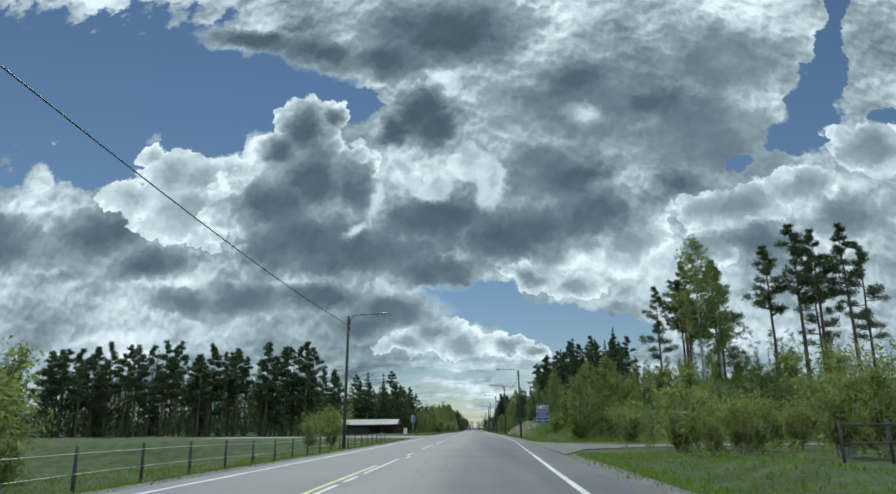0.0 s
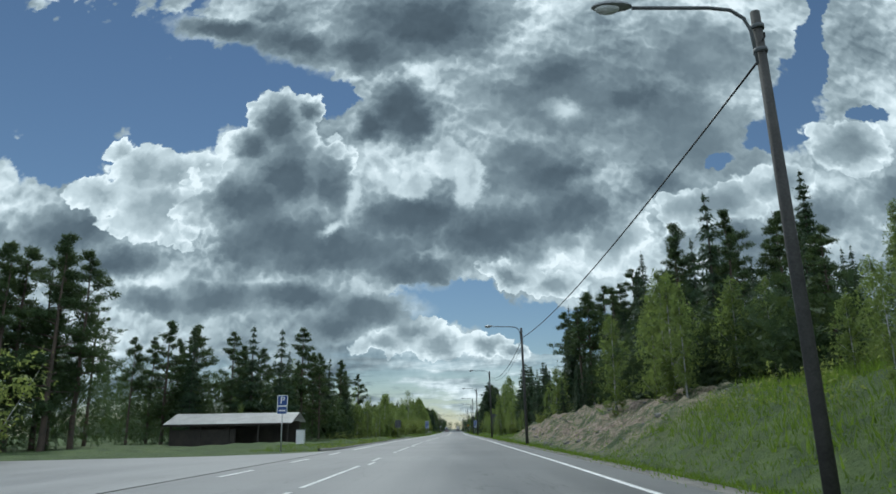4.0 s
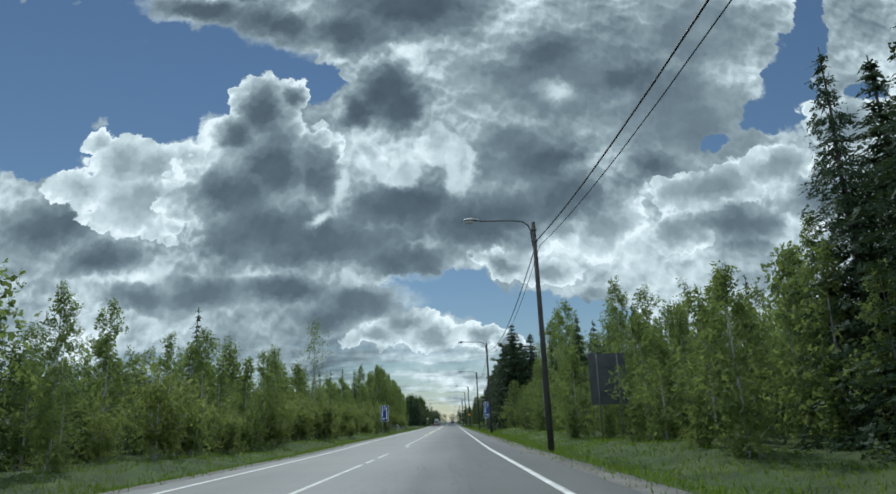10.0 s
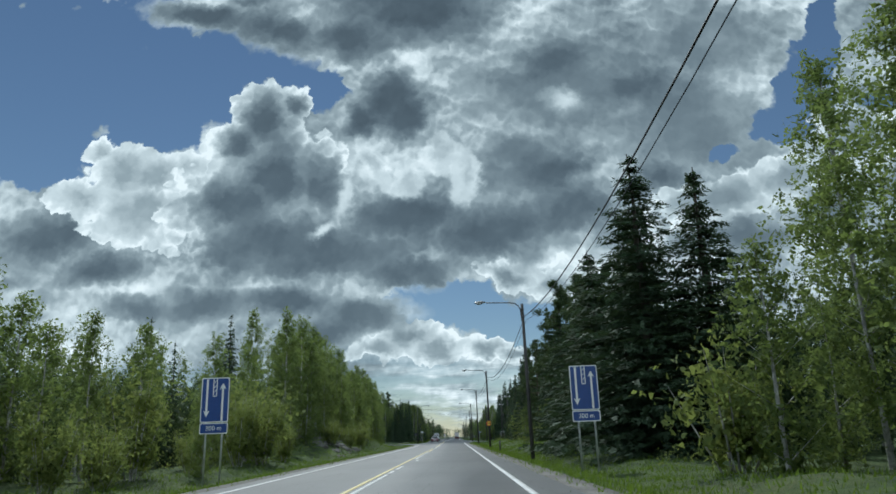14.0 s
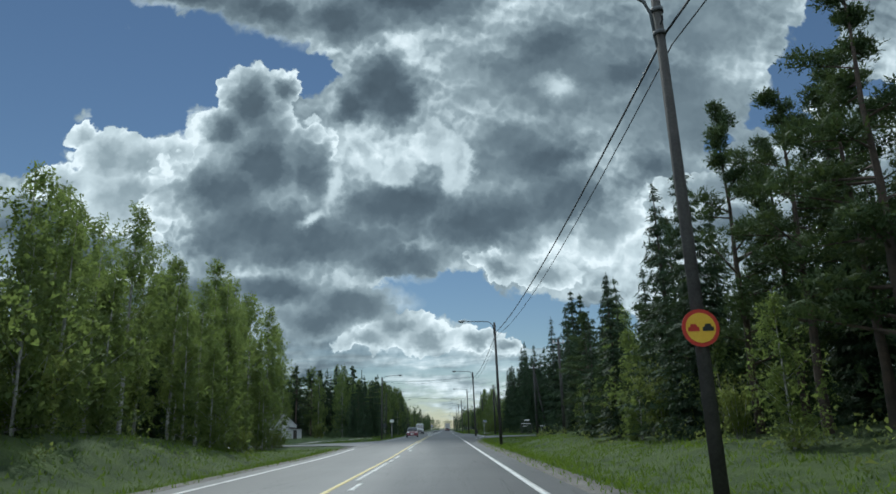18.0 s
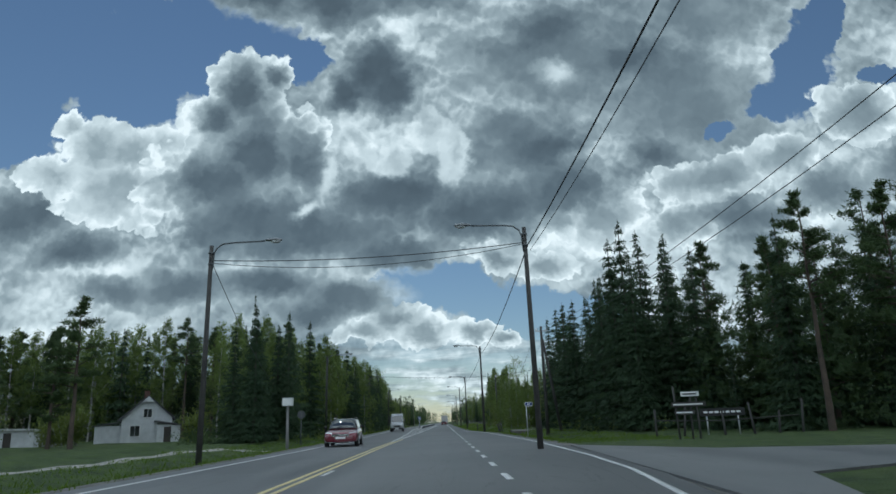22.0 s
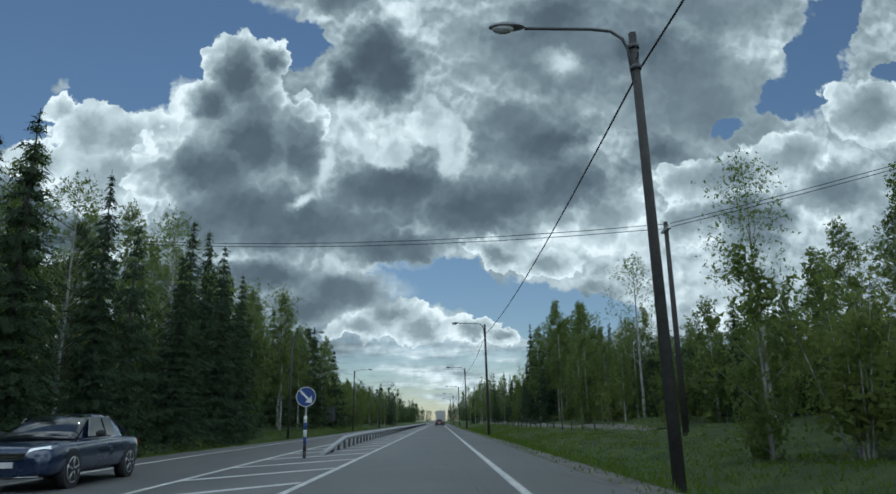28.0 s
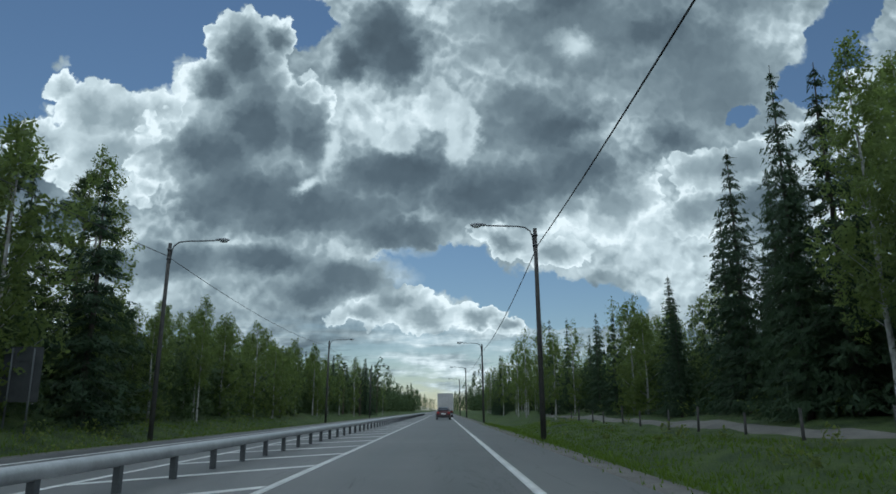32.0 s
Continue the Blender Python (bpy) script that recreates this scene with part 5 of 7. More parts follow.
# ---- grass tufts on the verges ----
def verge(name, label, spots, low, high, per=5):
    n = len(spots) * per
    base = np.repeat(spots, per, 0) + np.concatenate([rng.normal(size=(n, 2)) * 0.30, np.zeros((n, 1))], 1)
    tall = rng.uniform(low, high, n)
    a = rng.uniform(0, 6.283, n)
    lean = rng.normal(size=(n, 2)) * 0.35
    w = 0.012 + 0.022 * rng.uniform(size=n)
    side = np.stack([np.cos(a) * w, np.sin(a) * w, np.zeros(n)], -1)
    tip = base + np.stack([lean[:, 0] * tall, lean[:, 1] * tall, tall], -1)
    v = np.stack([base - side, base + side, tip], 1).reshape(-1, 3)
    return tagged(part_of(name, mesh_of(name, v, np.arange(3 * n).reshape(n, 3), GRASS)), label, "grass", kind="stuff")


def verge_spots(y0, y1, side, near, far, per_metre):
    n = int((y1 - y0) * per_metre)
    y = rng.uniform(y0, y1, n)
    out = near + (far - near) * rng.uniform(size=n) ** 1.2
    x = right_side(y) + out if side > 0 else left_side(y) - out
    if side > 0:
        keep = ~(((y > 32) & (y < 56)) | ((y > 402) & (y < 427)))
        bare = (y > 108) & (y < 165) & (x > 6.5) & (x < 14.5) & (rng.uniform(size=n) < 0.75)
        keep &= ~bare
    else:
        keep = ~(((y > 82) & (y < 119)) | ((y > 374) & (y < 402)))
    x, y = x[keep], y[keep]
    return np.stack([x, y, rise(x, y) - 0.03], -1)


def hill_spots(n):
    x, y = rng.uniform(8, 32, n), rng.uniform(56, 106, n)
    return np.stack([x, y, rise(x, y) - 0.03], -1)


verge("verge_grass", "spring grass on the near verge", verge_spots(5, 640, 1, 0.5, 6.5, 60), 0.05, 0.17)
verge("verge_grass", "rough meadow grass on the hill", hill_spots(9000), 0.2, 0.5, 4)
verge("verge_grass", "spring grass on the far verge", verge_spots(5, 640, -1, 0.5, 6.0, 44), 0.05, 0.18)


# ---- street lamps: wooden poles with a steel arm ----
def lamp_pole(x, y, top, side, label):
    """side -1: the arm reaches to the left."""
    z0 = height(x, y)
    lamp = thing("street_lamp", label, "street lamp", pose(x, y, z0), "street lamps along the road")
    h = top - z0
    part("pole", tube([(0.10 * -side, 0, -0.4), (0, 0, h)], [0.12, 0.08], 10), WOOD_GREY, lamp, "weathered wooden pole")
    pts = [(0.06 * side, 0, h - 1.0), (0.11 * side, 0, h - 0.35), (0.2 * side, 0, h - 0.12), (0.42 * side, 0, h + 0.05), (0.8 * side, 0, h + 0.10), (2.1 * side, 0, h + 0.13)]
    part("arm", tube(pts, 0.032, 8), POST_STEEL, lamp, "bent steel arm")
    head = bmesh.new()
    bmesh.ops.create_uvsphere(head, u_segments=14, v_segments=8, radius=1.0)
    for v in head.verts:
        v.co = Vector((2.45 * side + v.co.x * 0.36, v.co.y * 0.15, h + 0.15 + v.co.z * (0.10 if v.co.z > 0 else 0.03)))
    part("lamp_head", head, LAMP_GREY, lamp, "grey lamp housing")
    bowl = bmesh.new()
    bmesh.ops.create_uvsphere(bowl, u_segments=12, v_segments=8, radius=1.0)
    for v in bowl.verts:
        v.co = Vector((2.53 * side + v.co.x * 0.22, v.co.y * 0.12, h + 0.125 + min(v.co.z, 0) * 0.10))
    part("lens", bowl, LAMP_GLASS, lamp, "cloudy lamp bowl")
    for k in (0.3, 0.75):
        part("clamp", tube([(0, 0, h - k - 0.04), (0, 0, h - k + 0.04)], 0.115, 10), POST_STEEL, lamp)
    bm = add_tube(bmesh.new(), [(0, -0.1, h - 0.62), (0.02, -0.17, h - 0.58), (0.02, -0.17, h - 0.5)], 0.018, 6)
    part("cable_hook", bm, BLACK_WIRE, lamp)
    return lamp


RIGHT_LAMPS = [
    (5.16, 86.1, 7.94), (4.94, 128.0, 8.47), (4.47, 170.4, 8.6), (3.85, 212.3, 8.58),
    (4.01, 253.9, 8.46), (4.48, 295.6, 8.48), (4.07, 336.0, 8.3), (4.11, 378.0, 8.84),
    (4.04, 421.4, 8.52), (4.6, 467.3, 8.62), (4.38, 513.4, 8.36), (4.44, 559.2, 8.89),
    (4.46, 605.9, 8.7), (4.83, 654.3, 8.24), (4.6, 703.0, 8.5), (4.6, 750.0, 8.5)]
LEFT_LAMPS = [(-8.65, 46.8, 8.6), (-8.4, 421.5, 8.2), (-12.0, 471.6, 8.6), (-12.0, 515.0, 8.8), (-12.4, 563.0, 8.8), (-12.4, 609.0, 8.8), (-12.4, 656.0, 8.8), (-12.4, 703.0, 8.8)]
for x, y, top in RIGHT_LAMPS:
    lamp_pole(x, y, top, -1, "wooden street lamp pole with a steel arm over the road")
for x, y, top in LEFT_LAMPS:
    lamp_pole(x, y, top, 1, "wooden street lamp pole beside the oncoming lane")


# ---- cables ----
def cable(a, b, sag, thick=0.016, label="black overhead cable sagging between poles"):
    a, b = Vector(a), Vector(b)
    pts = [a.lerp(b, k / 14) - Vector((0, 0, sag * 4 * (k / 14) * (1 - k / 14))) for k in range(15)]
    ob = part("overhead_cable", tube(pts, thick, 5), BLACK_WIRE)
    return tagged(ob, label, "cable", "overhead cables")


def hang(p, q, drop, sag, thick=0.016, dx=0.0):
    cable((p[0] + dx, p[1], p[2] - drop), (q[0] + dx, q[1], q[2] - drop), sag, thick)


for i in range(len(RIGHT_LAMPS) - 1):
    p, q = RIGHT_LAMPS[i], RIGHT_LAMPS[i + 1]
    hang(p, q, 0.72, 1.15 if 1 <= i <= 5 else 0.55, 0.022, 0.12)
    if 1 <= i <= 7:
        hang(p, q, 0.95, 1.25 if i <= 5 else 0.75, 0.012, 0.2)
hang((-8.65, 2.0, 8.6), LEFT_LAMPS[0], 0.55, 0.45, 0.02, -0.1)
for p, q in zip(LEFT_LAMPS[3:], LEFT_LAMPS[4:]):
    hang(p, q, 0.6, 0.6, 0.016, -0.12)


# ---- power line poles ----
def power_pole(x, y, top, props, label):
    z0 = height(x, y)
    pole = thing("power_pole", label, "power pole", pose(x, y, z0), "power poles")
    h = top - z0
    part("pole", tube([(0, 0, -0.4), (0, 0, h)], [0.15, 0.10], 10), WOOD_GREY, pole, "weathered wooden pole")
    for k in range(props):
        part("strut", tube([(1.4 + 0.8 * k, 1.4, -0.4), (0.08, 0.08, h - 1.0)], [0.13, 0.09], 8), WOOD_GREY, pole)
    turned = abs(y - 531.5) > 1
    part("crossarm", box(-0.5, 0.5, -0.05, 0.05, h - 0.42, h - 0.32, bevel=0.01) if turned else box(-0.09, 0.09, -0.5, 0.5, h - 0.42, h - 0.32, bevel=0.01), GALVANISED, pole)
    for s in (-0.42, 0.42):
        ix, iy = (s, 0) if turned else (0, s)
        part("insulator", tube([(ix, iy, h - 0.32), (ix, iy, h - 0.24), (ix, iy, h - 0.14)], [0.05, 0.06, 0.03], 8), SIGN_WHITE, pole)
    return pole


power_pole(8.85, 451.7, 8.45, 1, "propped wooden power pole by the bus bay")
power_pole(9.9, 401.5, 7.6, 1, "leaning wooden power pole by the side road")
power_pole(9.9, 384.0, 8.2, 0, "wooden power pole among the roadside spruces")
power_pole(10.95, 531.5, 9.7, 0, "wooden power pole with two crossing cables")
for s in (-0.42, 0.42):
    cable((10.95, 531.5 + s, 9.5), (-40.0, 545.0 + 0.5 * s, 15.3), 1.6, 0.017)
    cable((10.95, 531.5 + s, 9.5), (40.0, 505.0 + s, 14.0), 0.8, 0.015)
    cable((8.85 + s, 451.7, 8.25), (9.9 + s, 401.5, 7.4), 0.9, 0.013)
    cable((9.9 + s, 401.5, 7.4), (9.9 + s, 384.0, 8.0), 0.2, 0.013)
    cable((8.85 + s, 451.7, 8.25), (11.0 + s, 500.0, 5.5), 0.8, 0.013)
cable((LEFT_LAMPS[1][0], 421.5, 7.6), (RIGHT_LAMPS[8][0], RIGHT_LAMPS[8][1], 7.9), 0.25, 0.018)
cable((LEFT_LAMPS[1][0], 421.5, 7.6), (-16.5, 466.0, 5.5), 0.5, 0.015)
cable((LEFT_LAMPS[1][0], 421.5, 7.5), (RIGHT_LAMPS[8][0], RIGHT_LAMPS[8][1], 7.85), 0.5, 0.013)


# ---- signs ----
def text_mesh(text, size):
    c = bpy.data.curves.new("words", "FONT")
    c.body, c.size, c.align_x, c.align_y, c.extrude = text, size, "CENTER", "CENTER", 0.002
    ob = bpy.data.objects.new("words", c)
    m = bpy.data.meshes.new_from_object(ob)
    bpy.data.objects.remove(ob)
    return m


def words(text, size, x, z, y, material, parent, stretch=1.0):
    m = text_mesh(text, size)
    m.materials.append(material)
    m.transform(Matrix.Translation((x, y, z)) @ Matrix.Rotation(radians(90), 4, "X") @ Matrix.Diagonal((stretch, 1, 1, 1)))
    return part_of("lettering", m, parent)


def plate_outline(outline, y, material, parent, name, thick=0.004):
    return part(name, prism(outline, y - thick, y), material, parent)


def arrow(x, z0, z1, w, y, material, parent):
    """An upright arrow from z0 to its tip at z1."""
    d = 1 if z1 > z0 else -1
    head = z1 - d * w * 2.6
    pts = [(x - w / 2, z0), (x + w / 2, z0), (x + w / 2, head), (x + w * 1.7, head - d * w * 0.6), (x, z1), (x - w * 1.7, head - d * w * 0.6), (x - w / 2, head)]
    return plate_outline(pts, y, material, parent, "arrow")


def rounded(x0, x1, z0, z1, r=0.05, n=4):
    pts = []
    for cx, cz, a0 in ((x1 - r, z1 - r, 0), (x0 + r, z1 - r, 90), (x0 + r, z0 + r, 180), (x1 - r, z0 + r, 270)):
        pts += [(cx + r * math.cos(radians(a0 + 90 * k / n)), cz + r * math.sin(radians(a0 + 90 * k / n))) for k in range(n + 1)]
    return pts


def panel(parent, x0, x1, z0, z1, y, face, rim=SIGN_WHITE, border=0.035):
    plate_outline(rounded(x0, x1, z0, z1), y, rim, parent, "border", 0.012)
    return plate_outline(rounded(x0 + border, x1 - border, z0 + border, z1 - border), y - 0.012, face, parent, "panel", 0.004)


def posts(parent, xs, z0, top, y=0.06, r=0.038, steel=None):
    for x in xs:
        part("post", tube([(x, y, z0), (x, y, top)], r, 8), steel or GALVANISED, parent, "galvanised steel post")


def information_board():
    x, y = 7.55, 82.0
    z0 = height(x, y)
    s = thing("information_board", "blue tourist information board with white words on steel posts", "road sign", pose(x, y, z0, 0, 0, -4))
    up = 3.62 - z0
    posts(s, (-0.42, 0.42), -0.3, up - 0.1)
    rows = ((0, 0.86), (0.86, 1.38), (1.38, 1.72), (1.72, 2.05))
    for a, b in rows:
        panel(s, -0.70, 0.70, up - b + 0.006, up - a - 0.006, 0.0, SIGN_BLUE, border=0.022)
    y1 = -0.018
    plate_outline(rounded(-0.56, 0.56, up - 0.46, up - 0.10, 0.02), y1, SIGN_WHITE, s, "pictogram_field")
    y2 = -0.024
    plate_outline(rounded(-0.45, -0.33, up - 0.43, up - 0.25, 0.01), y2, SIGN_BLACK, s, "pictogram")
    plate_outline([(-0.39 + 0.06 * math.cos(radians(30 * k)), up - 0.18 + 0.06 * math.sin(radians(30 * k))) for k in range(12)], y2, SIGN_BLACK, s, "pictogram")
    plate_outline([(-0.10, up - 0.34), (0.14, up - 0.34), (0.02, up - 0.14)], y2, SIGN_BLACK, s, "pictogram")
    plate_outline(rounded(-0.17, 0.15, up - 0.43, up - 0.40, 0.01), y2, SIGN_BLACK, s, "pictogram")
    plate_outline(rounded(0.0, 0.04, up - 0.41, up - 0.33, 0.01), y2, SIGN_BLACK, s, "pictogram")
    plate_outline(rounded(0.24, 0.44, up - 0.37, up - 0.17, 0.03), y2, SIGN_BLACK, s, "pictogram")
    plate_outline(rounded(0.44, 0.50, up - 0.31, up - 0.21, 0.02), y2, SIGN_BLACK, s, "pictogram")
    plate_outline(rounded(0.20, 0.52, up - 0.43, up - 0.40, 0.01), y2, SIGN_BLACK, s, "pictogram")
    for text, size, dz in (("HUHKAJALAMPI", 0.175, 0.66), ("OPASTUS", 0.17, 1.02), ("INFORMATION", 0.17, 1.21), ("LOPPI", 0.17, 1.55)):
        words(text, size, 0, up - dz, y1, SIGN_WHITE, s)
    plate_outline([(-0.20, up - 1.885), (-0.08, up - 1.80), (-0.08, up - 1.86), (0.20, up - 1.86), (0.20, up - 1.91), (-0.08, up - 1.91), (-0.08, up - 1.97)], y1, SIGN_WHITE, s, "arrow")


def divided_road_sign(x, y, label, turn):
    z0 = height(x, y)
    s = thing("divided_road_sign", label, "road sign", pose(x, y, z0, 0, 0, turn), "divided road signs")
    lo, hi = 1.48 - z0, 3.55 - z0
    posts(s, (-0.3, 0.3), -0.3, hi - 0.1)
    panel(s, -0.52, 0.52, lo + 0.42, hi, 0.0, SIGN_BLUE)
    panel(s, -0.52, 0.52, lo, lo + 0.40, 0.0, SIGN_BLUE)
    y1 = -0.018
    arrow(-0.30, hi - 0.06, lo + 0.62, 0.075, y1, SIGN_WHITE, s)
    arrow(0.28, lo + 0.47, hi - 0.2, 0.075, y1, SIGN_WHITE, s)
    plate_outline(rounded(-0.09, -0.055, hi - 0.66, hi - 0.04, 0.01), y1, SIGN_WHITE, s, "median_symbol")
    plate_outline(rounded(0.035, 0.07, hi - 0.66, hi - 0.04, 0.01), y1, SIGN_WHITE, s, "median_symbol")
    plate_outline(rounded(-0.09, 0.07, hi - 0.70, hi - 0.665, 0.015), y1, SIGN_WHITE, s, "median_symbol")
    for k in range(3):
        z = hi - 0.16 - 0.17 * k
        plate_outline([(-0.05, z - 0.06), (0.03, z + 0.03), (0.03, z + 0.065), (-0.05, z - 0.025)], y1, SIGN_WHITE, s, "median_symbol")
    words("300 m", 0.24, 0, lo + 0.20, y1, SIGN_WHITE, s)
    return s


def disc(r, n=24, cx=0.0, cz=0.0):
    return [(cx + r * math.cos(2 * math.pi * k / n), cz + r * math.sin(2 * math.pi * k / n)) for k in range(n)]


def no_overtaking_sign(x, y, z):
    s = thing("no_overtaking_sign", "round yellow and red no-overtaking sign on a lamp pole", "road sign", pose(x, y, z))
    plate_outline(disc(0.285), 0, SIGN_RED, s, "rim", 0.012)
    plate_outline(disc(0.228), -0.013, SIGN_YELLOW, s, "panel", 0.004)
    for cx, m in ((-0.11, SIGN_RED), (0.11, SIGN_BLACK)):
        plate_outline([(cx - 0.085, -0.05), (cx + 0.085, -0.05), (cx + 0.085, 0.01), (cx + 0.055, 0.015), (cx + 0.04, 0.06), (cx - 0.04, 0.06), (cx - 0.055, 0.015), (cx - 0.085, 0.01)], -0.018, m, s, "car_symbol")
    part("bracket", box(-0.03, 0.03, 0.0, 0.06, -0.2, 0.2), GALVANISED, s)
    return s


def sign_back(name, label, x, y, w, z_low, z_high, turn=0.0, legs=2, round_face=False):
    """A sign for the other way, seen from behind."""
    z0 = height(x, y)
    s = thing(name, label, "road sign", pose(x, y, z0, 0, 0, turn))
    lo, hi = z_low - z0, z_high - z0
    posts(s, (-w * 0.28, w * 0.28) if legs == 2 else (0,), -0.3, hi - 0.05, 0.0, 0.038, POST_STEEL)
    face = disc(w / 2, 24, 0, (lo + hi) / 2) if round_face else rounded(-w / 2, w / 2, lo, hi)
    part("panel", prism(face, 0.05, 0.065), SIGN_BACK, s, "grey sheet metal back")
    if not round_face:
        for z in (lo + 0.25 * (hi - lo), lo + 0.75 * (hi - lo)):
            part("rail", box(-w / 2 + 0.05, w / 2 - 0.05, 0.02, 0.05, z - 0.03, z + 0.03), SIGN_BACK, s)
    return s


information_board()
divided_road_sign(5.25, 282.2, "blue divided road sign on two posts, white arrows", -3)
divided_road_sign(-8.7, 282.2, "blue divided road sign on two posts, white arrows", 3)
no_overtaking_sign(RIGHT_LAMPS[6][0] + 0.02, RIGHT_LAMPS[6][1] - 0.16, 2.44)
sign_back("direction_sign", "large direction board seen from its grey back", 7.75, 219.0, 1.75, 1.6, 3.95, 2)
sign_back("direction_sign", "direction board by the oncoming lane seen from behind", -10.2, 198.0, 1.0, 1.5, 2.8, 4, 1)
sign_back("speed_sign", "round sign seen from behind on a thin post", -10.65, 451.0, 0.62, 1.75, 2.37, 0, 1, True)
sign_back("direction_sign", "large direction board beyond the guard rail", -15.0, 603.0, 1.4, 1.4, 3.4, 2)


def parking_sign():
    x, y = -10.8, 119.0
    z0 = height(x, y)
    s = thing("parking_sign", "blue parking sign with white letter on a post", "road sign", pose(x, y, z0))
    posts(s, (0,), -0.3, 3.3)
    panel(s, -0.32, 0.32, 2.7, 3.34, 0.0, SIGN_BLUE)
    panel(s, -0.32, 0.32, 2.2, 2.68, 0.0, SIGN_BLUE)
    words("P", 0.6, 0, 3.02, -0.018, SIGN_WHITE, s)
    plate_outline(rounded(-0.2, 0.2, 2.38, 2.46, 0.01), -0.018, SIGN_WHITE, s, "symbol")


def bus_stop_sign():
    x, y = 6.75, 446.5
    z0 = height(x, y)
    s = thing("bus_stop_sign", "small blue sign on a tall thin post", "road sign", pose(x, y, z0, 0, 0, -8))
    posts(s, (-0.12,), -0.3, 2.3 - z0)
    panel(s, -0.22, 0.34, 2.0 - z0, 2.28 - z0, 0.0, SIGN_BLUE)
    plate_outline(rounded(-0.04, 0.18, 2.10 - z0, 2.18 - z0, 0.03), -0.018, SIGN_WHITE, s, "bus_symbol")


def keep_right_sign():
    x, y = -3.85, 524.6
    s = thing("arrow_sign", "round blue sign with white diagonal arrow on striped post", "road sign", pose(x, y, 0))
    for k in range(6):
        m = (SIGN_BLACK, SIGN_BLACK, SIGN_BLUE, SIGN_WHITE, SIGN_BLUE, SIGN_WHITE)[k]
        part("post_band", tube([(0, 0, 0.22 * k - (0.1 if k == 0 else 0)), (0, 0, 0.22 * k + 0.22)], 0.055, 10), m, s)
    part("post", tube([(0, 0.05, 1.0), (0, 0.05, 2.2)], 0.032, 8), GALVANISED, s)
    plate_outline(disc(0.32, 28, 0, 1.93), -0.0, SIGN_WHITE, s, "rim", 0.012)
    plate_outline(disc(0.30, 28, 0, 1.93), -0.013, SIGN_BLUE, s, "panel", 0.004)
    pts = [(-0.16, 0.21), (-0.21, 0.16), (0.05, -0.10), (-0.03, -0.18), (0.20, -0.20), (0.18, 0.03), (0.10, -0.05)]
    plate_outline([(a, 1.93 + b) for a, b in pts], -0.018, SIGN_WHITE, s, "arrow")


def speed_camera():
    x, y = -8.1, 434.5
    s = thing("speed_camera", "pale grey roadside speed camera box on a thick post", "camera", pose(x, y, height(x, y)))
    part("post", tube([(0, 0, -0.3), (0, 0, 0.5), (0, 0, 2.38)], [0.09, 0.085, 0.07], 12), KERB, s, "thick grey post")
    part("housing", box(-0.27, 0.27, -0.25, 0.25, 2.38, 2.80, bevel=0.03), SIGN_WHITE, s, "pale box housing")
    part("lid", box(-0.29, 0.29, -0.27, 0.27, 2.80, 2.83, bevel=0.008), LAMP_GREY, s)
    part("window", box(-0.12, 0.12, 0.25, 0.262, 2.5, 2.7), GLASS_DARK, s)


def advert_board():
    x, y = 15.2, 432.0
    z = height(x, y)
    s = thing("advert_board", "dark board with a pale line of lettering on posts", "sign", pose(x, y, z, 0, 0, -6))
    posts(s, (-0.8, 0.8), -0.3, 1.35)
    part("board", box(-1.15, 1.15, 0.0, 0.03, 0.95, 1.35), SIGN_BLACK, s)
    for k in range(7):
        part("lettering_bar", box(-0.95 + 0.28 * k, -0.75 + 0.28 * k, -0.006, 0.0, 1.1, 1.2), SIGN_WHITE, s)


def rustic_signpost():
    x, y = 11.6, 426.5
    s = thing("rustic_signpost", "weathered wooden signpost with three pale boards", "sign", pose(x, y, height(x, y), 0, 0, -5))
    for k, (px, lean) in enumerate(((-0.55, -0.10), (0.0, 0.06), (0.35, -0.04))):
        part("post", tube([(px, 0, -0.3), (px + lean, 0, 2.3 - 0.25 * k)], [0.05, 0.04], 7), WOOD_GREY, s)
    for z, a, b, face in ((1.95, -0.35, 0.45, SIGN_WHITE), (1.5, -0.8, 0.7, WOOD_GREY), (1.15, -0.7, 0.2, WOOD_GREY)):
        board = part("board", box(a, b, -0.09, -0.055, z - 0.1, z + 0.1, bevel=0.008), face, s)
        part("lettering_bar", box(a + 0.08, b - 0.12, -0.097, -0.091, z - 0.03, z + 0.03), SIGN_BLACK if face is SIGN_WHITE else SIGN_WHITE, board)


def corner_fence():
    f = thing("corner_fence", "old grey fence posts leaning beside the side road", "fence")
    for k, x in enumerate((11.2, 12.7, 14.5, 16.1, 17.6, 18.4)):
        y = 430.5 + 0.5 * math.sin(2.0 * k)
        z = height(x, y)
        part("post", tube([(x, y, z - 0.3), (x + 0.22 * math.sin(1.7 * k), y, z + 1.35 + 0.3 * math.sin(2.9 * k))], [0.065, 0.05], 7), WOOD_GREY, f)
    part("rail", tube([(11.2, 430.4, height(11.2, 430.4) + 0.8), (14.5, 430.3, height(14.5, 430.3) + 0.7), (18.4, 430.4, height(18.4, 430.4) + 0.85)], 0.03, 6), WOOD_GREY, f)


def yard_fence():
    f = thing("yard_fence", "three leaning grey posts before a gravel yard", "fence")
    for k, (x, y) in enumerate(((6.6, 470.7), (6.5, 468.0), (6.5, 465.6))):
        z = height(x, y)
        part("post", tube([(x, y, z - 0.3), (x - 0.30, y + 0.1, z + 1.05 + 0.1 * k)], [0.06, 0.05], 7), WOOD_GREY, f)


rustic_signpost()
corner_fence()
yard_fence()
speed_camera()
advert_board()
parking_sign()
bus_stop_sign()
keep_right_sign()


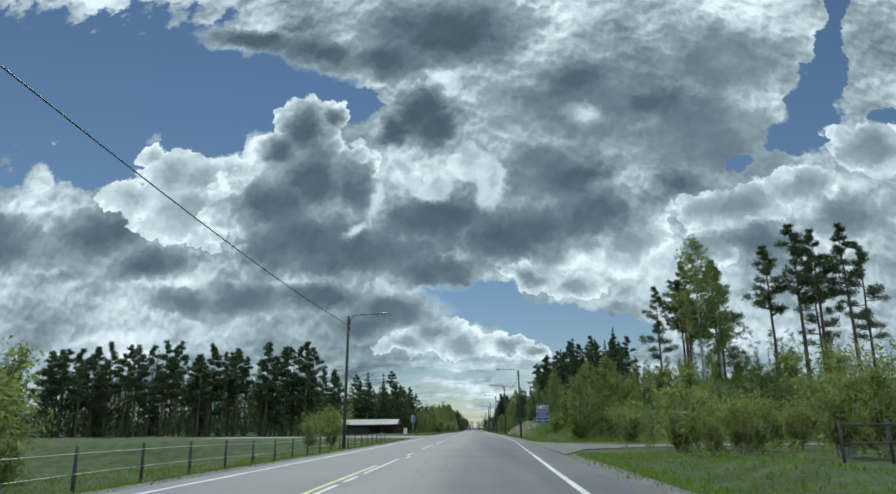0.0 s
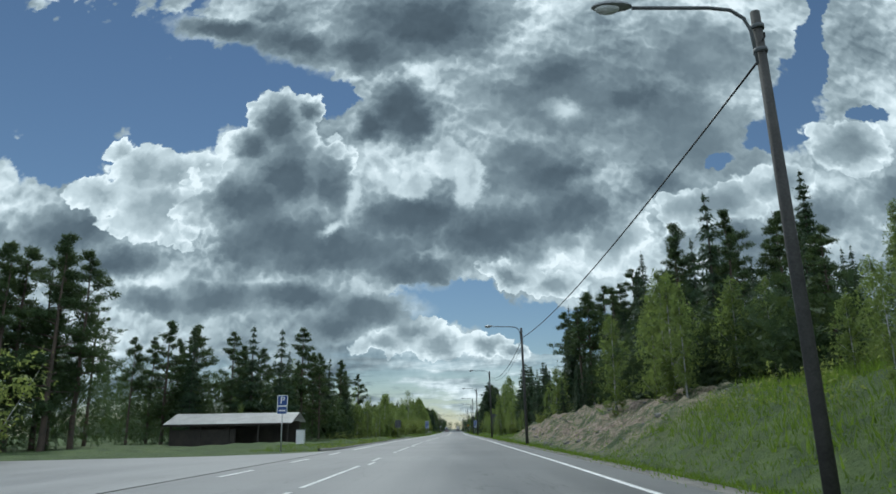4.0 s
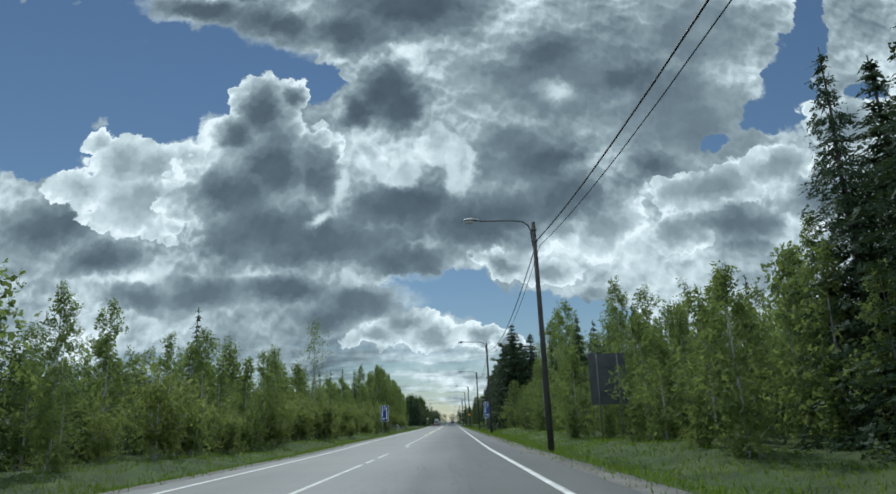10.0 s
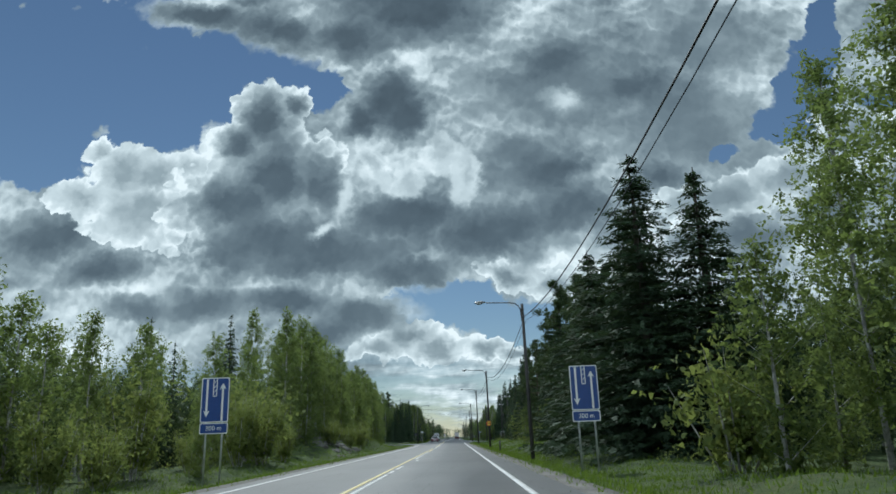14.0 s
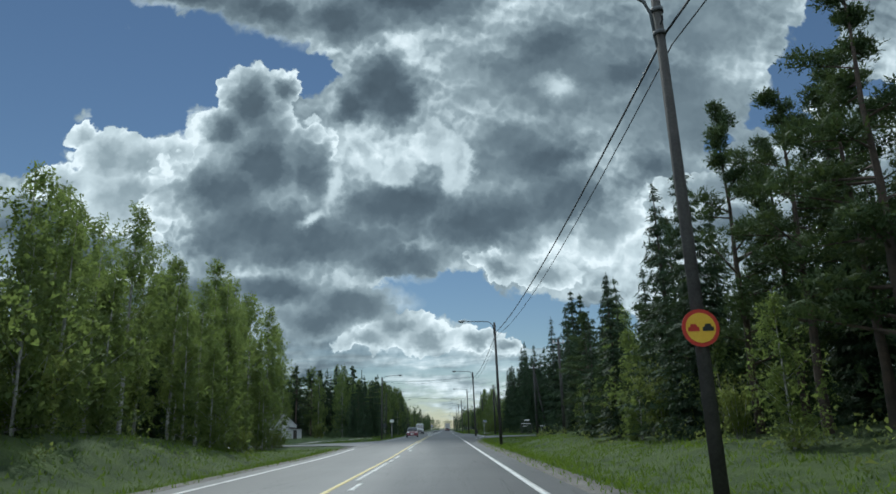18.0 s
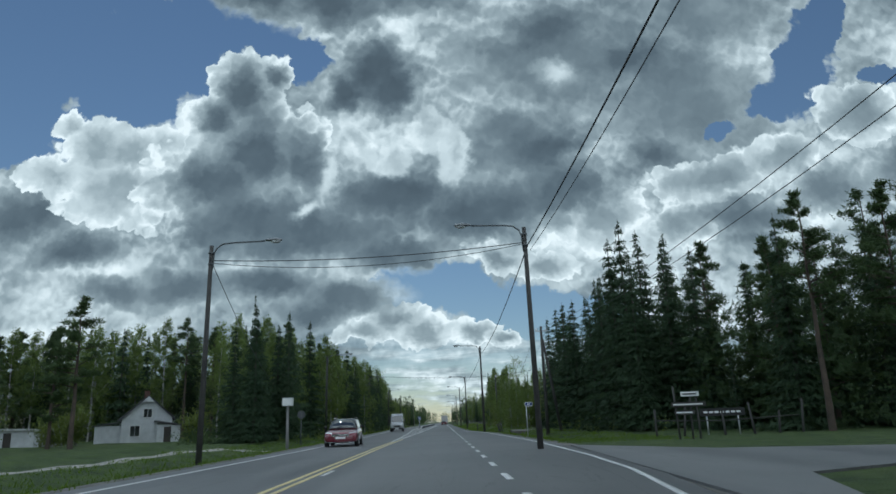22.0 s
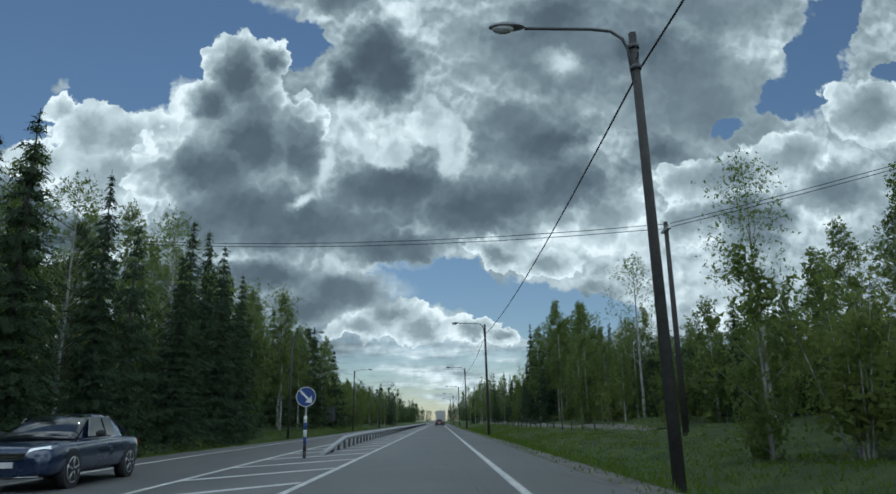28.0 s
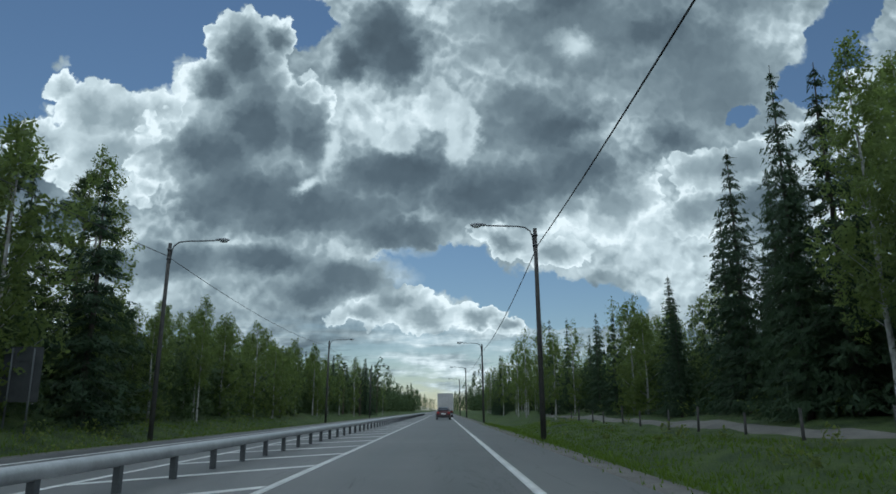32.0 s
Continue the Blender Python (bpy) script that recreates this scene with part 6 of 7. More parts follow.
# ---- guard rail on the median ----
def guard_rail():
    rail = thing("guard_rail", "steel median guard rail on short posts", "guard rail", pose(0, 0, 0))
    ys = np.concatenate([[526.5, 528, 530, 533, 537, 541], np.arange(545, 760, 4.0)])

    def x_of(y):
        return float(np.interp(y, [526, 545, 760], [-3.55, -3.9, -3.9]))

    def z_of(y):
        return float(np.interp(y, [527, 533], [0.06, 0.44]))
    bm = bmesh.new()
    outline = [(0.085 * math.cos(radians(30 * k + 15)), 0.095 * math.sin(radians(30 * k + 15))) for k in range(12)]
    rings = [[bm.verts.new((x_of(y) + a, y, z_of(y) + b)) for a, b in outline] for y in ys]
    for r0, r1 in zip(rings, rings[1:]):
        for k in range(12):
            bm.faces.new((r0[k], r0[(k + 1) % 12], r1[(k + 1) % 12], r1[k])).smooth = True
    bm.faces.new(rings[0])
    bmesh.ops.recalc_face_normals(bm, faces=bm.faces[:])
    part("beam", bm, GALVANISED, rail, "thick pipe-like steel beam")
    post = None
    for i in range(110):
        y = 529.0 + 2.0 * i
        if post is None:
            post = box(-0.05, 0.05, -0.055, 0.055, -0.8, -0.07, bevel=0.01)
            post = part("post", post, POST_STEEL, rail, "dull dark steel post")
            ob = post
        else:
            ob = new("post", post.data)
            ob.parent = rail
        ob.location = (x_of(y), y, z_of(y))


guard_rail()


# ---- field fence and small posts ----
def field_fence():
    f = thing("field_fence", "wire field fence on thin wooden posts", "fence")
    line = [(-9.0 - 0.05 * k, 6 + 3.4 * k) for k in range(22)]
    for x, y in line:
        z = height(x, y)
        part("post", tube([(x, y, z - 0.3), (x, y, z + 1.05)], [0.05, 0.045], 7), WOOD_GREY, f)
    for dz in (0.45, 0.9):
        part("wire", tube([(x + 0.05, y, height(x, y) + dz) for x, y in line], 0.006, 4), GALVANISED, f)


def side_fence():
    f = thing("side_fence", "grey rail fence on posts along the hill foot", "fence")
    line = [(11.0 + 1.6 * k, 22.0 + 0.3 * k) for k in range(9)]
    for x, y in line:
        z = height(x, y)
        part("post", tube([(x, y, z - 0.3), (x, y, z + 1.3)], 0.05, 7), WOOD_GREY, f)
    for dz in (0.6, 1.15):
        part("rail", tube([(x, y - 0.05, height(x, y) + dz) for x, y in line], 0.03, 6), WOOD_GREY, f)


def track_posts():
    f = thing("track_fence", "short dark fence posts beside a dirt track", "fence")
    for k in range(22):
        x, y = 10.7 + 0.12 * math.sin(3.1 * k), 548 + 4.1 * k
        z = height(x, y)
        part("post", tube([(x, y, z - 0.3), (x + 0.04 * math.sin(k), y, z + 0.85 + 0.12 * math.sin(2.3 * k))], [0.055, 0.045], 7), WOOD_GREY, f)


def hill_fence():
    f = thing("hill_fence", "wire fence on grey wooden posts along the hill foot", "fence")
    line = [(8.9, 62 + 3.6 * k) for k in range(6)] + [(9.2 + 2.6 * k, 60.5) for k in range(1, 7)]
    for x, y in line:
        z = height(x, y)
        part("post", tube([(x, y, z - 0.3), (x, y, z + 1.15)], [0.05, 0.04], 7), WOOD_GREY, f)
    for dz in (0.4, 0.75, 1.05):
        part("wire", tube([(x - 0.06, y, height(x, y) + dz) for x, y in line[:6]], 0.004, 4), BLACK_WIRE, f)
        part("wire", tube([(x, y - 0.06, height(x, y) + dz) for x, y in line[:1] + line[6:]], 0.004, 4), BLACK_WIRE, f)


def finger_sign():
    x, y = 15.6, 54.5
    s = thing("finger_sign", "black arrow-shaped direction sign with white border on posts", "road sign", pose(x, y, height(x, y) + 0.3))
    posts(s, (-0.5, 0.35), -0.6, 1.75)
    plate_outline([(-0.75, 1.25), (0.55, 1.25), (0.80, 1.43), (0.55, 1.61), (-0.75, 1.61)], 0.0, SIGN_WHITE, s, "border", 0.012)
    plate_outline([(-0.70, 1.29), (0.54, 1.29), (0.73, 1.43), (0.54, 1.57), (-0.70, 1.57)], -0.012, SIGN_BLACK, s, "panel")
    part("lettering_bar", box(-0.6, 0.45, -0.024, -0.016, 1.40, 1.46), SIGN_WHITE, s)
    plate_outline([(-0.7, 1.66), (0.3, 1.66), (0.3, 1.88), (-0.7, 1.88)], 0.0, SIGN_WHITE, s, "upper_panel", 0.012)
    part("lettering_bar", box(-0.6, 0.2, -0.018, -0.012, 1.73, 1.81), SIGN_BLACK, s)


def dirt_track():
    ys = np.arange(540, 662, 2.0)
    xs = 12.2 + 0.25 * np.sin(ys * 0.05)
    verts, faces = [], []
    for x, y in zip(xs, ys):
        for dx in (-0.95, -0.5, 0.0, 0.5, 0.95):
            verts.append((x + dx, y, height(x + dx, y) + (0.05 if abs(dx) < 0.9 else -0.06)))
    for i in range(len(ys) - 1):
        for k in range(4):
            faces.append((5 * i + k, 5 * i + k + 1, 5 * i + k + 6, 5 * i + k + 5))
    return tagged(part_of("dirt_track", mesh_of("dirt_track", verts, faces, GRAVEL, True)), "pale dirt track along the wood edge", "track", kind="structure")


dirt_track()
track_posts()
hill_fence()
finger_sign()
field_fence()
side_fence()
for x, y in ((3.9, 314.0), (4.4, 322.0), (4.6, 480.0)):
    z = height(x, y)
    m = thing("marker_post", "short dark marker post in the verge", "post", pose(x, y, z), "marker posts")
    part("post", tube([(0, 0, -0.3), (0, 0, 0.85)], 0.06, 8), PLASTIC_DARK, m)
    part("cap", tube([(0, 0, 0.85), (0, 0, 0.89)], [0.06, 0.03], 8), PLASTIC_DARK, m)


# ---- rocks by the road ----
def rock(x, y, r):
    bm = bmesh.new()
    bmesh.ops.create_icosphere(bm, subdivisions=2, radius=1.0)
    seed = Vector((x, y, 0))
    for v in bm.verts:
        k = 0.75 + 0.5 * noise.noise(v.co * 2.1 + seed)
        v.co = Vector((v.co.x * r * k * 1.25, v.co.y * r * k, v.co.z * r * k * 0.75))
    ob = part("rock", bm, ROCK)
    ob.location = (x, y, height(x, y) - 0.05 * r)
    return tagged(ob, "rough grey boulder on the roadside bank", "rock", "boulders")


for k in range(26):
    rock(-8.6 - float(rng.uniform(0, 3.2)), 311 + float(rng.uniform(0, 16)), float(rng.uniform(0.18, 0.55)))
for k in range(190):
    rock(6.6 + float(rng.uniform(0, 8.0)), 104 + float(rng.uniform(0, 68)), float(rng.uniform(0.06, 0.30)) ** 1.15)


# ---- buildings ----
def window_unit(parent, x, z, w, h, y, normal=-1):
    win = part("window", box(x - w / 2 - 0.07, x + w / 2 + 0.07, y - 0.04, y + 0.04, z - h / 2 - 0.07, z + h / 2 + 0.07), TRIM_WHITE, parent, "white-framed window")
    for s in (-1, 1):
        part("pane", box(x + s * w / 4 - w / 4 + 0.03, x + s * w / 4 + w / 4 - 0.03, y - 0.055 if normal < 0 else y, y if normal < 0 else y + 0.055, z - h / 2, z + h / 2), GLASS_DARK, win, "dark glass pane")
    return win


def white_house():
    at = pose(-35.2, 481.0, height(-35.2, 481.0), 0, 0, 26) @ Matrix.Diagonal((0.88, 0.88, 0.98, 1))
    h = thing("white_house", "small white wooden house with steep gable and porch", "house", at)
    part("wall", prism([(-3.2, -0.3), (3.2, -0.3), (3.2, 3.0), (0, 5.6), (-3.2, 3.0)], 0, 8.0), HOUSE_WHITE, h, "white board walls")
    for s in (-1, 1):
        part("roof", prism([(s * 3.55, 2.74), (0, 5.62), (0, 5.80), (s * 3.6, 2.90)], -0.4, 8.4), ROOF_DARK, h, "dark felt roof")
    part("wing", box(-6.4, -3.2, 1.0, 5.0, -0.3, 2.2), HOUSE_WHITE, h, "low white side wing")
    part("wing_roof", prism([(-6.6, 2.15), (-3.2, 2.55), (-3.2, 2.68), (-6.6, 2.28)], 0.7, 5.3), ROOF_DARK, h)
    part("gable_hip", prism([(-0.75, 4.95), (0.75, 4.95), (0.0, 5.62)], -0.5, -0.02), HOUSE_WHITE, h)
    part("chimney", box(-0.35, 0.35, 3.6, 4.2, 5.2, 6.5), BOARD_RED, h)
    window_unit(h, 0.0, 3.6, 1.1, 1.0, -0.02)
    window_unit(h, -1.5, 1.5, 1.2, 1.2, -0.02)
    part("porch", box(1.2, 4.2, -1.2, 2.2, -0.3, 2.1), HOUSE_WHITE, h)
    part("porch_roof", prism([(0.9, 2.55), (4.5, 2.0), (4.5, 2.12), (0.9, 2.70)], -1.5, 2.5), ROOF_DARK, h)
    part("door", box(2.1, 3.0, -1.26, -1.2, 0.0, 1.9), BOARD_DARK, h)


def carport():
    at = pose(-17.4, 148.0, height(-20, 150), 0, 0, 0)
    c = thing("open_shelter", "long low dark shelter with a pale sheet roof", "shelter", at)
    slope = bmesh.new()
    vs = [slope.verts.new(p) for p in ((-12.2, -1.3, 2.05), (0.8, -1.3, 2.05), (0.8, 2.2, 3.15), (-12.2, 2.2, 3.15), (0.8, 5.4, 2.2), (-12.2, 5.4, 2.2))]
    slope.faces.new(vs[:4])
    slope.faces.new((vs[3], vs[2], vs[4], vs[5]))
    bmesh.ops.solidify(slope, geom=slope.faces[:], thickness=-0.12)
    part("roof", slope, ROOF_GREY, c, "pale sheet metal roof")
    part("roof_edge", box(-12.2, 0.8, -1.40, -1.31, 1.85, 2.04), BOARD_DARK, c)
    part("back_wall", box(-11.6, 0.3, 4.4, 4.55, -0.3, 2.3), BOARD_DARK, c, "dark board wall")
    part("front_wall", box(-11.6, -5.0, -0.8, -0.65, -0.3, 1.5), BOARD_DARK, c, "dark board wall")
    for k in range(5):
        part("post", box(-11.6 + 2.95 * k, -11.44 + 2.95 * k, -0.9, -0.74, -0.3, 2.0), BOARD_DARK, c)
    b = thing("refuse_bin", "pale upright box beside the shelter", "bin", pose(-14.2, 140, height(-14.2, 140)))
    part("body", box(-0.35, 0.35, -0.35, 0.35, -0.1, 1.25, bevel=0.04), SIGN_WHITE, b)
    part("lid", box(-0.38, 0.38, -0.38, 0.38, 1.25, 1.33, bevel=0.02), LAMP_GREY, b)


def red_barn():
    at = pose(25.5, 556.0, height(25.5, 556), 0, 0, -20)
    b = thing("red_barn", "dark red barn with a grey roof among trees", "barn", at)
    part("wall", prism([(-4.5, -0.5), (4.5, -0.5), (4.5, 2.6), (0, 4.4), (-4.5, 2.6)], 0, 9), BOARD_RED, b, "dark red board walls")
    for s in (-1, 1):
        part("roof", prism([(s * 5.0, 2.36), (0, 4.42), (0, 4.58), (s * 5.05, 2.52)], -0.5, 9.5), ROOF_GREY, b, "grey sheet roof")
    part("door", box(-1.2, 1.2, -0.06, 0.0, -0.4, 2.0), BOARD_DARK, b)


def grey_shed(x, y, turn):
    b = thing("white_outbuilding", "low white outbuilding with flat grey roof", "shed", pose(x, y, height(x, y), 0, 0, turn))
    part("wall", box(-3.4, 3.4, 0, 4, -0.3, 1.9), HOUSE_WHITE, b)
    part("roof", prism([(-3.7, 1.9), (3.7, 1.9), (3.7, 2.05), (-3.7, 2.25)], -0.3, 4.3), ROOF_GREY, b)
    part("door", box(-0.5, 0.5, -0.05, 0.0, -0.2, 1.7), BOARD_DARK, b)


white_house()
carport()
red_barn()
grey_shed(-50.0, 478.0, -8)


# ---- vehicles ----
def wheel(car, x, y, r, w):
    s = 1 if x > 0 else -1
    t = part("wheel", tube([(x - w / 2, y, r), (x - w / 2 + 0.03, y, r), (x + w / 2 - 0.03, y, r), (x + w / 2, y, r)], [r - 0.03, r, r, r - 0.03], 20), TYRE, car)
    part("wheel_disc", tube([(x + s * (w / 2 - 0.02), y, r), (x + s * (w / 2 + 0.012), y, r)], [r * 0.74, r * 0.72], 16), PLASTIC_DARK, t, "dark inside of the rim")
    part("rim", tube([(x + s * (w / 2 + 0.013), y + 0.71 * r * math.cos(0.3491 * k), r + 0.71 * r * math.sin(0.3491 * k)) for k in range(19)], 0.045 * r, 5), RIM, t, "alloy rim")
    for k in range(5):
        a = 2 * math.pi * k / 5 + 0.3
        part("spoke", tube([(x + s * (w / 2 + 0.014), y + 0.1 * r * math.cos(a), r + 0.1 * r * math.sin(a)), (x + s * (w / 2 + 0.014), y + 0.68 * r * math.cos(a), r + 0.68 * r * math.sin(a))], 0.07 * r, 5), RIM, t)
    part("hub", tube([(x + s * (w / 2), y, r), (x + s * (w / 2 + 0.03), y, r)], [r * 0.16, r * 0.12], 10), PLASTIC_DARK, t)


def hull(stations, inset=0.0):
    """A shell through cross sections (y, half width, low z, waist z, top half width, top z)."""
    bm = bmesh.new()
    rings = []
    for y, w, z0, zw, wt, zt in stations:
        half = [(w * 0.86, z0), (w * 0.97, z0 + 0.10), (w, z0 + 0.55 * (zw - z0)), (w * 0.965, zw), (wt, zt - 0.04), (wt * 0.86, zt)]
        ring = half + [(-a, b) for a, b in half[::-1]]
        rings.append([bm.verts.new((a, y, b)) for a, b in ring])
    n = len(rings[0])
    for r0, r1 in zip(rings, rings[1:]):
        for k in range(n):
            f = bm.faces.new((r0[k], r0[(k + 1) % n], r1[(k + 1) % n], r1[k]))
            f.smooth = True
    bm.faces.new(rings[0])
    bm.faces.new(rings[-1][::-1])
    bmesh.ops.recalc_face_normals(bm, faces=bm.faces[:])
    return bm


def rounded_shell(ob):
    """Smooths a car body between its cross sections."""
    soft = ob.modifiers.new("soft", "SUBSURF")
    soft.levels = soft.render_levels = 2
    return ob


def quad_glass(points, lift):
    bm = bmesh.new()
    vs = [bm.verts.new(p) for p in points]
    f = bm.faces.new(vs)
    bm.normal_update()
    out = bmesh.ops.extrude_face_region(bm, geom=[f])["geom"]
    bmesh.ops.translate(bm, verts=[v for v in out if isinstance(v, bmesh.types.BMVert)], vec=Vector(lift))
    bmesh.ops.recalc_face_normals(bm, faces=bm.faces[:])
    return bm


def bowed_glass(low_half, top_half, y0, y1, z0, z1, cols=10, rows=5):
    """A windscreen that faces -y: bowed from side to side and slightly from foot to head."""
    bm = bmesh.new()
    grid = []
    for r in range(rows + 1):
        v = r / rows
        half = low_half + (top_half - low_half) * v
        line = []
        for c in range(cols + 1):
            u = 2 * c / cols - 1
            line.append(bm.verts.new((u * half, y0 + (y1 - y0) * v + 0.11 * u * u - 0.03, z0 + (z1 - z0) * v + 0.05 * math.sin(math.pi * v) - 0.03 * u * u)))
        grid.append(line)
    for r in range(rows):
        for c in range(cols):
            bm.faces.new((grid[r][c], grid[r][c + 1], grid[r + 1][c + 1], grid[r + 1][c]))
    out = bmesh.ops.extrude_face_region(bm, geom=bm.faces[:])["geom"]
    bmesh.ops.translate(bm, verts=[v for v in out if isinstance(v, bmesh.types.BMVert)], vec=Vector((0, 0.05, -0.07)))
    bmesh.ops.recalc_face_normals(bm, faces=bm.faces[:])
    for f in bm.faces:
        f.smooth = True
    return bm


def passenger_car(name, label, at, paint, long, wide, high, shape):
    """A car that faces -y. shape: 'wagon', 'saloon' or 'hatch'."""
    car = thing(name, label, "car", at)
    L, W = long / 2, wide / 2
    waist, sill = high * 0.61, 0.20
    nose, hood = -L, -L + 1.02
    tail_cabin = {"wagon": L - 0.12, "saloon": L - 0.38, "hatch": L - 0.10}[shape]
    body = [(nose - 0.02, W * 0.70, 0.28, 0.50, W * 0.60, 0.56), (nose, W * 0.86, 0.24, 0.58, W * 0.76, 0.66), (nose + 0.16, W * 0.99, 0.20, 0.68, W * 0.86, 0.76), (nose + 0.50, W * 1.02, 0.20, 0.78, W * 0.88, 0.85),
            (hood + 0.25, W, sill, waist - 0.04, W * 0.84, waist + 0.02), (0, W, sill, waist, W * 0.86, waist + 0.05), (L - 0.9, W, sill, waist + 0.02, W * 0.86, waist + 0.07),
            (L - 0.2, W * 0.95, sill + 0.04, waist + 0.02, W * 0.82, waist + 0.06), (L, W * 0.84, 0.40, waist - 0.08, W * 0.76, waist - 0.02)]
    rounded_shell(part("body", hull(body), paint, car, "glossy painted body"))
    a0, a1 = hood + 0.10, hood + 1.18
    back = tail_cabin - {"wagon": 0.42, "saloon": 1.0, "hatch": 0.6}[shape]
    cab = [(a0, W * 0.80, waist - 0.1, waist, W * 0.78, waist + 0.03), (a1, W * 0.86, waist - 0.1, waist + 0.04, W * 0.66, high - 0.02), (a1 + 0.55, W * 0.87, waist - 0.1, waist + 0.05, W * 0.69, high),
           (back, W * 0.86, waist - 0.1, waist + 0.05, W * 0.66, high - 0.04), (tail_cabin, W * 0.80, waist - 0.1, waist + 0.03, W * 0.70, waist + 0.08)]
    rounded_shell(part("cabin", hull(cab), paint, car))
    part("windscreen", bowed_glass(W * 0.80, W * 0.63, a0 + 0.05, a1 - 0.07, waist + 0.08, high - 0.035), GLASS_DARK, car, "dark windscreen")
    part("rear_window", quad_glass([(-W * 0.68, tail_cabin - 0.04, waist + 0.13), (W * 0.68, tail_cabin - 0.04, waist + 0.13), (W * 0.58, back + 0.07, high - 0.10), (-W * 0.58, back + 0.07, high - 0.10)], (0, 0.05, 0.04)), GLASS_DARK, car, "dark rear window")
    for s in (-1, 1):
        for y0, y1 in ((a0 + 0.55, a0 + 1.35), (a0 + 1.42, back - 0.15)):
            slope = 0.30 if y0 < a0 + 0.6 else 0.0
            part("side_window", quad_glass([(s * W * 0.862, y0, waist + 0.07), (s * W * 0.868, y1, waist + 0.08), (s * W * 0.705, y1 - 0.05, high - 0.09), (s * W * 0.70, y0 + slope, high - 0.10)], (s * 0.018, 0, 0)), GLASS_DARK, car, "dark side window")
        part("headlight", quad_glass([(s * W * 0.50, nose + 0.04, 0.62), (s * W * 0.88, nose + 0.20, 0.64), (s * W * 0.86, nose + 0.26, 0.76), (s * W * 0.52, nose + 0.12, 0.72)], (0, -0.03, 0.015)), HEADLIGHT, car, "clear headlight")
        part("tail_light", quad_glass([(s * W * 0.55, L - 0.01, waist - 0.20), (s * W * 0.86, L - 0.06, waist - 0.20), (s * W * 0.84, L - 0.08, waist - 0.03), (s * W * 0.56, L - 0.02, waist - 0.03)], (0, 0.04, 0)), TAIL_RED, car, "red tail light")
        mirror = bmesh.new()
        bmesh.ops.create_icosphere(mirror, subdivisions=2, radius=1.0)
        for v in mirror.verts:
            v.co = Vector((s * (W + 0.09) + v.co.x * 0.10, a0 + 0.62 + v.co.y * 0.06, waist + 0.12 + v.co.z * 0.07))
        part("mirror", mirror, PLASTIC_DARK, car, "dark wing mirror")
        for y in (-L + 0.88, L - 0.86):
            wheel(car, s * (W - 0.115), y, 0.325, 0.215)
            part("wheel_arch", tube([(s * (W - 0.20), y, 0.33), (s * (W + 0.002), y, 0.33)], 0.35, 20), PLASTIC_DARK, car)
    grille = part("grille", box(-W * 0.50, W * 0.50, nose - 0.015, nose + 0.12, 0.535, 0.665, bevel=0.012), PLASTIC_DARK, car, "dark grille")
    for z in (0.555, 0.60, 0.645):
        part("slat", box(-W * 0.49, W * 0.49, nose - 0.030, nose - 0.012, z - 0.008, z + 0.008), CHROME, grille, "bright grille slat")
    part("bumper_trim", box(-W * 0.78, W * 0.78, nose + 0.005, nose + 0.06, 0.245, 0.265, bevel=0.006), CHROME, car, "bright strip along the bumper")
    part("lower_grille", box(-W * 0.62, W * 0.62, nose + 0.01, nose + 0.16, 0.27, 0.40, bevel=0.02), PLASTIC_DARK, car)
    part("number_plate", box(-0.26, 0.26, nose - 0.045, nose, 0.415, 0.515), SIGN_WHITE, car, "pale blank plate")
    part("rear_plate", box(-0.26, 0.26, L, L + 0.02, 0.62, 0.72), SIGN_WHITE, car, "pale blank plate")
    part("rear_bumper", box(-W * 0.8, W * 0.8, L - 0.1, L + 0.03, 0.30, 0.50, bevel=0.03), PLASTIC_DARK, car)
    if shape == "wagon":
        for s in (-1, 1):
            part("roof_rail", tube([(s * W * 0.62, a1 + 0.15, high - 0.03), (s * W * 0.64, a1 + 0.25, high + 0.03), (s * W * 0.64, back, high + 0.02), (s * W * 0.62, back + 0.1, high - 0.06)], 0.017, 6), RIM, car, "silver roof rail")
    return car


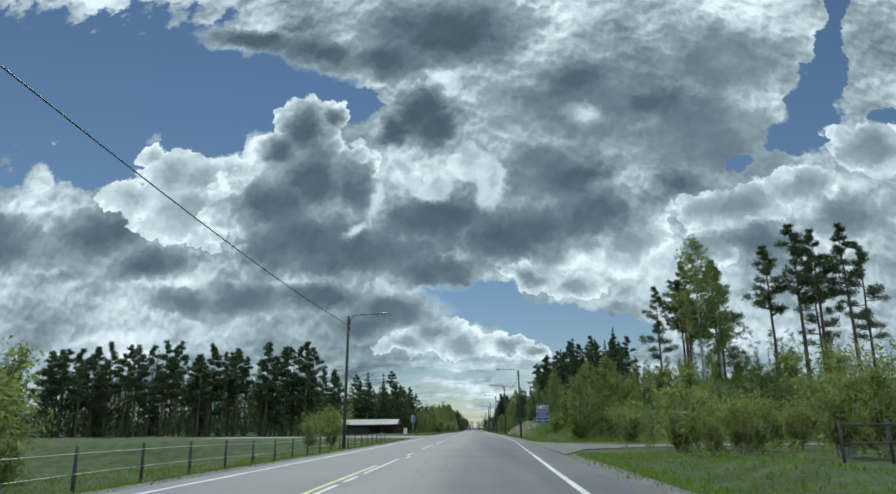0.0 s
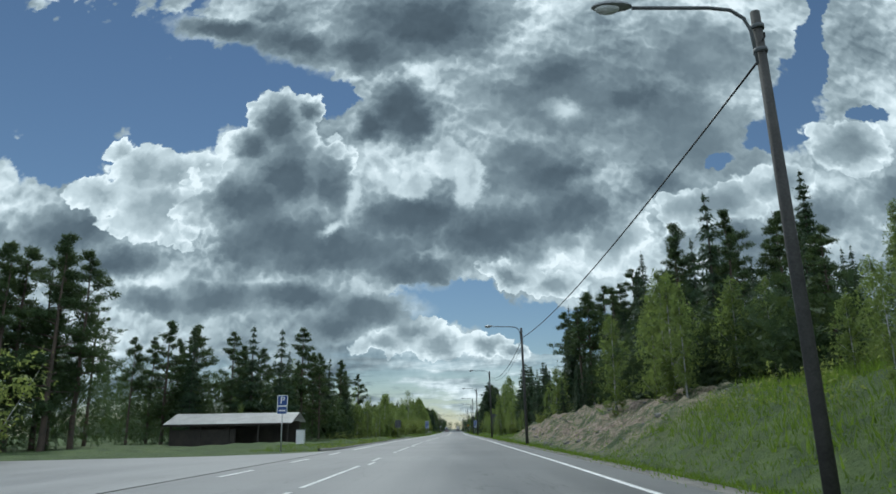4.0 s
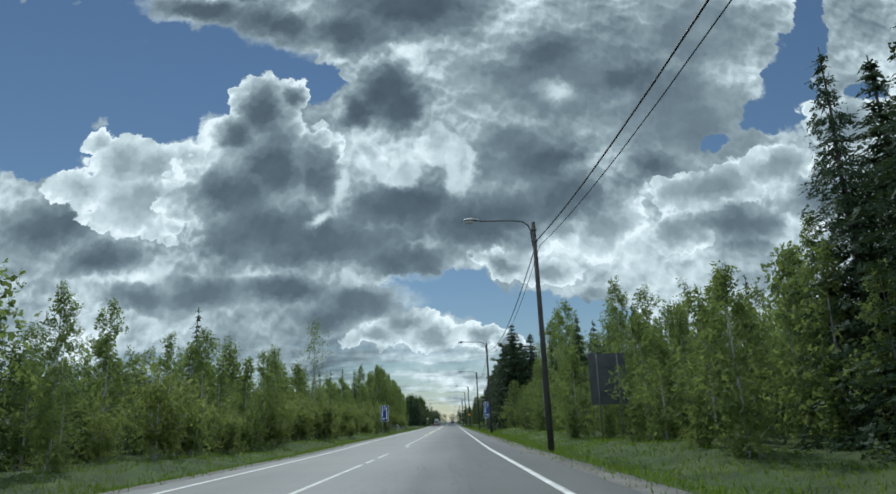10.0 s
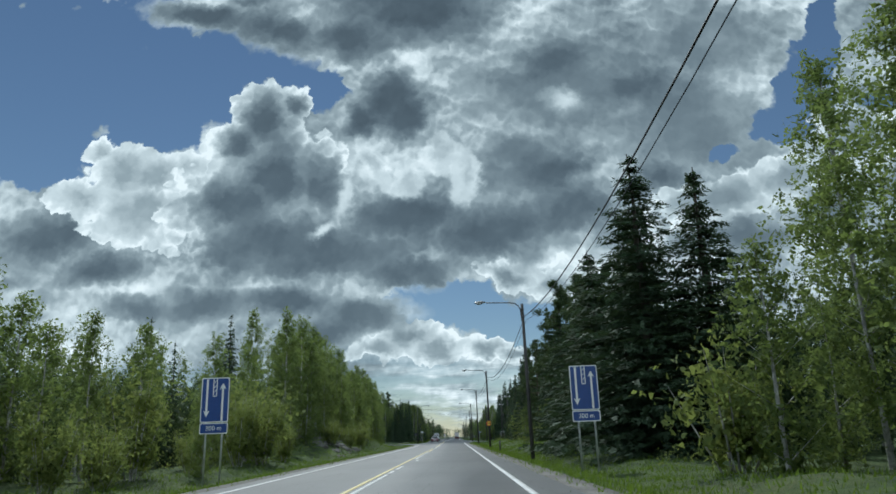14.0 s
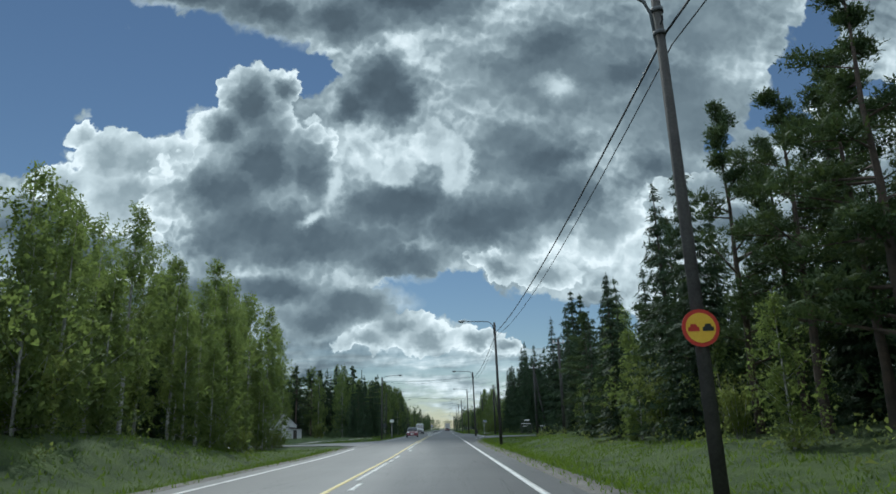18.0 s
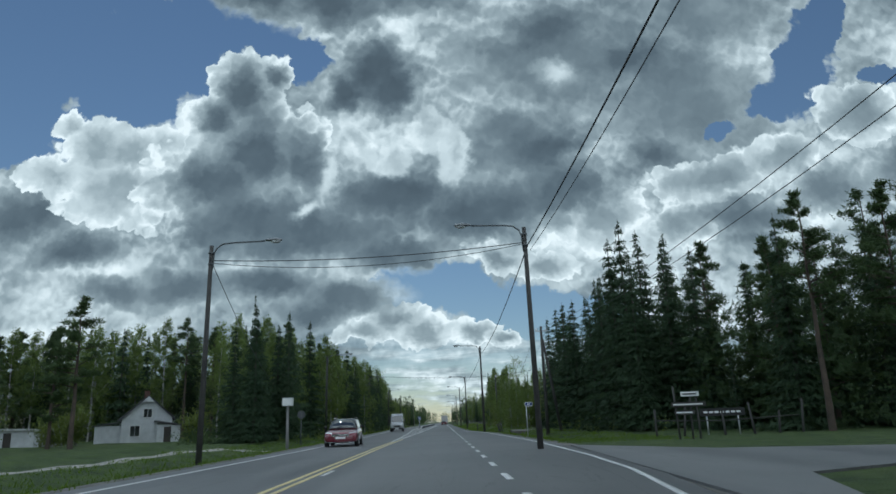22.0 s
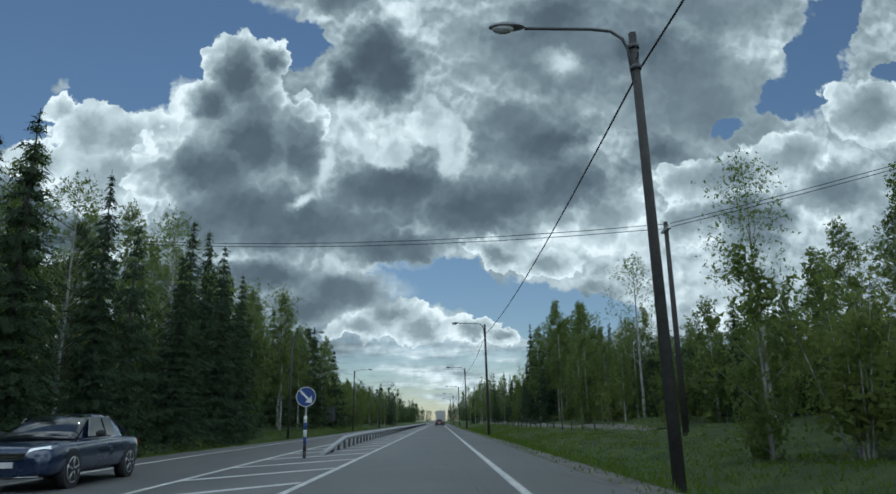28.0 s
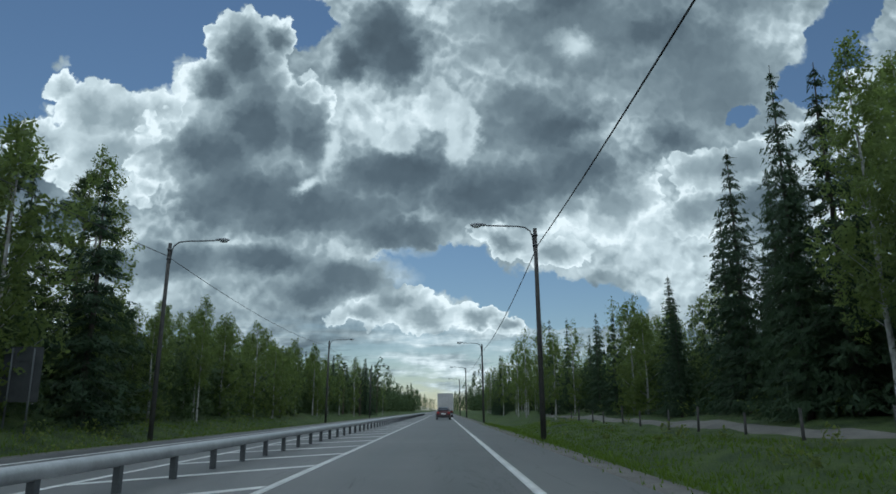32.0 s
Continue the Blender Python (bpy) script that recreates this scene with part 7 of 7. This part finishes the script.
def delivery_van(at):
    v = thing("white_van", "silver-white delivery van driving towards the camera", "van", at)
    W, L = 0.98, 2.9
    body = [(-L, W * 0.74, 0.42, 0.75, W * 0.70, 0.95), (-L + 0.15, W * 0.93, 0.32, 0.9, W * 0.84, 1.12), (-L + 0.75, W, 0.32, 1.15, W * 0.86, 1.36), (-L + 1.45, W, 0.32, 1.35, W * 0.82, 2.30),
            (-L + 2.0, W, 0.32, 1.4, W * 0.86, 2.52), (L - 0.15, W, 0.34, 1.4, W * 0.87, 2.50), (L, W * 0.97, 0.40, 1.4, W * 0.85, 2.42)]
    part("body", hull(body), CAR_SILVER, v, "silver-white painted body")
    part("windscreen", quad_glass([(-W * 0.80, -L + 0.76, 1.34), (W * 0.80, -L + 0.76, 1.34), (W * 0.70, -L + 1.40, 2.16), (-W * 0.70, -L + 1.40, 2.16)], (0, -0.05, 0.05)), GLASS_DARK, v, "dark windscreen")
    part("grille", box(-0.5, 0.5, -L - 0.03, -L + 0.1, 0.62, 0.86, bevel=0.02), PLASTIC_DARK, v)
    part("bumper", box(-0.9, 0.9, -L - 0.04, -L + 0.2, 0.32, 0.56, bevel=0.05), PLASTIC_DARK, v, "dark plastic bumper")
    part("number_plate", box(-0.26, 0.26, -L - 0.06, -L - 0.04, 0.40, 0.51), SIGN_WHITE, v)
    for s in (-1, 1):
        part("headlight", box(s * 0.74 - 0.15, s * 0.74 + 0.15, -L - 0.01, -L + 0.12, 0.70, 0.98, bevel=0.03), HEADLIGHT, v)
        part("side_window", quad_glass([(s * 0.955, -L + 1.15, 1.36), (s * 0.972, -L + 2.0, 1.40), (s * 0.875, -L + 2.0, 2.10), (s * 0.885, -L + 1.5, 2.06)], (s * 0.025, 0, 0)), GLASS_DARK, v)
        part("mirror", box(s * 1.12 - 0.09, s * 1.12 + 0.09, -L + 1.15, -L + 1.25, 1.35, 1.72, bevel=0.03), PLASTIC_DARK, v)
        for y in (-L + 0.95, L - 1.05):
            wheel(v, s * (W - 0.12), y, 0.345, 0.225)
    return v


def lorry(at):
    """A box lorry seen from behind, facing +y."""
    t = thing("box_lorry", "grey box lorry driving ahead, seen from behind", "lorry", at)
    part("cargo_box", box(-1.27, 1.27, 0, 9.5, 1.05, 3.75, bevel=0.03), TRUCK_GREY, t, "tall grey cargo box")
    for s in (-1, 1):
        part("rear_door", box(s * 0.62 - 0.58, s * 0.62 + 0.58, -0.03, 0.0, 1.15, 3.65, bevel=0.01), TRUCK_GREY, t, "grey rear door")
        part("door_bar", tube([(s * 0.25, -0.05, 1.2), (s * 0.25, -0.05, 3.6)], 0.02, 6), GALVANISED, t)
        part("tail_light", box(s * 0.95 - 0.18, s * 0.95 + 0.18, -0.06, 0.0, 0.78, 0.92), TAIL_RED, t)
        part("mudflap", box(s * 0.95 - 0.3, s * 0.95 + 0.3, 0.5, 0.53, 0.2, 0.85), PLASTIC_DARK, t)
        for y in (1.6, 2.9, 8.6):
            wheel(t, s * 1.02, y, 0.5, 0.42)
    part("frame_rail", box(-0.45, 0.45, 0.1, 11.0, 0.75, 1.05), PLASTIC_DARK, t)
    part("underrun_bar", box(-1.15, 1.15, 0.0, 0.1, 0.45, 0.58), GALVANISED, t)
    part("cab", box(-1.22, 1.22, 9.8, 11.8, 0.6, 3.2, bevel=0.12), CAR_SILVER, t)
    return t


passenger_car("red_estate_car", "dark red estate car driving towards the camera", pose(-5.05, 435.3, 0, 0, 0, 3), CAR_RED, 4.75, 1.82, 1.50, "wagon")
delivery_van(pose(-6.3, 500.0, 0, 0, 0, 3))
passenger_car("blue_saloon_car", "dark blue saloon car driving towards the camera", pose(-7.3, 516.3, 0, 0, 0, 3), CAR_BLUE, 4.5, 1.76, 1.38, "saloon")
passenger_car("maroon_hatchback", "dark maroon hatchback driving ahead, seen from behind", pose(0.55, 663.0, 0, 0, 0, 180), CAR_DARK, 4.2, 1.78, 1.50, "hatch")
lorry(pose(0.9, 690.0, 0))
